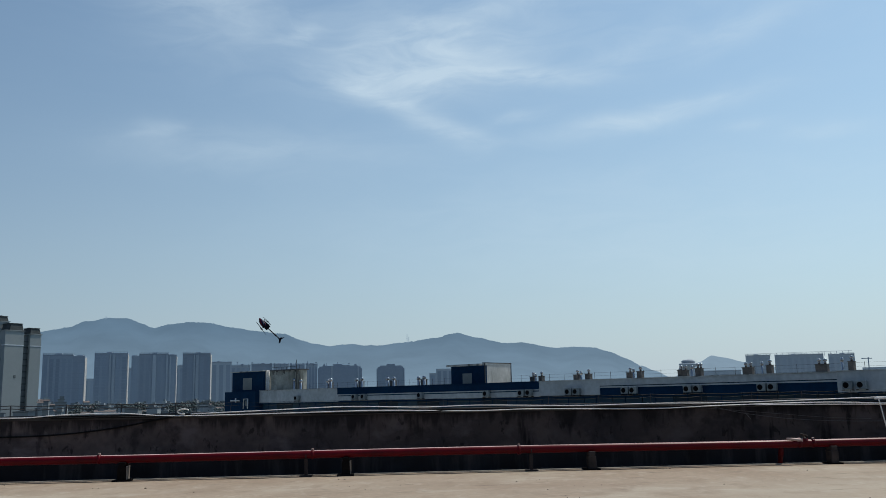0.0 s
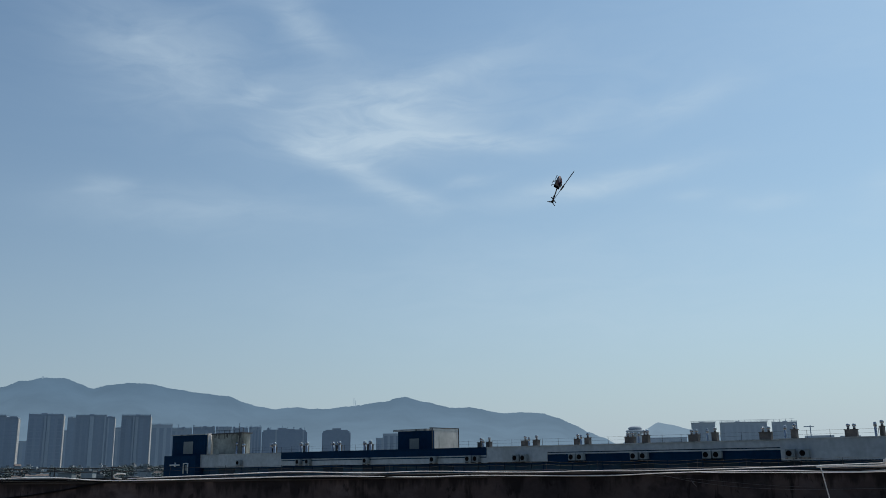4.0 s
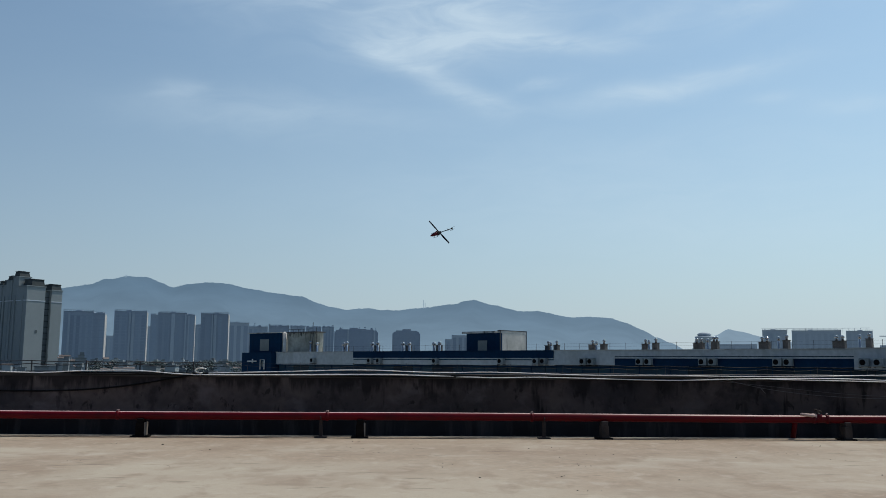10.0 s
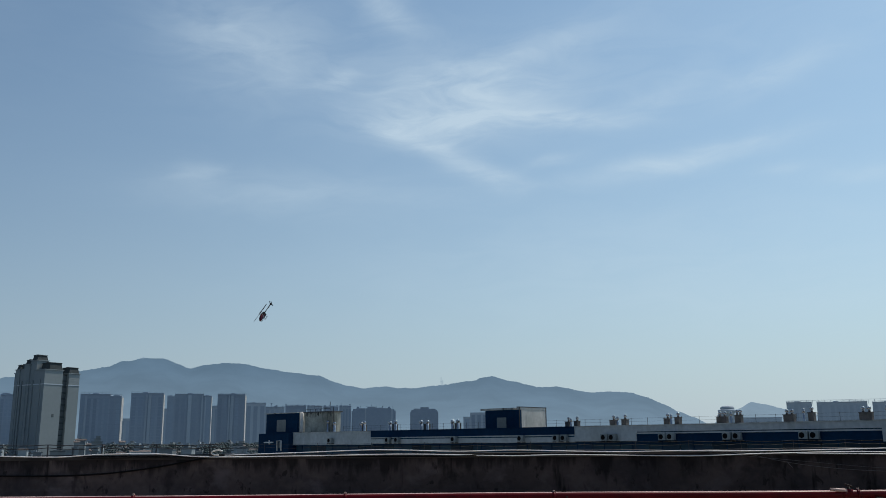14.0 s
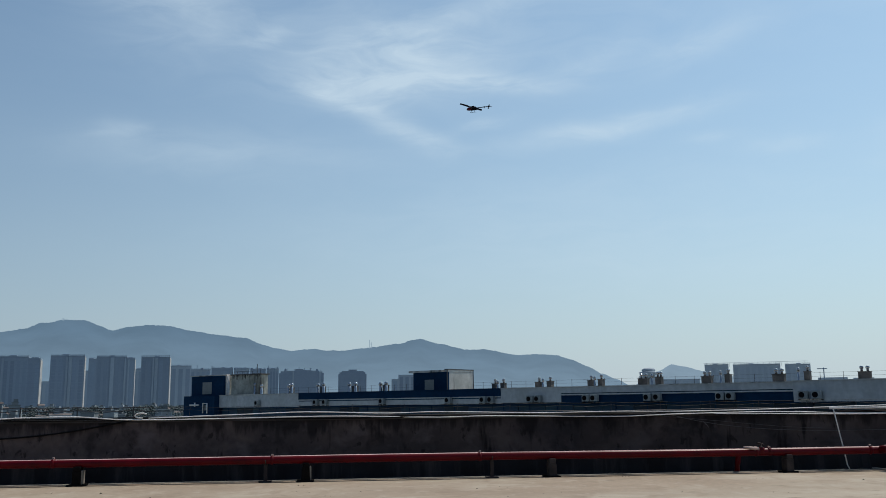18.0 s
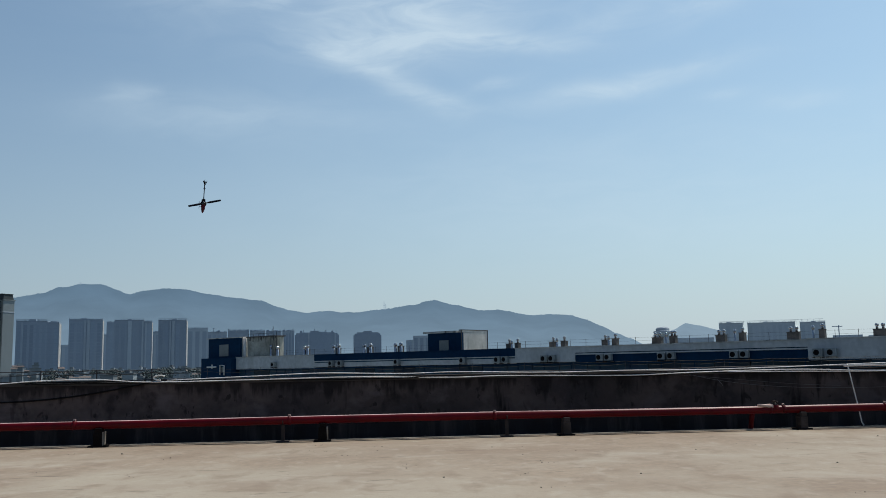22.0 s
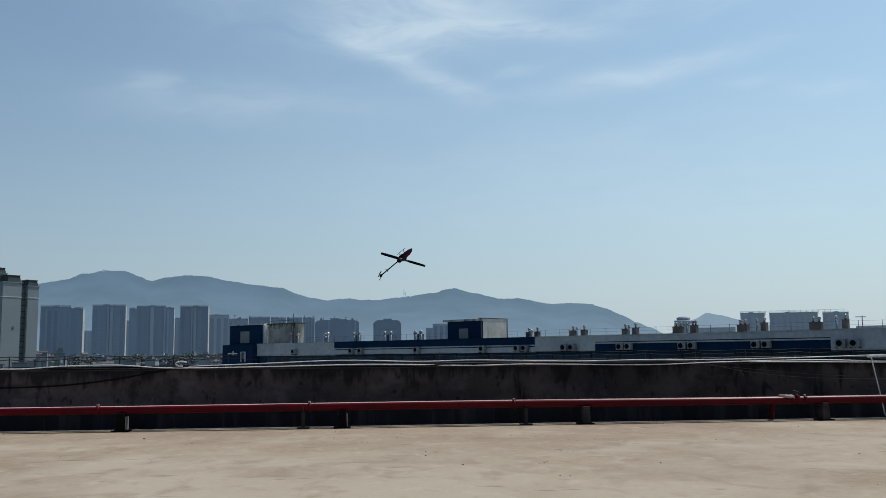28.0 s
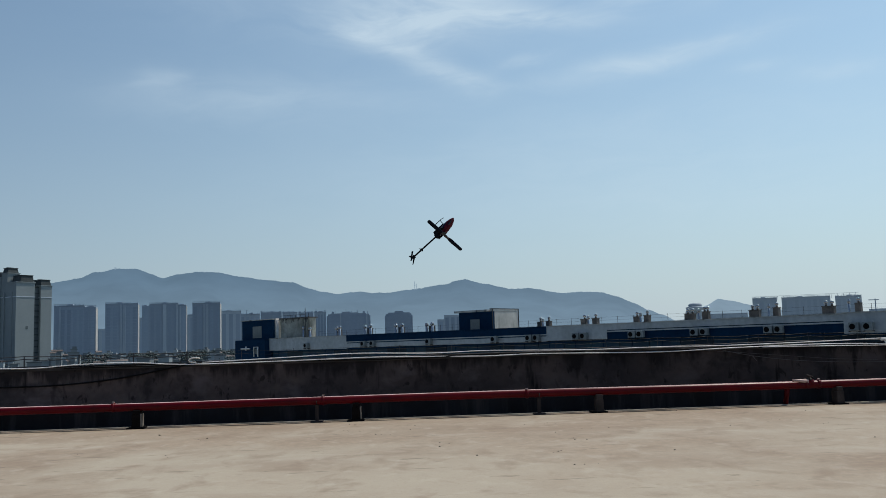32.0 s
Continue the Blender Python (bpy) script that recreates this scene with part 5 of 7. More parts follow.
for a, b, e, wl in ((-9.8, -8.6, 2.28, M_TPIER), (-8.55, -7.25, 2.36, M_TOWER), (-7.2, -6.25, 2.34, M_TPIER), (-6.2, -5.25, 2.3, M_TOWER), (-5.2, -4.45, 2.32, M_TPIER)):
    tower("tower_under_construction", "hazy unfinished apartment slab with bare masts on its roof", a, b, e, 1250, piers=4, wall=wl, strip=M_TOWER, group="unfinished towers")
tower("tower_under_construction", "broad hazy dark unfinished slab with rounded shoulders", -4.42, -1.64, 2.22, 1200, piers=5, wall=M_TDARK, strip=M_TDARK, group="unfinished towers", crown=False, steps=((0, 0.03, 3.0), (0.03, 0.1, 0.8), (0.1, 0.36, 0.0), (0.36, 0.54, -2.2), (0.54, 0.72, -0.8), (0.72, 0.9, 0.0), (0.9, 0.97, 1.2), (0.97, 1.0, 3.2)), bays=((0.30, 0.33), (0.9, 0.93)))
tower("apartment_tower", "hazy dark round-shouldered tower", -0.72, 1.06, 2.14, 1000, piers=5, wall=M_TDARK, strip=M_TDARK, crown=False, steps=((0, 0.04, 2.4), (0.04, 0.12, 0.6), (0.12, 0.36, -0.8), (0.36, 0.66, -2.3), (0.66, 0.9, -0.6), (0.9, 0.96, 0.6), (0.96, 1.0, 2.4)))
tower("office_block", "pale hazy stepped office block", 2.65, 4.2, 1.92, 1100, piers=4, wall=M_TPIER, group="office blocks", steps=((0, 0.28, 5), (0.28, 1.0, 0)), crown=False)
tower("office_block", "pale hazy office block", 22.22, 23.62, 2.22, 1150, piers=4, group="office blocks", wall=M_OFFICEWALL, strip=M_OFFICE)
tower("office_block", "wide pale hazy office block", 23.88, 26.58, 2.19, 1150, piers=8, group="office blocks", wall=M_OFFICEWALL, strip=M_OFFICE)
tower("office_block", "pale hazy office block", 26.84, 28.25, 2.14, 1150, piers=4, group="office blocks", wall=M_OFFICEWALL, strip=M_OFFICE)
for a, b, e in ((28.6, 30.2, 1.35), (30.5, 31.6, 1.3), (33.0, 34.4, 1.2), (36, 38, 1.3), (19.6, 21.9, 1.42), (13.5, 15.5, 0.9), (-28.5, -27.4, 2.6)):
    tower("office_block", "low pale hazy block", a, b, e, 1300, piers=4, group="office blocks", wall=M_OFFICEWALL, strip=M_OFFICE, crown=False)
for k in range(24):
    rng = random.Random(k + 40)
    az = -9.4 + 0.33 * k + rng.uniform(-0.1, 0.1)
    x, y = at(az, 1245)
    m = thing("roof_mast", "thin dark mast or water tank on an unfinished tower roof", "mast", "roof masts", Matrix.Translation((x, y, up(2.33 if az < -4.6 else 2.24, 1250))))
    hh = 1.5 + 3.6 * rng.random() ** 2
    part("pole", tube([(0, 0, -3), (0, 0, hh)], 0.35, 5), M_TSTRIP, m)
    if k % 3 == 0:
        part("frame", box(-1.3, 1.3, -0.3, 0.3, hh - 0.6, hh), M_TSTRIP, m)
    elif k % 3 == 1:
        part("tank", box(-1.5, 1.5, -1, 1, -1.0, 1.4), M_TDARK, m)
# the roofs of the office blocks carry frames
for az in [22.35 + 0.33 * k for k in range(18)]:
    x, y = at(az, 1148)
    m = thing("roof_frame", "thin frame on a far office roof", "frame", "roof frames", Matrix.Translation((x, y, up(2.2, 1150))) @ Euler((0, 0, radians(-az))).to_matrix().to_4x4())
    part("post", box(-0.2, 0.2, 0, 0.4, -2, 3.0), M_OFFICE, m)
    part("beam", box(-3.4, 3.4, 0, 0.3, 2.75, 3.0), M_OFFICE, m)
x, y = at(28.95, 1290)
crane = thing("tower_crane", "far hazy tower crane", "crane", m=Matrix.Translation((x, y, 0)))
part("mast", tube([(0, 0, -20), (0, 0, 45)], 0.7, 5), M_TSTRIP, crane)
part("jib", box(-9, 5, -0.4, 0.4, 43, 44), M_TSTRIP, crane)
# a hall with a curved double roof
x, y = at(18.85, 1200)
hall = thing("pavilion_tower", "hazy round pavilion with a wide curved roof", "pavilion", m=Matrix.Translation((x, y, GROUND)))
hz = up(2.05, 1200) - GROUND
part("body", box(-8, 8, 0, 14, 0, hz - 8), M_OFFICE, hall)
smooth(part("lower_roof", lathe(((9, hz - 8), (12, hz - 5), (11.5, hz - 3.5), (8, hz - 3)), 20), M_OFFICE, hall))
smooth(part("upper_roof", lathe(((8, hz - 3), (9, hz - 1), (6.5, hz + 1.2), (2, hz + 1.8)), 20), M_OFFICE, hall))


def near_flats():
    """The pale apartment house nearest to the roof: a corner of two facades, with bays whose crowns step up."""
    cx, cy = at(-22.62, 470)
    t = thing("apartment_block", "tall grey-green apartment block with stepped dark crowns", "tower", "near apartment towers", Matrix.Translation((cx, cy, GROUND)) @ Euler((0, 0, radians(22.62 + 32))).to_matrix().to_4x4())
    G = -GROUND
    # u from and to along the sunny facade, v from and to into the depth, wall top, crown top
    bays = ((0.0, 9.6, 0.0, 7.6, 37.6, 41.6, 2.4), (13.4, 19.2, 0.6, 8.0, 36.4, 39.9, 0.1), (0.2, 6.4, 7.6, 12.6, 42.4, 45.5, 0.3), (-0.2, 6.2, 12.6, 17.4, 40.6, 43.4, 0.3), (0.3, 6.4, 17.4, 21.2, 38.6, 41.6, 0.3), (-0.1, 6.2, 21.2, 24.8, 38.4, 41.2, 0.3), (0.4, 6.0, 24.8, 26.2, 36.8, 37.6, 0.2))
    for u0, u1, v0, v1, top, crown_top, inset in bays:
        part("body", box(u0, u1, v0, v1, 0, top + G), M_FLAT, t)
        part("cornice", box(u0 - 0.35, u1 + 0.35, v0 - 0.35, v1 + 0.35, top + G, top + G + 0.35), M_FLAT, t)
        bm = box(u0 + inset, u1 - 0.2, v0 + 0.3, v1 - 0.3, top + G + 0.35, crown_top + G - 0.6)
        for v in bm.verts:
            if v.co.z > top + G + 1:
                v.co.x += 0.5 if v.co.x < (u0 + u1) / 2 else -0.5
                v.co.y += 0.4 if v.co.y < (v0 + v1) / 2 else -0.4
        part("crown", bm, M_FLATCROWN, t, "dark sloping roof storey")
        part("roof_rim", box(u0 + inset + 0.3, u1 - 0.5, v0 + 0.4, v1 - 0.4, crown_top + G - 0.6, crown_top + G - 0.25), M_FLATCROWN, t)
        part("water_tank", box(u0 + inset + 0.8, (u0 + u1) / 2 + 1.0, (v0 + v1) / 2 - 0.8, (v0 + v1) / 2 + 0.8, crown_top + G - 0.25, crown_top + G), M_FLATCROWN, t)
        part("string_course", box(u0 - 0.15, u1 + 0.15, v0 - 0.15, v1 + 0.1, G + 30.6, G + 31.0), M_TPALE, t)
    part("light_shaft", box(9.4, 13.6, 2.4, 8.0, 0, G + 35.4), M_FLATDARK, t, "dark recessed light shaft")
    part("body", box(6.0, 15.0, 7.0, 20.0, 0, G + 35.5), M_FLAT, t)
    for k in range(16):
        part("shaft_ledge", box(9.62, 13.38, 2.25, 2.5, G - 8 + 2.9 * k, G - 7.5 + 2.9 * k), M_FLATCROWN, t)
    part("window", box(5.3, 6.4, -0.12, 0.1, G + 15.2, G + 16.7), M_FLATDARK, t)
    for v in (3.2, 9.8, 15.0, 19.2, 23.0):
        part("window_strip", box(-0.34, 0.5, v - 0.55, v + 0.55, 4, G + 33), M_FLAT, t)
    part("drain_pipe", box(12.9, 13.2, 0.5, 0.7, 0, G + 34), M_FLATDARK, t)
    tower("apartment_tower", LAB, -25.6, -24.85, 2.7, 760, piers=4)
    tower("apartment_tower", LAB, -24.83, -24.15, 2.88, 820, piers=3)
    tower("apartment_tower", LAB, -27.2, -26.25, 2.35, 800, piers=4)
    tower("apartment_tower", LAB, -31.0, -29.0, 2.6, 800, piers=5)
    w = thing("white_house", "white plain house with small dark windows", "house", m=Matrix.Translation((*at(-26.25, 300), GROUND)) @ Euler((0, 0, radians(26))).to_matrix().to_4x4())
    part("wall", box(-5, 4, 0, 9, 0, up(1.0, 300) - GROUND), M_CREAM, w)
    part("roof", box(-5.3, 4.3, -0.3, 9.3, up(1.0, 300) - GROUND, up(1.12, 300) - GROUND), M_FLATDARK, w)
    for k in range(3):
        part("window", box(-4 + 2.6 * k, -3.2 + 2.6 * k, -0.08, 0.05, up(0.3, 300) - GROUND, up(0.65, 300) - GROUND), M_FLATDARK, w)


near_flats()


def varied(m, lo, hi):
    """Each loose piece of a joined mesh gets its own lightness."""
    n, l = m.node_tree.nodes, m.node_tree.links
    b = n["Principled BSDF"]
    last = b.inputs["Base Color"].links[0].from_socket
    geo, r, x = n.new("ShaderNodeNewGeometry"), n.new("ShaderNodeMapRange"), n.new("ShaderNodeMix")
    r.inputs["To Min"].default_value, r.inputs["To Max"].default_value = lo, hi
    l.new(geo.outputs["Random Per Island"], r.inputs[0])
    x.data_type, x.blend_type, x.inputs["Factor"].default_value = "RGBA", "MULTIPLY", 1.0
    l.new(last, x.inputs["A"])
    l.new(r.outputs[0], x.inputs["B"])
    l.new(x.outputs["Result"], b.inputs["Base Color"])
    return m


M_LOWFAR = varied(shade("far_house_wall", (0.24, 0.272, 0.29), 0.9, second=(0.2, 0.215, 0.22), scale=0.03, grain=0.4, amount=0.9, bump=0), 0.55, 1.6)
varied(M_TREES, 0.75, 1.2)


def low_town():
    """Low houses between the towers, and tree clumps among them."""
    rng = random.Random(11)
    rest = bmesh.new()
    for k in range(640):
        az = rng.uniform(-34, -7.5) if k < 590 else rng.uniform(-8, 45)
        dist = rng.uniform(420, 700) if k % 3 else rng.uniform(700, 860)
        x, y = at(az, dist)
        w, d = rng.uniform(2.5, 9.0), rng.uniform(2.5, 6)
        near_flat = -20.6 < az < -18.0 and dist < 800
        if near_flat:
            w, d = w * 0.55, d * 0.5
        h = up(rng.uniform(-0.75, 0.0) if k % 6 else rng.uniform(-0.1, 0.22), dist) - GROUND
        if near_flat and k % 3:
            h = up(rng.uniform(-0.4, 0.4), dist) - GROUND
        m = Matrix.Translation((x, y, GROUND)) @ Euler((0, 0, radians(-az + rng.uniform(-25, 25)))).to_matrix().to_4x4()
        if k % 3 == 0 or dist > 600:
            add_box(rest, -w / 2, w / 2, -d / 2, d / 2, 0, h, 0, m)
            add_box(rest, -w / 4, w / 4, -d / 4, d / 4, h, h + 1.4, 0, m)
            continue
        brown = rng.random() < (0.6 if near_flat else 0.3)
        t = thing("low_house", "low hazy house with a reddish roof" if brown else rng.choice(("low hazy grey house among the trees", "low hazy white-walled house")), "house", "low houses in the town", m)
        part("wall", box(-w / 2, w / 2, -d / 2, d / 2, 0, h), M_LOWWHITE if k % 7 == 2 else M_LOW, t)
        rise = rng.uniform(0.3, 0.6) if not brown else rng.uniform(0.5, 0.9)
        bm = box(-w / 2 - 0.3, w / 2 + 0.3, -d / 2 - 0.3, d / 2 + 0.3, h, h + rise)
        if brown:
            for v in bm.verts:
                if v.co.z > h + 0.1:
                    v.co.y *= 0.15
        part("roof", bm, M_BROWNROOF if brown else M_LOWROOF, t)
        if rng.random() < 0.35:
            rx = rng.uniform(-w / 3, w / 3)
            part("roof_room", box(rx - 1.1, rx + 1.1, -1.2, 1.2, h, h + 1.8), M_LOW, t)
    tagged(part("far_houses", rest, M_LOWFAR), "hazy rows of low houses farther off", "houses", kind="stuff")
    base = [Vector(c) for c in ((1, 0, 0), (-0.9, 0.2, 0.1), (0.1, 1, 0), (0, -1, 0.2), (0.1, 0, 0.9), (0, 0.1, -0.8))]
    tris = ((0, 2, 4), (2, 1, 4), (1, 3, 4), (3, 0, 4), (2, 0, 5), (1, 2, 5), (3, 1, 5), (0, 3, 5))
    verts, faces = [], []
    for k in range(850):
        if k % 14 == 0:
            grove = rng.uniform(-34, -6), rng.uniform(420, 780)
        az, dist = rng.gauss(grove[0], 0.3), rng.gauss(grove[1], 25)
        x, y = at(az, dist)
        z = up(rng.uniform(-0.7, 0.12), dist)
        wide = rng.uniform(0.9, 2.4)
        for j in range(45):
            r = rng.uniform(0.25, 0.6)
            off = Vector((x + rng.gauss(0, 0.8 * wide), y + rng.gauss(0, 0.8), z - abs(rng.gauss(0, 0.9 * wide)) + 0.2 * math.sin(j)))
            k0 = len(verts)
            verts += [c * r * rng.uniform(0.7, 1.4) + off for c in base]
            faces += [[a + k0 for a in f] for f in tris]
    me = bpy.data.meshes.new("town_trees")
    me.from_pydata(verts, [], faces)
    me.materials.append(M_TREES)
    tagged(smooth(new("town_trees", me)), "hazy tree crowns between the low houses", "trees", kind="stuff")


low_town()


def ridge(name, label, summits, dist, material, rough, seed, spread):
    """A wooded ridge: a smooth line through its summits and saddles (azimuth, elevation), with treetops along the crest and slopes before it."""
    bm = bmesh.new()
    a0, a1 = summits[0][0], summits[-1][0]
    n = int((a1 - a0) / 0.03)
    cols = []
    for k in range(n + 1):
        az = a0 + (a1 - a0) * k / n
        i = max(j for j in range(len(summits) - 1) if summits[j][0] <= az + 1e-9)
        (p, e0), (q, e1) = summits[i], summits[i + 1]
        u = (az - p) / (q - p)
        el = e0 + (e1 - e0) * (u * u * (3 - 2 * u) * 0.55 + u * 0.45)
        el += rough * (0.5 * noise.noise((az * 1.6, seed, 0)) + 0.3 * noise.noise((az * 5, seed, 2)) + 0.3 * noise.noise((az * 14, seed, 4)) + 0.24 * abs(noise.noise((az * 22, seed, 6))))
        crest = up(el, dist)
        col = []
        for j in range(9):
            v = j / 8
            d = dist - spread * (1 - v) ** 1.2 * (1 + 0.3 * noise.noise((az * 0.3, v * 2, seed)))
            z = GROUND + (crest - GROUND) * (v ** 0.8) * (d / dist if v < 1 else 1)
            z += (crest - GROUND) * 0.06 * noise.noise((az * 0.7, v * 3, seed + 9)) * (1 - v) * v * 4
            x, y = at(az, d)
            col.append(bm.verts.new((x, y, z)))
        cols.append(col)
    for a, b in zip(cols, cols[1:]):
        for j in range(8):
            bm.faces.new((a[j], b[j], b[j + 1], a[j + 1]))
    ob = smooth(part(name, bm, material))
    return tagged(ob, label, "hills", kind="structure")


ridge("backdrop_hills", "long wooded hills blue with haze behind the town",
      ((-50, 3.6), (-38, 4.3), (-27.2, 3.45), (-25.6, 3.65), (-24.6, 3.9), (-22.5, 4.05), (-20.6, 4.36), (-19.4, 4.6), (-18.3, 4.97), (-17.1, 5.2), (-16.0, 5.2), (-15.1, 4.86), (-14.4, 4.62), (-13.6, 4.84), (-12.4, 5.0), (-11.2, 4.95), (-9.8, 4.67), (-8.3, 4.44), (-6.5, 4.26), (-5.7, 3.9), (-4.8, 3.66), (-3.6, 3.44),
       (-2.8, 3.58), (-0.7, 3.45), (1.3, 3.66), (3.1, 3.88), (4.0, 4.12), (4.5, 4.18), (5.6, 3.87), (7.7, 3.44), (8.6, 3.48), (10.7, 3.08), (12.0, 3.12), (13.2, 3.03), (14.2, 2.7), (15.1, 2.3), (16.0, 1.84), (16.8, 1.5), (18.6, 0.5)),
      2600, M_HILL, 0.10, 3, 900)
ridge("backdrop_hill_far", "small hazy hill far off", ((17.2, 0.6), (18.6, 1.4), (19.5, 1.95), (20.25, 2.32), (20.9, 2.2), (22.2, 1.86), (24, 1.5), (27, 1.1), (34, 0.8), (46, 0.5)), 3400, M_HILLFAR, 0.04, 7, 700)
# mast and lookout tower glow with the far hill's haze colour
x, y = at(1.25, 2590)
mast = thing("hilltop_mast", "pale hazy radio mast on the ridge", "mast", m=Matrix.Translation((x, y, up(3.7, 2590))))
part("pole", tube([(0, 0, -8), (0, 0, 20)], 0.9, 5), M_HILLFAR, mast)
part("pole", tube([(5, 0, -8), (5, 0, 13)], 0.9, 5), M_HILLFAR, mast)
part("arm", box(-2.5, 2.5, -0.5, 0.5, 8, 8.7), M_HILLFAR, mast)
x, y = at(-17.2, 2590)
hut = thing("hilltop_tower", "tiny hazy lookout tower on the ridge", "tower", m=Matrix.Translation((x, y, up(5.15, 2590))))
part("shaft", box(-1.2, 1.2, -2, 2, -4, 5), M_HILLFAR, hut)
part("cap", box(-1.9, 1.9, -2, 2, 5, 6), M_HILLFAR, hut)

# ---- the model helicopter: x to its right, y to its nose, z up its rotor shaft; its hub is the origin ----
def canopy_material():
    m = shade("canopy_red_paint", (0.06, 0.004, 0.014), 0.45, second=(0.035, 0.003, 0.012), scale=8, grain=60, amount=0.4, bump=0, spec=0.12)
    n, l = m.node_tree.nodes, m.node_tree.links
    b = n["Principled BSDF"]
    last = b.inputs["Base Color"].links[0].from_socket
    tc = n.new("ShaderNodeTexCoord")
    sep = n.new("ShaderNodeSeparateXYZ")
    l.new(tc.outputs["Object"], sep.inputs[0])
    wv = n.new("ShaderNodeMath")
    wv.operation, wv.inputs[1].default_value = "MULTIPLY_ADD", 0.55
    l.new(sep.outputs[1], wv.inputs[0])
    l.new(sep.outputs[2], wv.inputs[2])
    for lo, hi, col in ((-0.088, -0.086, (0.006, 0.009, 0.035, 1)), (-0.070, -0.069, (0.2, 0.2, 0.22, 1)), (-0.062, -0.061, (0.007, 0.01, 0.04, 1)), (-0.04, -0.039, (0.06, 0.004, 0.014, 1))):
        r = n.new("ShaderNodeMapRange")
        r.inputs["From Min"].default_value, r.inputs["From Max"].default_value = lo * 0.65, hi * 0.65
        l.new(wv.outputs[0], r.inputs[0])
        x = n.new("ShaderNodeMix")
        x.data_type = "RGBA"
        l.new(r.outputs[0], x.inputs["Factor"])
        l.new(last, x.inputs["A"])
        x.inputs["B"].default_value = col
        last = x.outputs["Result"]
    l.new(last, b.inputs["Base Color"])
    return m


M_CANOPY = canopy_material()
M_CARBON = shade("carbon_black", (0.0035, 0.005, 0.009), 0.6, second=(0.006, 0.008, 0.013), scale=30, grain=200, amount=0.5, bump=0, spec=0.06)
M_BLADE = shade("carbon_blade", (0.003, 0.005, 0.012), 0.75, second=(0.006, 0.009, 0.018), scale=8, grain=120, amount=0.6, bump=0, spec=0.03)
M_ALU = shade("machined_aluminium", (0.03, 0.033, 0.04), 0.4, metal=0.6, scale=10, grain=100, bump=0)
M_GLASSBLACK = shade("canopy_window_black", (0.008, 0.008, 0.01), 0.15, scale=10, grain=80, bump=0)

L_BOOM = 0.365
MODEL = 0.65     # the parts are drawn for a rotor 0.58 m across, the model's is 0.38 m


def helicopter():
    h = thing("model_helicopter", "red and blue radio-controlled helicopter with black carbon frame and blades, flying", "model helicopter")
    # teardrop canopy, wide at the shoulders and pointed at the nose
    bm = bmesh.new()
    rings = []
    prof = ((0.157, 0.003, -0.094, 0.003), (0.150, 0.010, -0.092, 0.011), (0.136, 0.018, -0.088, 0.021), (0.112, 0.026, -0.083, 0.032), (0.08, 0.032, -0.078, 0.041), (0.045, 0.034, -0.074, 0.046), (0.01, 0.031, -0.073, 0.044), (-0.025, 0.024, -0.074, 0.036), (-0.05, 0.016, -0.076, 0.026))
    for y, w, zc, hh in prof:
        ring = []
        for k in range(20):
            a = 2 * math.pi * k / 20
            sx, sz = math.cos(a), math.sin(a)
            ring.append(bm.verts.new((w * (abs(sx) ** 0.9) * (1 if sx > 0 else -1), y, zc + hh * sz * (1.0 if sz > 0 else 0.8))))
        rings.append(ring)
    for a, b in zip(rings, rings[1:]):
        for k in range(20):
            bm.faces.new((a[k], b[k], b[(k + 1) % 20], a[(k + 1) % 20]))
    bm.faces.new(rings[0])
    bm.faces.new(list(reversed(rings[-1])))
    bmesh.ops.recalc_face_normals(bm, faces=bm.faces)
    can = smooth(part("canopy", bm, M_CANOPY, h, "glossy red canopy with blue and white swoosh"))
    for s in (-1, 1):
        bm = bmesh.new()
        f = [bm.verts.new((s * x, y, z)) for x, y, z in ((0.016, 0.135, -0.078), (0.0265, 0.09, -0.063), (0.0225, 0.085, -0.048), (0.0125, 0.12, -0.062))]
        bm.faces.new(f)
        r = bmesh.ops.extrude_face_region(bm, geom=bm.faces[:])
        for v in [e for e in r["geom"] if isinstance(e, bmesh.types.BMVert)]:
            v.co.x += s * 0.004
        part("window", bm, M_GLASSBLACK, can, "black side window")
    # frame plates, motor, battery, gear
    for s in (-1, 1):
        part("frame_plate", box(s * 0.019 - 0.0015, s * 0.019 + 0.0015, -0.075, 0.05, -0.115, -0.035, 0.0), M_CARBON, h)
    part("battery", box(-0.017, 0.017, 0.02, 0.12, -0.105, -0.072, 0.004), M_BLACK, h)
    smooth(part("main_gear", lathe(((0.01, -0.062), (0.05, -0.062), (0.05, -0.056), (0.01, -0.056)), 24), M_CARBON, h))
    smooth(part("motor", lathe(((0.0, -0.11), (0.017, -0.11), (0.017, -0.075), (0.0, -0.075)), 16, Matrix.Translation((0, 0.03, 0))), M_ALU, h))
    smooth(part("shaft", tube([(0, 0, -0.1), (0, 0, 0.012)], 0.004, 10), M_ALU, h))
    smooth(part("swashplate", lathe(((0.006, -0.036), (0.022, -0.034), (0.022, -0.027), (0.006, -0.025)), 20), M_ALU, h))
    for a in (30, 150, 270):
        c, s = math.cos(radians(a)), math.sin(radians(a))
        part("servo", box(-0.011, 0.011, -0.008, 0.008, -0.07, -0.05, 0.002, Matrix.Translation((0.028 * c, 0.022 * s, 0))), M_BLACK, h)
        part("link_rod", tube([(0.026 * c, 0.022 * s, -0.05), (0.02 * c, 0.02 * s, -0.03)], 0.0018, 6), M_ALU, h)
    # boom, clamp with the little fins, struts, tail
    smooth(part("tail_boom", tube([(0, -0.05, -0.068), (0, -L_BOOM + 0.0, -0.068)], 0.0075, 12), M_CARBON, h))
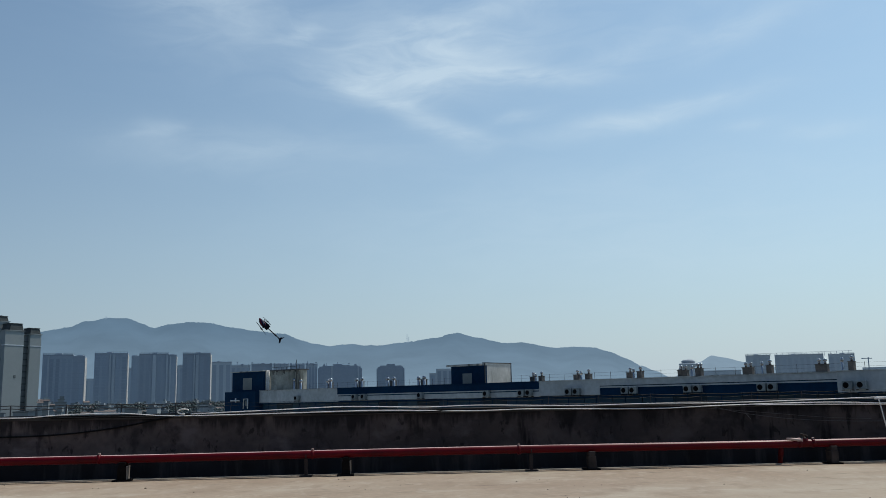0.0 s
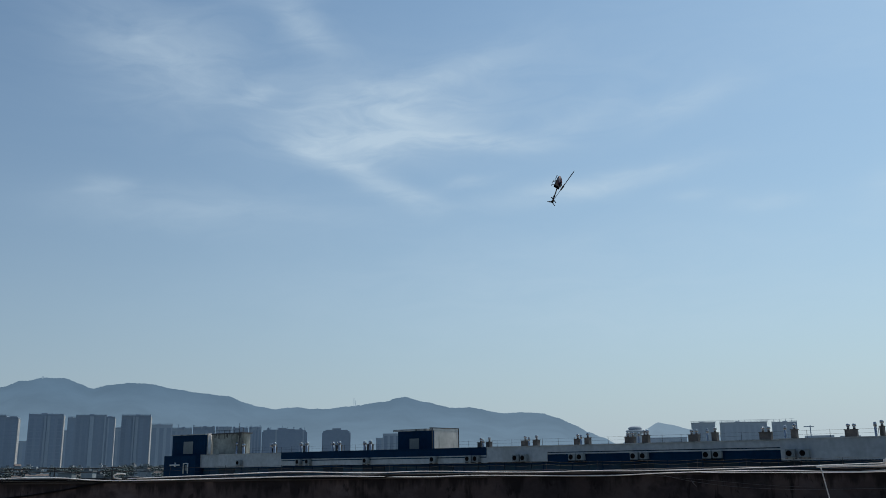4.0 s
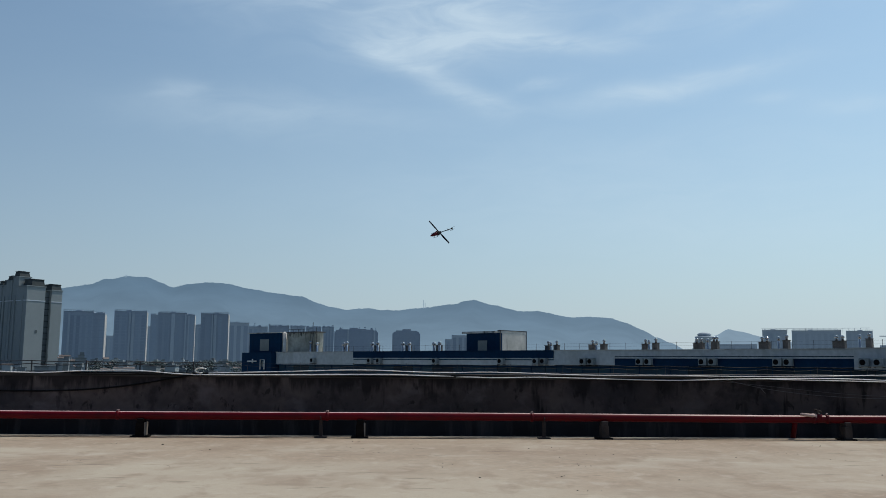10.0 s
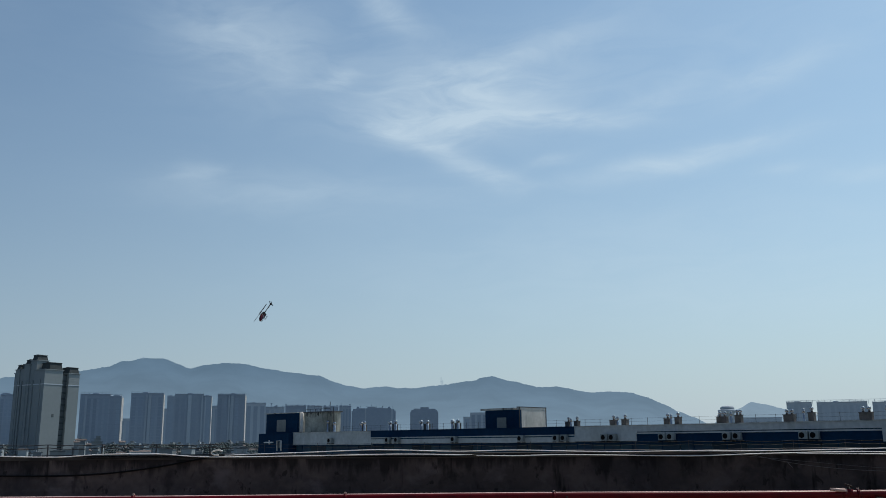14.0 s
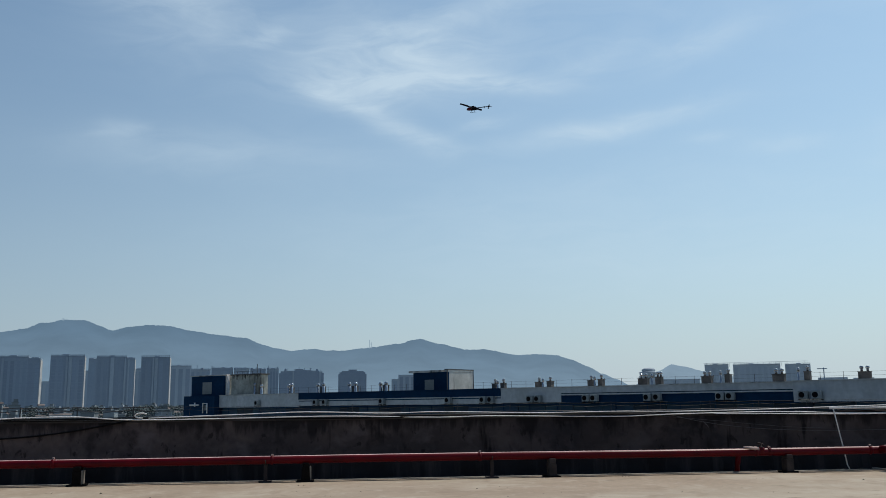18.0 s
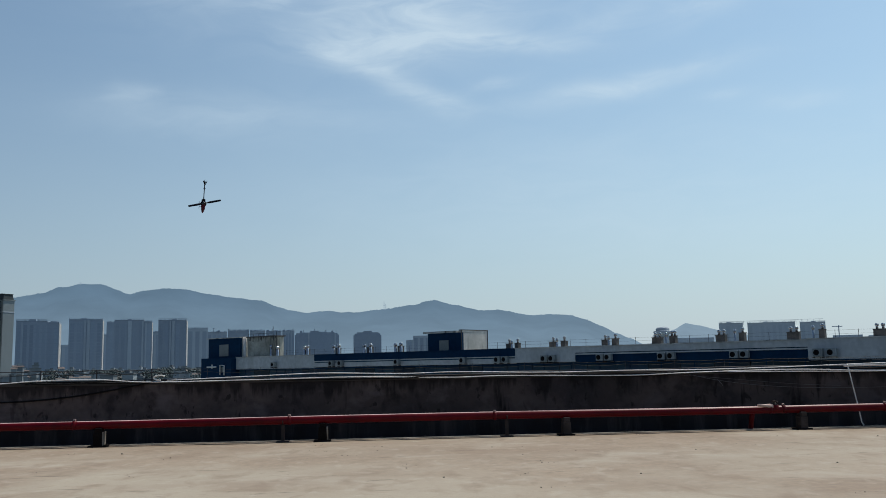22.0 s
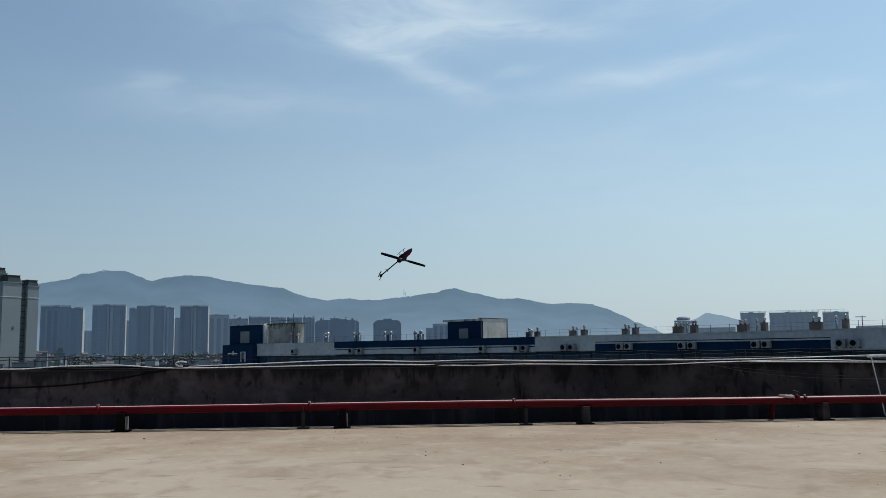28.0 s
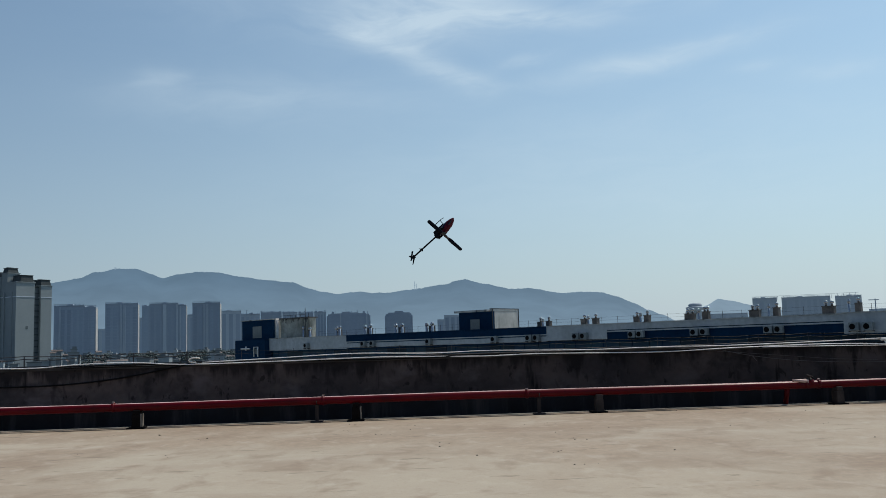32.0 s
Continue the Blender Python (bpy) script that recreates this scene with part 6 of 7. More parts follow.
    part("boom_block", box(-0.016, 0.016, -0.085, -0.045, -0.09, -0.05, 0.003), M_CARBON, h)
    part("boom_clamp", box(-0.011, 0.011, -0.270, -0.254, -0.08, -0.056, 0.002), M_CARBON, h)
    for s in (-1, 1):
        part("clamp_arm", tube([(s * 0.008, -0.262, -0.068), (s * 0.027, -0.268, -0.074)], 0.0028, 6), M_CARBON, h)
    tail = smooth(part("tail_case", box(-0.012, 0.012, -L_BOOM - 0.018, -L_BOOM + 0.016, -0.083, -0.053, 0.004), M_CARBON, h))
    bm = bmesh.new()
    outline = ((-0.352, -0.07), (-0.378, -0.103), (-0.400, -0.131), (-0.408, -0.128), (-0.396, -0.098), (-0.382, -0.066), (-0.402, -0.034), (-0.414, -0.018), (-0.407, -0.013), (-0.390, -0.030), (-0.370, -0.052))
    for s in (-0.0015, 0.0015):
        f = [bm.verts.new((0.014 + s, y, z)) for y, z in outline]
        bm.faces.new(f if s > 0 else list(reversed(f)))
    bm.verts.ensure_lookup_table()
    n = len(outline)
    for k in range(n):
        bm.faces.new((bm.verts[k], bm.verts[(k + 1) % n], bm.verts[n + (k + 1) % n], bm.verts[n + k]))
    bmesh.ops.recalc_face_normals(bm, faces=bm.faces)
    part("tail_fin", bm, M_CARBON, h, "forked black tail fin")
    hub = smooth(part("tail_hub", lathe(((0.0, -0.01), (0.006, -0.01), (0.006, 0.01), (0.0, 0.01)), 10, Matrix.Translation((-0.026, -L_BOOM, -0.068)) @ Euler((0, math.pi / 2, 0)).to_matrix().to_4x4()), M_ALU, h))
    for s in (-1, 1):
        part("tail_blade", box(-0.0275, -0.0245, -0.008, 0.008, 0.008, 0.048, 0.001, Matrix.Translation((0, -L_BOOM, -0.068)) @ Euler((radians(35 + (180 if s > 0 else 0)), 0, 0)).to_matrix().to_4x4()), M_BLADE, hub)
    # landing gear: two runners on two bowed struts
    for s in (-1, 1):
        smooth(part("skid", tube([(s * 0.047, -0.046, -0.140), (s * 0.047, -0.034, -0.142), (s * 0.047, 0.065, -0.142), (s * 0.047, 0.084, -0.138), (s * 0.047, 0.091, -0.131)], 0.003, 8), M_CARBON, h))
    for y in (-0.018, 0.048):
        smooth(part("skid_strut", tube([(-0.047, y, -0.142), (-0.04, y, -0.124), (-0.02, y, -0.112), (0.02, y, -0.112), (0.04, y, -0.124), (0.047, y, -0.142)], 0.0035, 8), M_CARBON, h))
    # the rotor: one keyed part with hub block, grips and two blades
    rotor = new("main_rotor")
    rotor.parent = h
    smooth(part("rotor_hub", lathe(((0.0, -0.006), (0.012, -0.006), (0.013, 0.006), (0.008, 0.014), (0.0, 0.016)), 16), M_ALU, rotor))
    for s in (0, 180):
        m = Euler((0, 0, radians(s))).to_matrix().to_4x4()
        part("blade_grip", box(0.012, 0.058, -0.009, 0.009, -0.006, 0.006, 0.003, m), M_ALU, rotor)
        bm = bmesh.new()
        st = ((0.045, 0.010, -0.010, 0.004), (0.065, 0.016, -0.014, 0.004), (0.10, 0.018, -0.018, 0.004), (0.20, 0.017, -0.017, 0.0035), (0.275, 0.016, -0.016, 0.003), (0.287, 0.012, -0.014, 0.0015), (0.29, 0.004, -0.007, 0.001))
        rows = []
        m = m @ Euler((radians(7), 0, 0)).to_matrix().to_4x4()
        for x, f, r, t in st:
            z = 0.0008 * (x / 0.29) ** 2
            rows.append([bm.verts.new(m @ Vector((x, yy, z + zz))) for yy, zz in ((f, 0), ((f + r) / 2 + 0.004, t), (r, 0), ((f + r) / 2 + 0.004, -t * 0.6))])
        for a, b in zip(rows, rows[1:]):
            for k in range(4):
                bm.faces.new((a[k], a[(k + 1) % 4], b[(k + 1) % 4], b[k]))
        bm.faces.new(rows[0])
        bm.faces.new(rows[-1])
        bmesh.ops.recalc_face_normals(bm, faces=bm.faces)
        smooth(part("rotor_blade", bm, M_BLADE, rotor, "black carbon main rotor blade"))
    for ob in h.children_recursive:
        if ob.data:
            ob.data.transform(Matrix.Scale(MODEL, 4))
    return h, rotor


HELI, ROTOR = helicopter()

# seconds, place, turn in degrees
FLIGHT = [
    (0, -1.24, 8.85, 2.22, 139, -20, -103), (0.1, -1.15, 8.57, 2.34, 117, 6, -82), (0.2, -0.96, 8.50, 2.49, 115, 0, -70),
    (0.3, -0.53, 8.43, 2.71, 88, -25, -46), (0.4, 0.01, 8.33, 2.92, 73, 0, -6), (0.5, 0.57, 8.27, 3.09, 102, 9, 6),
    (0.53, 0.73, 8.25, 3.12, 107, 9, 35), (0.57, 0.90, 8.23, 3.14, 110, 6, 64), (0.6, 1.07, 8.21, 3.17, 112, 3, 93),
    (0.7, 1.38, 8.14, 3.26, 116, -8, 71), (0.8, 1.53, 8.09, 3.37, 111, -24, 104), (0.9, 1.51, 8.07, 3.42, 113, -6, 99),
    (1, 1.44, 8.42, 3.53, 119, 16, 98), (1.1, 1.14, 8.10, 3.51, 116, 6, 126), (1.2, 0.88, 8.13, 3.51, 113, 20, 123),
    (1.3, 0.58, 8.16, 3.50, 123, -10, -176), (1.4, 0.30, 8.17, 3.48, 128, 27, 162), (1.5, 0.05, 8.17, 3.50, 134, 9, -166),
    (1.6, -0.13, 8.14, 3.57, 121, -5, -127), (1.7, -0.20, 8.11, 3.70, 125, 5, -108), (1.8, -0.11, 8.06, 3.86, 128, 13, -85),
    (1.9, 0.12, 8.00, 4.04, 125, 4, -70), (2, 0.45, 7.96, 4.20, 127, 3, -37), (2.1, 0.84, 7.87, 4.30, 79, 0, 19),
    (2.2, 1.20, 7.80, 4.34, 113, 2, 19), (2.3, 1.49, 7.71, 4.31, 122, 4, 38), (2.4, 1.63, 7.66, 4.25, 124, -14, 69),
    (2.5, 1.64, 7.62, 4.21, 118, -20, 90), (2.6, 1.54, 7.61, 4.17, 115, -6, 113), (2.7, 1.37, 7.61, 4.13, 110, 12, 121),
    (2.8, 1.16, 7.61, 4.10, 116, -1, 175), (2.9, 0.95, 7.46, 4.00, 127, 11, -167), (3, 0.79, 7.46, 4.00, 139, 15, -144),
    (3.1, 0.67, 7.09, 3.98, 143, 19, -95), (3.2, 0.72, 6.85, 4.05, 140, 5, -83), (3.3, 0.90, 6.55, 4.13, 129, -15, -54),
    (3.4, 1.16, 6.23, 4.21, 115, -19, -19), (3.5, 1.45, 6.15, 4.25, 99, -26, 13), (3.6, 1.74, 6.08, 4.22, 100, -21, 53),
    (3.7, 1.96, 6.26, 4.18, 79, -25, 134), (3.8, 2.06, 6.49, 4.06, 109, -14, 92), (3.9, 2.02, 6.77, 3.94, 111, -5, 106),
    (4, 1.92, 7.10, 3.80, 120, 23, 108), (4.1, 1.72, 7.61, 3.77, 123, 19, 153), (4.2, 1.52, 8.03, 3.65, 125, 10, -171),
    (4.3, 1.22, 8.00, 3.51, 134, 6, -133), (4.4, 1.00, 7.94, 3.44, 142, 2, -113), (4.5, 0.81, 7.85, 3.44, 156, 5, -92),
    (4.75, 0.48, 8.03, 3.82, 155, 5, -102), (5, 0.19, 8.19, 4.17, 154, 5, -113), (5.25, -0.01, 8.31, 4.44, 153, 5, -123),
    (5.5, -0.10, 8.39, 4.63, 151, 5, -134), (5.75, -0.08, 8.42, 4.72, 150, 5, -144), (6, 0.05, 8.41, 4.71, 149, 4, -155),
    (6.25, 0.27, 8.36, 4.63, 148, 3, -165), (6.5, 0.53, 8.29, 4.52, 147, 2, -176), (6.53, 0.53, 8.29, 4.52, 149, 20, -135),
    (6.57, 0.52, 8.29, 4.52, 163, 31, -88), (6.6, 0.51, 8.29, 4.52, -176, 29, -37), (6.7, 0.52, 8.28, 4.55, 163, 11, -90),
    (6.8, 0.58, 8.26, 4.59, 152, 3, -84), (6.9, 0.69, 8.24, 4.62, 162, 10, -40), (7, 0.80, 8.31, 4.65, 167, 18, -24),
    (7.1, 0.98, 8.20, 4.67, 152, 17, -15), (7.2, 1.17, 8.15, 4.72, 136, -17, 5), (7.3, 1.33, 8.11, 4.76, 110, -8, 2),
    (7.4, 1.42, 8.10, 4.74, 98, -25, 25), (7.5, 1.46, 8.14, 4.63, 74, -16, 25), (7.6, 1.51, 8.35, 4.40, 52, -19, 3),
    (7.7, 1.55, 8.57, 4.16, 45, -22, 1), (7.8, 1.59, 8.74, 3.98, 44, 27, 65), (7.9, 1.64, 8.90, 3.88, 19, 5, 31),
    (8, 1.63, 8.75, 3.82, 3, -3, 23), (8.2, 1.68, 9.25, 4.09, -47, 14, 18), (8.4, 1.49, 9.61, 4.17, -74, 18, -4),
    (8.5, 1.28, 9.85, 4.03, -51, -2, 11), (8.53, 1.20, 9.94, 3.94, -80, 5, 15), (8.57, 1.12, 10.03, 3.85, -110, 13, 14),
    (8.6, 1.05, 10.11, 3.77, -141, 20, 10), (8.8, 0.64, 10.60, 3.21, 170, -10, -3), (8.9, 0.51, 10.79, 3.11, 161, 5, -4),
    (9, 0.41, 11.06, 3.09, 154, 3, 1), (9.1, 0.30, 11.32, 3.08, 121, 0, 3), (9.2, 0.16, 11.60, 3.01, 96, 6, -18),
    (9.4, -0.10, 12.17, 2.60, 94, 5, -17), (9.5, -0.16, 12.23, 2.30, 43, 9, 15), (9.6, -0.18, 12.27, 2.17, 43, -30, -21),
    (9.7, -0.05, 12.30, 2.18, 0, -1, 30), (9.8, 0.02, 12.31, 2.47, 5, 4, 41), (9.9, 0.23, 11.72, 2.81, -24, -40, 44),
    (9.93, 0.29, 11.52, 2.93, -25, -52, 79), (9.97, 0.36, 11.32, 3.04, -40, -61, 125), (10, 0.42, 10.85, 3.13, -56, -65, 177),
    (10.1, 0.77, 11.07, 3.53, -84, -76, 133), (10.13, 0.90, 11.06, 3.61, -177, -64, -125), (10.17, 1.04, 11.04, 3.70, 173, -35, -106),
    (10.2, 1.17, 11.02, 3.78, 174, -6, -94), (10.3, 1.67, 10.98, 3.82, 175, -5, -70), (10.4, 2.11, 10.96, 3.74, 167, -3, -49),
    (10.5, 2.53, 10.93, 3.61, 161, 10, -36), (10.6, 2.96, 10.88, 3.53, 161, 20, 9), (10.7, 3.41, 10.79, 3.50, 173, 8, 70),
    (10.8, 3.86, 10.67, 3.50, -169, 7, 73), (10.9, 4.30, 10.56, 3.42, -175, 1, 136), (11, 4.76, 10.43, 3.25, -174, 4, 174),
    (11.1, 5.19, 10.28, 3.15, 177, -10, -132), (11.2, 5.60, 10.11, 3.06, 147, -8, -97), (11.3, 6.06, 9.90, 2.98, 163, -21, -75),
    (11.4, 6.22, 9.41, 2.93, 158, -26, -76), (11.5, 6.34, 8.93, 2.95, 150, -22, -66), (11.6, 6.40, 8.48, 2.98, 151, -32, -55),
    (11.7, 6.30, 7.88, 3.00, 145, 9, -75), (11.8, 6.18, 7.32, 2.92, 145, 24, -81), (11.95, 7.05, 6.62, 2.97, 155, 19, -47),
    (12.1, 7.20, 6.01, 2.93, 160, 10, -15), (12.25, 6.37, 5.51, 2.78, 159, 0, 15), (12.4, 4.84, 5.09, 2.55, 153, -8, 46),
    (12.5, 4.33, 5.14, 2.88, 140, 23, 23), (12.6, 3.61, 5.18, 3.29, 68, 11, -34), (12.67, 3.15, 5.28, 3.57, 94, -24, -45),
    (12.73, 2.68, 5.38, 3.85, 139, -46, -80), (12.8, 2.22, 5.48, 4.12, -165, -36, -126), (12.9, 1.62, 5.56, 4.28, -168, -4, 168),
    (13, 1.11, 5.56, 4.28, -154, 28, 140), (13.03, 1.02, 5.95, 4.44, 176, 17, 109), (13.07, 0.93, 6.29, 4.58, 178, 14, 80),
    (13.1, 0.84, 6.62, 4.71, -179, 13, 52), (13.2, 0.55, 7.66, 5.04, 140, 9, 31), (13.3, 0.14, 8.20, 5.08, 139, -15, -25),
    (13.4, -0.18, 8.74, 5.08, 161, -34, -71), (13.5, -0.49, 9.31, 4.95, -162, -39, -142), (13.6, -0.79, 9.63, 4.67, -164, -25, -154),
    (13.7, -1.05, 9.95, 4.31, -165, -29, -146), (13.8, -1.33, 10.24, 3.91, -141, -28, -146), (13.83, -1.44, 10.34, 3.77, -103, -29, 180),
    (13.87, -1.53, 10.43, 3.64, -72, -12, 153), (13.9, -1.63, 10.52, 3.51, -50, 14, 137), (14, -2.01, 11.05, 3.11, -47, 15, 140),
    (14.1, -2.31, 11.01, 2.62, -56, 25, 146), (14.17, -2.68, 11.12, 2.41, -50, 9, 172), (14.23, -3.05, 11.21, 2.21, -51, -8, -164),
    (14.3, -3.42, 11.32, 2.01, -59, -24, -137), (14.33, -3.53, 11.37, 2.02, -76, -2, -122), (14.37, -3.64, 11.43, 2.03, -88, 23, -112),
    (14.4, -3.76, 11.48, 2.05, -98, 50, -106), (14.5, -4.15, 11.61, 2.23, -38, 11, -77), (14.75, -3.16, 11.31, 2.81, -56, 3, -79),
    (15, -2.21, 11.06, 3.31, -74, -6, -78), (15.25, -1.33, 10.93, 3.65, -92, -14, -75), (15.5, -0.54, 10.92, 3.79, -112, -21, -69),
    (15.75, 0.15, 11.07, 3.72, -133, -26, -61), (16, 0.74, 11.35, 3.44, -155, -27, -51), (16.25, 1.27, 11.74, 3.01, -176, -25, -42),
    (16.5, 1.76, 12.18, 2.49, 163, -20, -34), (16.6, 1.89, 11.63, 2.55, 168, -27, -47), (16.7, 2.05, 11.05, 2.76, 176, -20, -38),
    (16.73, 2.09, 10.85, 2.88, -175, -26, -83), (16.77, 2.14, 10.65, 3.00, -163, -24, -128), (16.8, 2.18, 10.45, 3.12, -156, -15, -172),
    (16.83, 2.19, 10.22, 3.29, -123, -9, 175), (16.87, 2.20, 10.01, 3.48, -93, 2, 167), (16.9, 2.22, 9.80, 3.65, -63, 16, 166),
    (16.93, 2.21, 9.64, 3.81, -84, 38, 169), (16.97, 2.21, 9.49, 3.96, -113, 59, 160), (17, 2.20, 9.33, 4.12, -176, 69, 115),
    (17.03, 2.13, 9.15, 4.26, 151, 75, 40), (17.07, 2.11, 9.15, 4.43, 117, 55, 22), (17.1, 2.10, 9.14, 4.61, 101, 34, 25),
    (17.2, 2.01, 9.17, 4.99, 133, -1, -19), (17.3, 1.90, 9.22, 5.28, 164, -16, -59), (17.33, 1.87, 9.24, 5.35, 171, -17, -88),
    (17.37, 1.85, 9.26, 5.41, 177, -14, -117), (17.4, 1.81, 9.29, 5.48, -179, -9, -146), (17.5, 1.71, 9.39, 5.62, -140, 15, -169),
    (17.6, 1.63, 9.50, 5.69, -179, 10, 140), (17.63, 1.62, 9.55, 5.67, 180, 15, 109), (17.67, 1.61, 9.60, 5.65, 176, 18, 77),
    (17.7, 1.59, 9.65, 5.64, 171, 19, 45), (17.8, 1.55, 9.80, 5.56, 128, 7, 6), (17.9, 1.49, 10.02, 5.34, 68, -32, -18),
    (17.93, 1.48, 10.09, 5.25, 67, -56, 2), (17.97, 1.47, 10.17, 5.15, 29, -76, 56), (18, 1.49, 10.61, 5.19, 29, -79, 21),
    (18.03, 1.42, 10.32, 4.95, -82, -68, 154), (18.07, 1.39, 10.40, 4.83, -121, -68, 164), (18.1, 1.37, 10.48, 4.72, -157, -65, 172),
    (18.2, 1.26, 10.72, 4.33, -107, -39, 128), (18.3, 1.12, 10.95, 3.91, -116, -51, 121), (18.4, 0.98, 11.17, 3.40, -96, -65, 98),
    (18.5, 0.77, 11.25, 2.75, -69, -51, 78), (18.6, 0.57, 11.28, 2.10, -52, -40, 62), (18.7, 0.25, 11.27, 1.68, -57, -44, 61),
    (18.8, 0.01, 11.25, 1.32, -44, -48, 47), (18.83, -0.05, 11.25, 1.38, -88, -62, 86), (18.87, -0.12, 11.26, 1.44, -139, -54, 132),
    (18.9, -0.18, 11.27, 1.51, -164, -33, 153), (18.93, -0.16, 11.28, 1.60, -141, 5, 153), (18.97, -0.14, 11.28, 1.69, -111, 39, 172),
    (19, -0.18, 11.41, 1.81, -28, 45, -146), (19.03, -0.12, 11.37, 1.97, -74, 49, -175), (19.07, -0.05, 11.34, 2.13, -115, 39, 162),
    (19.1, 0.01, 11.30, 2.29, -145, 21, 153), (19.2, 0.29, 11.27, 2.78, -142, -22, -152), (19.3, 0.56, 11.24, 3.17, 176, -67, -83),
    (19.4, 0.86, 11.15, 3.43, 107, -21, -8), (19.5, 1.18, 11.10, 3.50, 132, 16, 25), (19.6, 1.49, 11.03, 3.53, 174, 25, 68),
    (19.63, 1.60, 11.01, 3.53, -169, 5, 86), (19.67, 1.70, 10.99, 3.52, -158, -19, 98), (19.7, 1.79, 10.97, 3.51, -151, -44, 107),
    (19.8, 2.07, 10.90, 3.51, -158, -24, 173), (19.9, 2.33, 10.86, 3.36, -167, -35, -111), (20, 2.68, 11.19, 3.12, 170, -34, -86),
    (20.1, 2.83, 10.78, 2.77, 152, -10, -90), (20.2, 3.11, 10.72, 2.38, 141, -35, -47), (20.3, 3.32, 10.67, 1.99, 140, -20, -40),
    (20.4, 3.46, 10.58, 1.65, 151, -17, -36), (20.5, 3.50, 10.52, 1.40, 150, -13, -32), (20.6, 3.44, 10.50, 1.42, 144, 3, -16),
    (20.7, 3.25, 10.52, 1.71, 150, 19, 4), (20.8, 2.93, 10.56, 2.20, 130, 25, 31), (20.9, 2.54, 10.57, 2.86, 138, -7, -25),
    (21, 1.99, 10.03, 3.38, 166, -36, -86), (21.1, 1.62, 10.25, 3.85, -149, -44, -126), (21.2, 1.16, 9.99, 3.98, -135, -6, 172),
    (21.3, 0.72, 9.69, 4.15, -154, 36, 124), (21.4, 0.29, 9.72, 4.31, 157, 27, 63), (21.5, -0.07, 9.72, 4.50, 111, 10, 22),
    (21.6, -0.43, 9.75, 4.52, 148, -13, -21), (21.7, -0.81, 9.80, 4.43, -172, -22, -51), (21.73, -0.94, 9.83, 4.34, -163, -24, -81),
    (21.77, -1.07, 9.85, 4.26, -155, -22, -112), (21.8, -1.19, 9.88, 4.17, -149, -16, -141), (21.9, -1.51, 9.97, 3.83, -137, -9, -159),
    (22, -1.74, 9.79, 3.31, -92, -2, -151), (22.1, -2.01, 10.01, 2.77, -97, 9, -170), (22.2, -2.16, 9.92, 2.14, -128, -18, 131),
    (22.3, -2.26, 9.80, 1.60, -156, 18, 173), (22.4, -2.02, 9.74, 1.21, -153, 31, 155), (22.5, -1.71, 9.48, 1.23, -156, 20, 169),
    (22.6, -1.35, 9.23, 1.62, -154, 4, -177), (22.7, -0.98, 8.94, 2.16, -138, -5, -168), (22.8, -0.64, 8.61, 2.69, -105, -58, -163),
    (22.9, -0.33, 8.26, 3.07, 132, -74, -38), (23, 0.03, 7.57, 3.17, 122, -30, 1), (23.1, 0.40, 7.82, 3.31, 128, 22, 29),
    (23.2, 0.77, 7.71, 3.24, 163, 23, 74), (23.3, 1.14, 7.60, 3.08, -149, 30, 128), (23.4, 1.47, 7.51, 2.83, -129, -12, 172),
    (23.5, 1.76, 7.40, 2.49, -150, -10, -113), (23.6, 2.02, 7.24, 2.14, 179, -47, -104), (23.7, 2.19, 7.07, 1.81, 174, -10, -61),
    (23.73, 2.20, 7.03, 1.70, 177, -11, -100), (23.77, 2.21, 6.98, 1.59, 180, -10, -138), (23.8, 2.22, 6.94, 1.48, -179, -8, -176),
    (23.9, 2.24, 6.79, 1.42, -167, 1, 156), (23.93, 2.25, 6.71, 1.50, -169, 10, 119), (23.97, 2.25, 6.64, 1.58, -177, 15, 80),
    (24, 2.24, 6.58, 1.64, 172, -25, 26), (24.1, 2.09, 6.36, 2.05, 166, 13, 67), (24.2, 1.92, 6.13, 2.51, 170, 9, 69),
    (24.3, 1.74, 5.97, 3.08, 166, 28, 64), (24.4, 1.65, 5.82, 3.40, 161, 45, 56), (24.5, 1.42, 5.34, 3.55, 142, 66, 44),
    (24.6, 1.44, 5.54, 3.81, 135, 33, 29), (24.7, 1.42, 5.48, 4.00, 115, 10, -5), (24.8, 1.21, 5.54, 4.02, 149, -25, -66),
    (24.83, 1.13, 5.58, 3.97, 139, -45, -82), (24.87, 1.05, 5.63, 3.93, 138, -68, -104), (24.9, 0.96, 5.67, 3.89, -141, -83, 154),
    (24.93, 0.91, 5.71, 3.83, -127, -54, 150), (24.97, 0.86, 5.75, 3.76, -120, -26, 154), (25, 0.83, 5.98, 3.78, -103, 3, 169),
    (25.1, 0.72, 6.31, 3.61, -173, 32, 134), (25.2, 0.72, 6.84, 3.46, 140, 41, 46), (25.3, 0.66, 7.34, 3.29, 124, 17, 10),
    (25.4, 0.64, 7.85, 3.01, 65, 21, 21), (25.5, 0.66, 8.34, 2.69, 57, 1, -12), (25.75, 0.18, 8.46, 2.81, 63, 6, -6),
    (26, -0.24, 8.55, 2.90, 69, 11, 0), (26.25, -0.55, 8.61, 2.95, 76, 15, 7), (26.5, -0.73, 8.63, 2.95, 84, 17, 15),
    (26.75, -0.76, 8.59, 2.88, 91, 19, 23), (27, -0.65, 8.52, 2.77, 100, 20, 31), (27.25, -0.44, 8.40, 2.61, 108, 20, 40),
    (27.5, -0.17, 8.27, 2.42, 116, 18, 48), (27.6, -0.09, 8.03, 2.39, 109, 35, 24), (27.7, -0.01, 7.81, 2.27, 126, 20, 79),
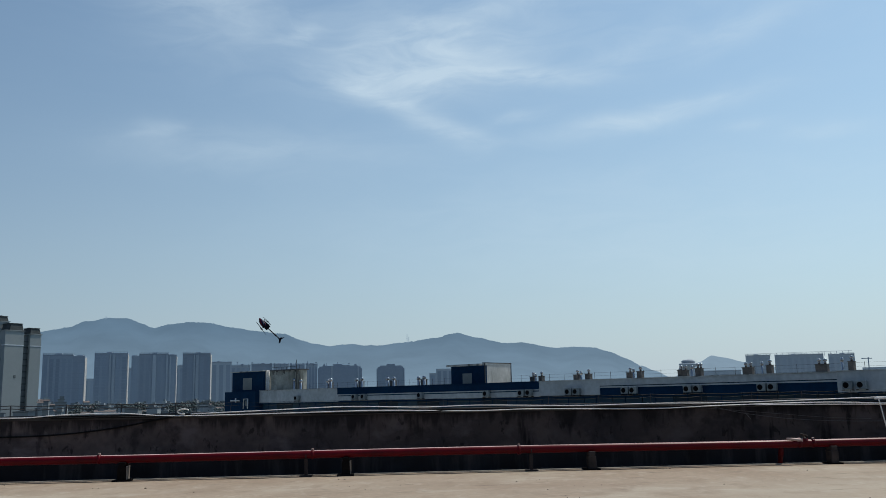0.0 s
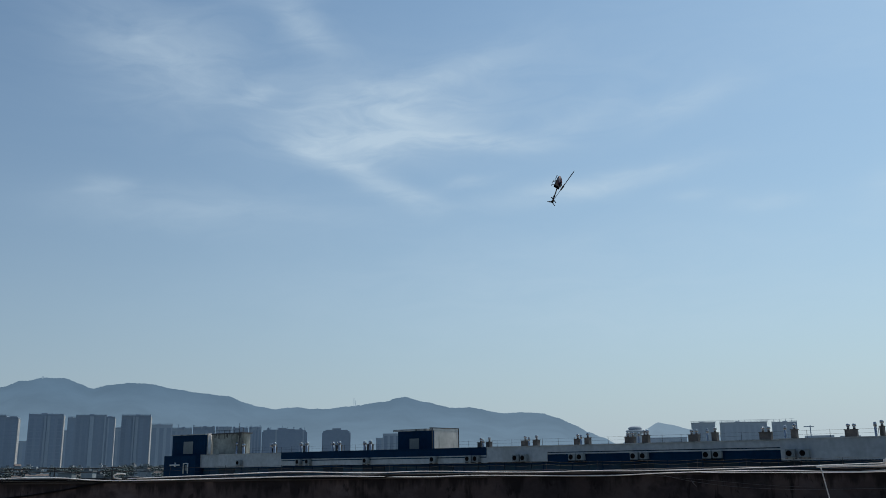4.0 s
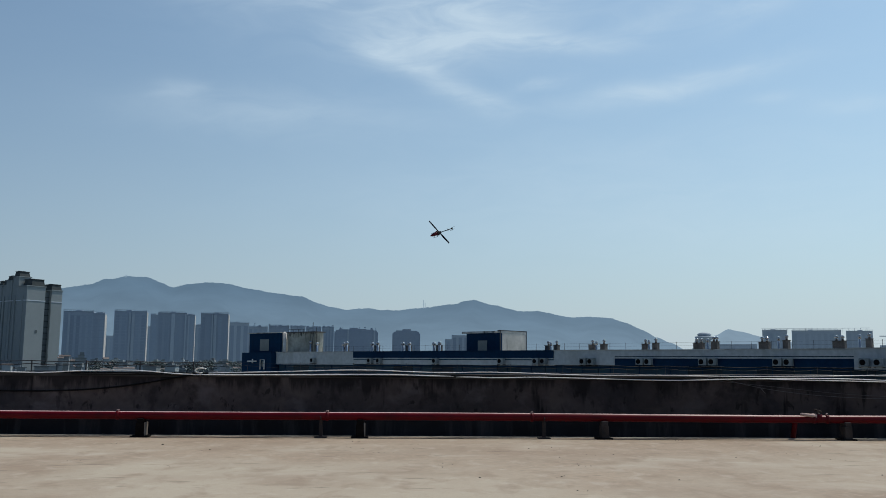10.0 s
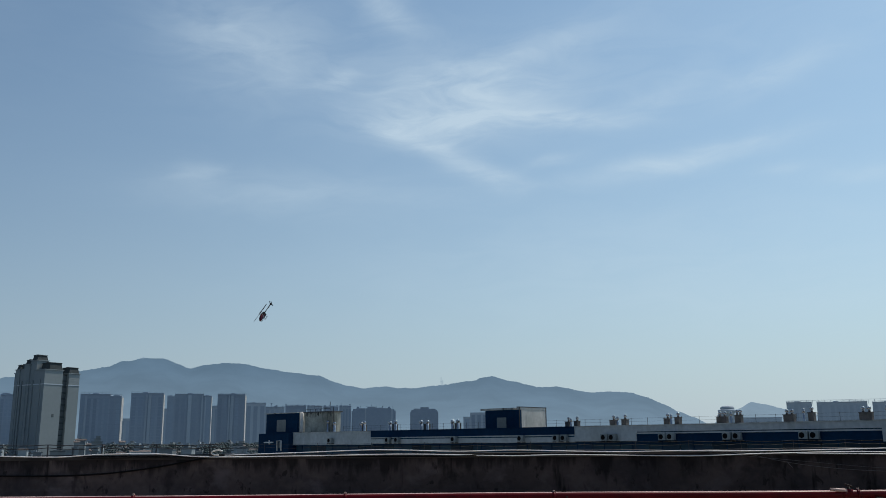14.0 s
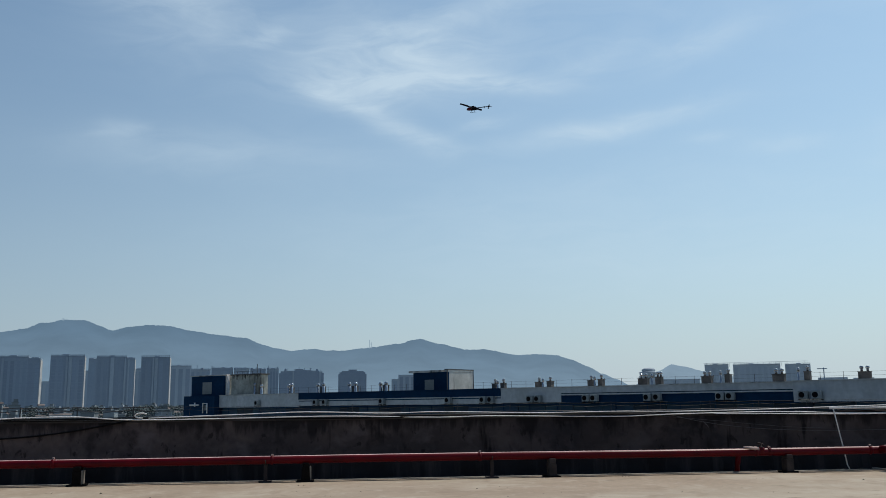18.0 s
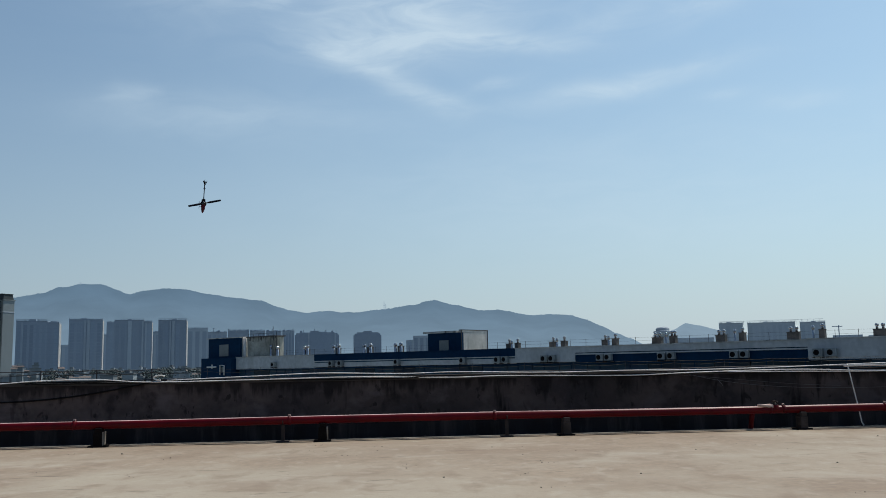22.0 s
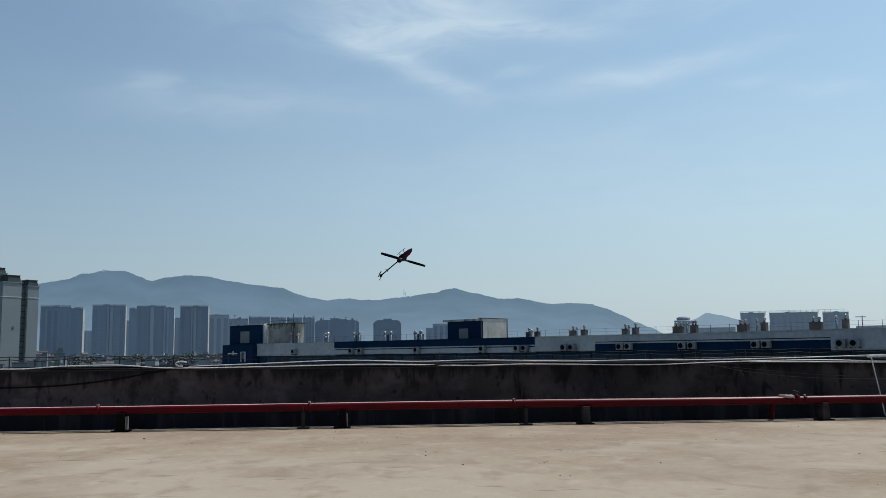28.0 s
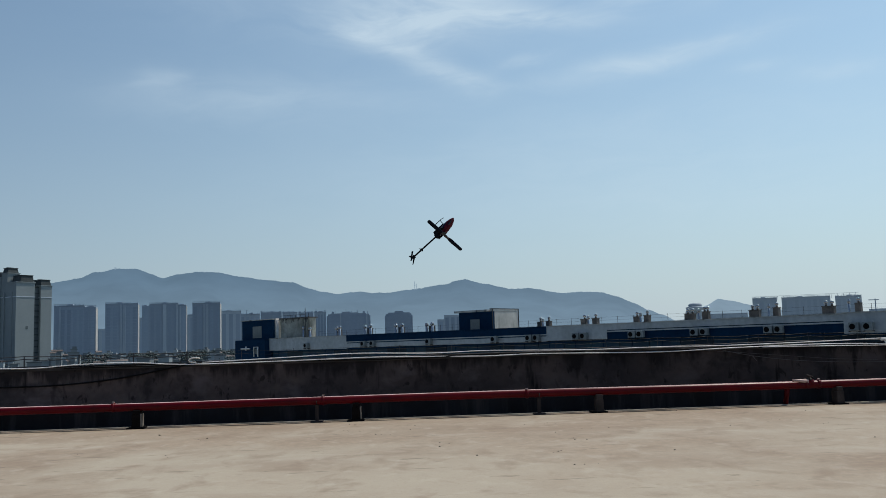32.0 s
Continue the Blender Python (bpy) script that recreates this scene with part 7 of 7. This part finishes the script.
    (27.8, 0.03, 7.59, 2.18, 91, 55, 42), (27.9, 0.12, 7.35, 2.16, 142, 30, 97), (28, 0.15, 7.07, 2.25, 132, 38, 32),
    (28.03, 0.16, 7.11, 2.31, 132, 16, 70), (28.07, 0.15, 7.12, 2.35, 127, -17, 107), (28.1, 0.14, 7.12, 2.39, 97, -38, 158),
    (28.2, 0.12, 7.14, 2.44, 113, -23, 147), (28.3, 0.19, 7.16, 2.43, 122, 17, 122), (28.4, 0.43, 7.18, 2.48, 106, -25, 129),
    (28.5, 0.72, 7.19, 2.40, 128, 2, 72), (28.6, 0.88, 7.29, 2.32, 127, 27, 45), (28.7, 0.88, 7.39, 2.29, 135, 8, 69),
    (28.8, 0.72, 7.51, 2.34, 128, 37, 42), (28.9, 0.45, 7.63, 2.39, 123, 20, 50), (28.93, 0.39, 7.67, 2.38, 129, -2, 84),
    (28.97, 0.33, 7.71, 2.37, 121, -23, 119), (29, 0.26, 7.92, 2.38, 56, -44, 175), (29.1, 0.20, 7.69, 2.33, 115, -20, 147),
    (29.2, 0.27, 7.62, 2.36, 117, 2, 104), (29.23, 0.33, 7.59, 2.35, 121, 16, 78), (29.27, 0.39, 7.57, 2.34, 119, 30, 50),
    (29.3, 0.45, 7.55, 2.33, 109, 41, 17), (29.4, 0.59, 7.33, 2.25, 128, 13, 62), (29.5, 0.60, 7.12, 2.15, 124, 31, 43),
    (29.6, 0.51, 6.90, 2.16, 127, 7, 70), (29.67, 0.38, 6.97, 2.16, 124, -12, 99), (29.73, 0.24, 7.05, 2.17, 110, -26, 132),
    (29.8, 0.10, 7.12, 2.18, 90, -30, 170), (29.87, 0.11, 7.18, 2.18, 101, -7, 134), (29.93, 0.11, 7.25, 2.19, 98, 18, 101),
    (30, 0.12, 6.99, 2.20, 62, 31, 32), (30.2, 0.66, 6.88, 2.23, 113, 24, 31), (30.3, 0.77, 6.68, 2.18, 117, 24, 37),
    (30.4, 0.67, 6.50, 2.15, 121, 2, 71), (30.6, 0.02, 6.70, 2.15, 102, -2, 136), (30.8, -0.21, 6.86, 2.08, 103, 22, 128),
    (30.9, 0.02, 6.57, 2.10, 99, -8, 155), (30.93, 0.15, 6.47, 2.08, 110, -3, 117), (30.97, 0.28, 6.37, 2.07, 117, 7, 80),
    (31, 0.42, 6.33, 2.07, 109, 25, 42), (31.2, 0.90, 6.09, 1.97, 128, 8, 66), (31.4, 0.61, 5.94, 2.19, 112, 14, 40),
    (31.43, 0.47, 5.92, 2.22, 109, 5, 72), (31.47, 0.34, 5.90, 2.25, 101, -1, 104), (31.5, 0.21, 5.88, 2.28, 91, -2, 137),
    (31.53, 0.10, 5.85, 2.28, 91, 5, 111), (31.57, 0.01, 5.82, 2.29, 88, 10, 84), (31.6, -0.10, 5.80, 2.29, 82, 14, 56),
    (31.7, -0.16, 5.76, 2.31, 81, 19, 62), (31.8, 0.03, 5.73, 2.33, 110, 5, 55), (31.9, 0.26, 5.69, 2.26, 121, 19, 49),
    (32, 0.30, 5.18, 2.14, 140, 20, 50),
]
SPIN = [
    (0, -8), (0.1, 7), (0.2, 64), (0.3, 112), (0.4, 166), (0.5, 222), (0.6, 300), (0.7, 328), (0.8, 380), (0.9, 318), (1, 334), (1.1, 306), (1.2, 358),
    (1.3, 314), (1.4, 396), (1.5, 424), (1.6, 462), (1.7, 529), (1.8, 590), (1.9, 644), (2, 666), (2.1, 680), (2.2, 692), (2.3, 734), (2.4, 762), (2.5, 830),
    (2.6, 898), (2.7, 962), (2.8, 1010), (2.9, 1038), (3, 1068), (3.1, 1118), (3.2, 1160), (3.3, 1208), (3.4, 1274), (3.5, 1302), (3.6, 1360), (3.7, 1310), (3.8, 1276),
    (3.9, 1200), (4, 1253), (4.1, 1272), (4.2, 1268), (4.3, 1294), (4.4, 1274), (4.5, 1210), (4.6, 1283), (4.7, 1355), (4.8, 1428), (4.9, 1501), (5, 1574), (5.1, 1646),
    (5.2, 1719), (5.3, 1792), (5.4, 1864), (5.5, 1937), (5.6, 2010), (5.7, 2082), (5.8, 2155), (5.9, 2228), (6, 2300), (6.1, 2373), (6.2, 2446), (6.3, 2519), (6.4, 2591),
    (6.5, 2664), (6.6, 2750), (6.7, 2738), (6.8, 2712), (6.9, 2720), (7, 2726), (7.1, 2746), (7.2, 2800), (7.3, 2874), (7.4, 2940), (7.5, 3026), (7.6, 3100), (7.7, 3102),
    (7.8, 3080), (7.9, 3072), (8, 3095), (8.2, 3116), (8.4, 3090), (8.5, 3168), (8.6, 3184), (8.8, 3186), (8.9, 3228), (9, 3287), (9.1, 3372), (9.2, 3432), (9.4, 3416),
    (9.5, 3482), (9.6, 3544), (9.7, 3611), (9.8, 3598), (9.9, 3664), (10, 3622), (10.1, 3552), (10.2, 3536), (10.3, 3488), (10.4, 3558), (10.5, 3604), (10.6, 3578), (10.7, 3590),
    (10.8, 3657), (10.9, 3724), (11, 3758), (11.1, 3802), (11.2, 3852), (11.3, 3778), (11.4, 3714), (11.5, 3644), (11.6, 3586), (11.7, 3608), (11.8, 3620), (11.9, 3698), (12, 3777),
    (12.1, 3855), (12.2, 3933), (12.3, 4012), (12.4, 4090), (12.5, 4009), (12.6, 3964), (12.8, 3910), (12.9, 3882), (13, 3856), (13.1, 3782), (13.2, 3782), (13.3, 3788), (13.4, 3782),
    (13.5, 3764), (13.6, 3748), (13.7, 3744), (13.8, 3710), (13.9, 3650), (14, 3691), (14.1, 3703), (14.3, 3770), (14.4, 3837), (14.5, 3826), (14.6, 3892), (14.7, 3959), (14.8, 4025),
    (14.9, 4091), (15, 4158), (15.1, 4224), (15.2, 4290), (15.3, 4357), (15.4, 4423), (15.5, 4490), (15.6, 4556), (15.7, 4622), (15.8, 4689), (15.9, 4755), (16, 4821), (16.1, 4888),
    (16.2, 4954), (16.3, 5020), (16.4, 5087), (16.5, 5153), (16.6, 5220), (16.7, 5287), (16.8, 5292), (16.9, 5314), (17, 5329), (17.1, 5264), (17.2, 5326), (17.3, 5306), (17.4, 5220),
    (17.5, 5198), (17.6, 5160), (17.7, 5128), (17.8, 5120), (17.9, 5124), (18, 5110), (18.1, 5120), (18.2, 5110), (18.3, 5106), (18.4, 5108), (18.5, 5096), (18.6, 5084), (18.7, 5151),
    (18.8, 5218), (18.9, 5285), (19, 5310), (19.1, 5332), (19.2, 5278), (19.3, 5262), (19.4, 5236), (19.5, 5220), (19.6, 5254), (19.7, 5190), (19.8, 5166), (19.9, 5244), (20, 5285),
    (20.1, 5368), (20.2, 5388), (20.3, 5410), (20.4, 5477), (20.5, 5544), (20.6, 5611), (20.7, 5678), (20.8, 5592), (20.9, 5676), (21, 5655), (21.1, 5622), (21.2, 5560), (21.3, 5544),
    (21.4, 5576), (21.5, 5643), (21.6, 5710), (21.7, 5714), (21.8, 5664), (21.9, 5630), (22, 5597), (22.1, 5562), (22.2, 5578), (22.3, 5645), (22.4, 5650), (22.5, 5717), (22.6, 5784),
    (22.7, 5850), (22.8, 5920), (22.9, 5904), (23, 5908), (23.1, 5958), (23.2, 6004), (23.3, 6082), (23.4, 6152), (23.5, 6196), (23.6, 6254), (23.7, 6272), (23.8, 6339), (23.9, 6406),
    (24, 6469), (24.1, 6438), (24.2, 6362), (24.3, 6296), (24.4, 6363), (24.5, 6412), (24.6, 6394), (24.7, 6422), (24.8, 6336), (24.9, 6274), (25, 6343), (25.1, 6384), (25.2, 6412),
    (25.3, 6392), (25.4, 6336), (25.5, 6422), (25.6, 6494), (25.7, 6566), (25.8, 6638), (25.9, 6710), (26, 6782), (26.1, 6854), (26.2, 6926), (26.3, 6998), (26.4, 7070), (26.5, 7142),
    (26.6, 7214), (26.7, 7286), (26.8, 7358), (26.9, 7430), (27, 7502), (27.1, 7574), (27.2, 7646), (27.3, 7718), (27.4, 7790), (27.5, 7862), (27.6, 7776), (27.7, 7690), (27.8, 7756),
    (27.9, 7842), (28, 7769), (28.1, 7778), (28.2, 7736), (28.3, 7806), (28.4, 7888), (28.5, 7878), (28.6, 7892), (28.7, 7810), (28.8, 7758), (28.9, 7680), (29, 7739), (29.1, 7800),
    (29.2, 7854), (29.3, 7768), (29.4, 7792), (29.5, 7740), (29.6, 7682), (29.8, 7754), (30, 7685), (30.2, 7770), (30.3, 7716), (30.4, 7700), (30.6, 7736), (30.8, 7796), (30.9, 7778),
    (31, 7743), (31.2, 7704), (31.4, 7700), (31.5, 7764), (31.6, 7698), (31.7, 7694), (31.8, 7722), (31.9, 7720), (32, 7736),
]


def motions():
    walk(HELI, [(t, pose(x, y, z, a, b, c)) for t, x, y, z, a, b, c in FLIGHT])
    walk(ROTOR, [(t, pose(0, 0, 0, 0, 0, a)) for t, a in SPIN])


motions()
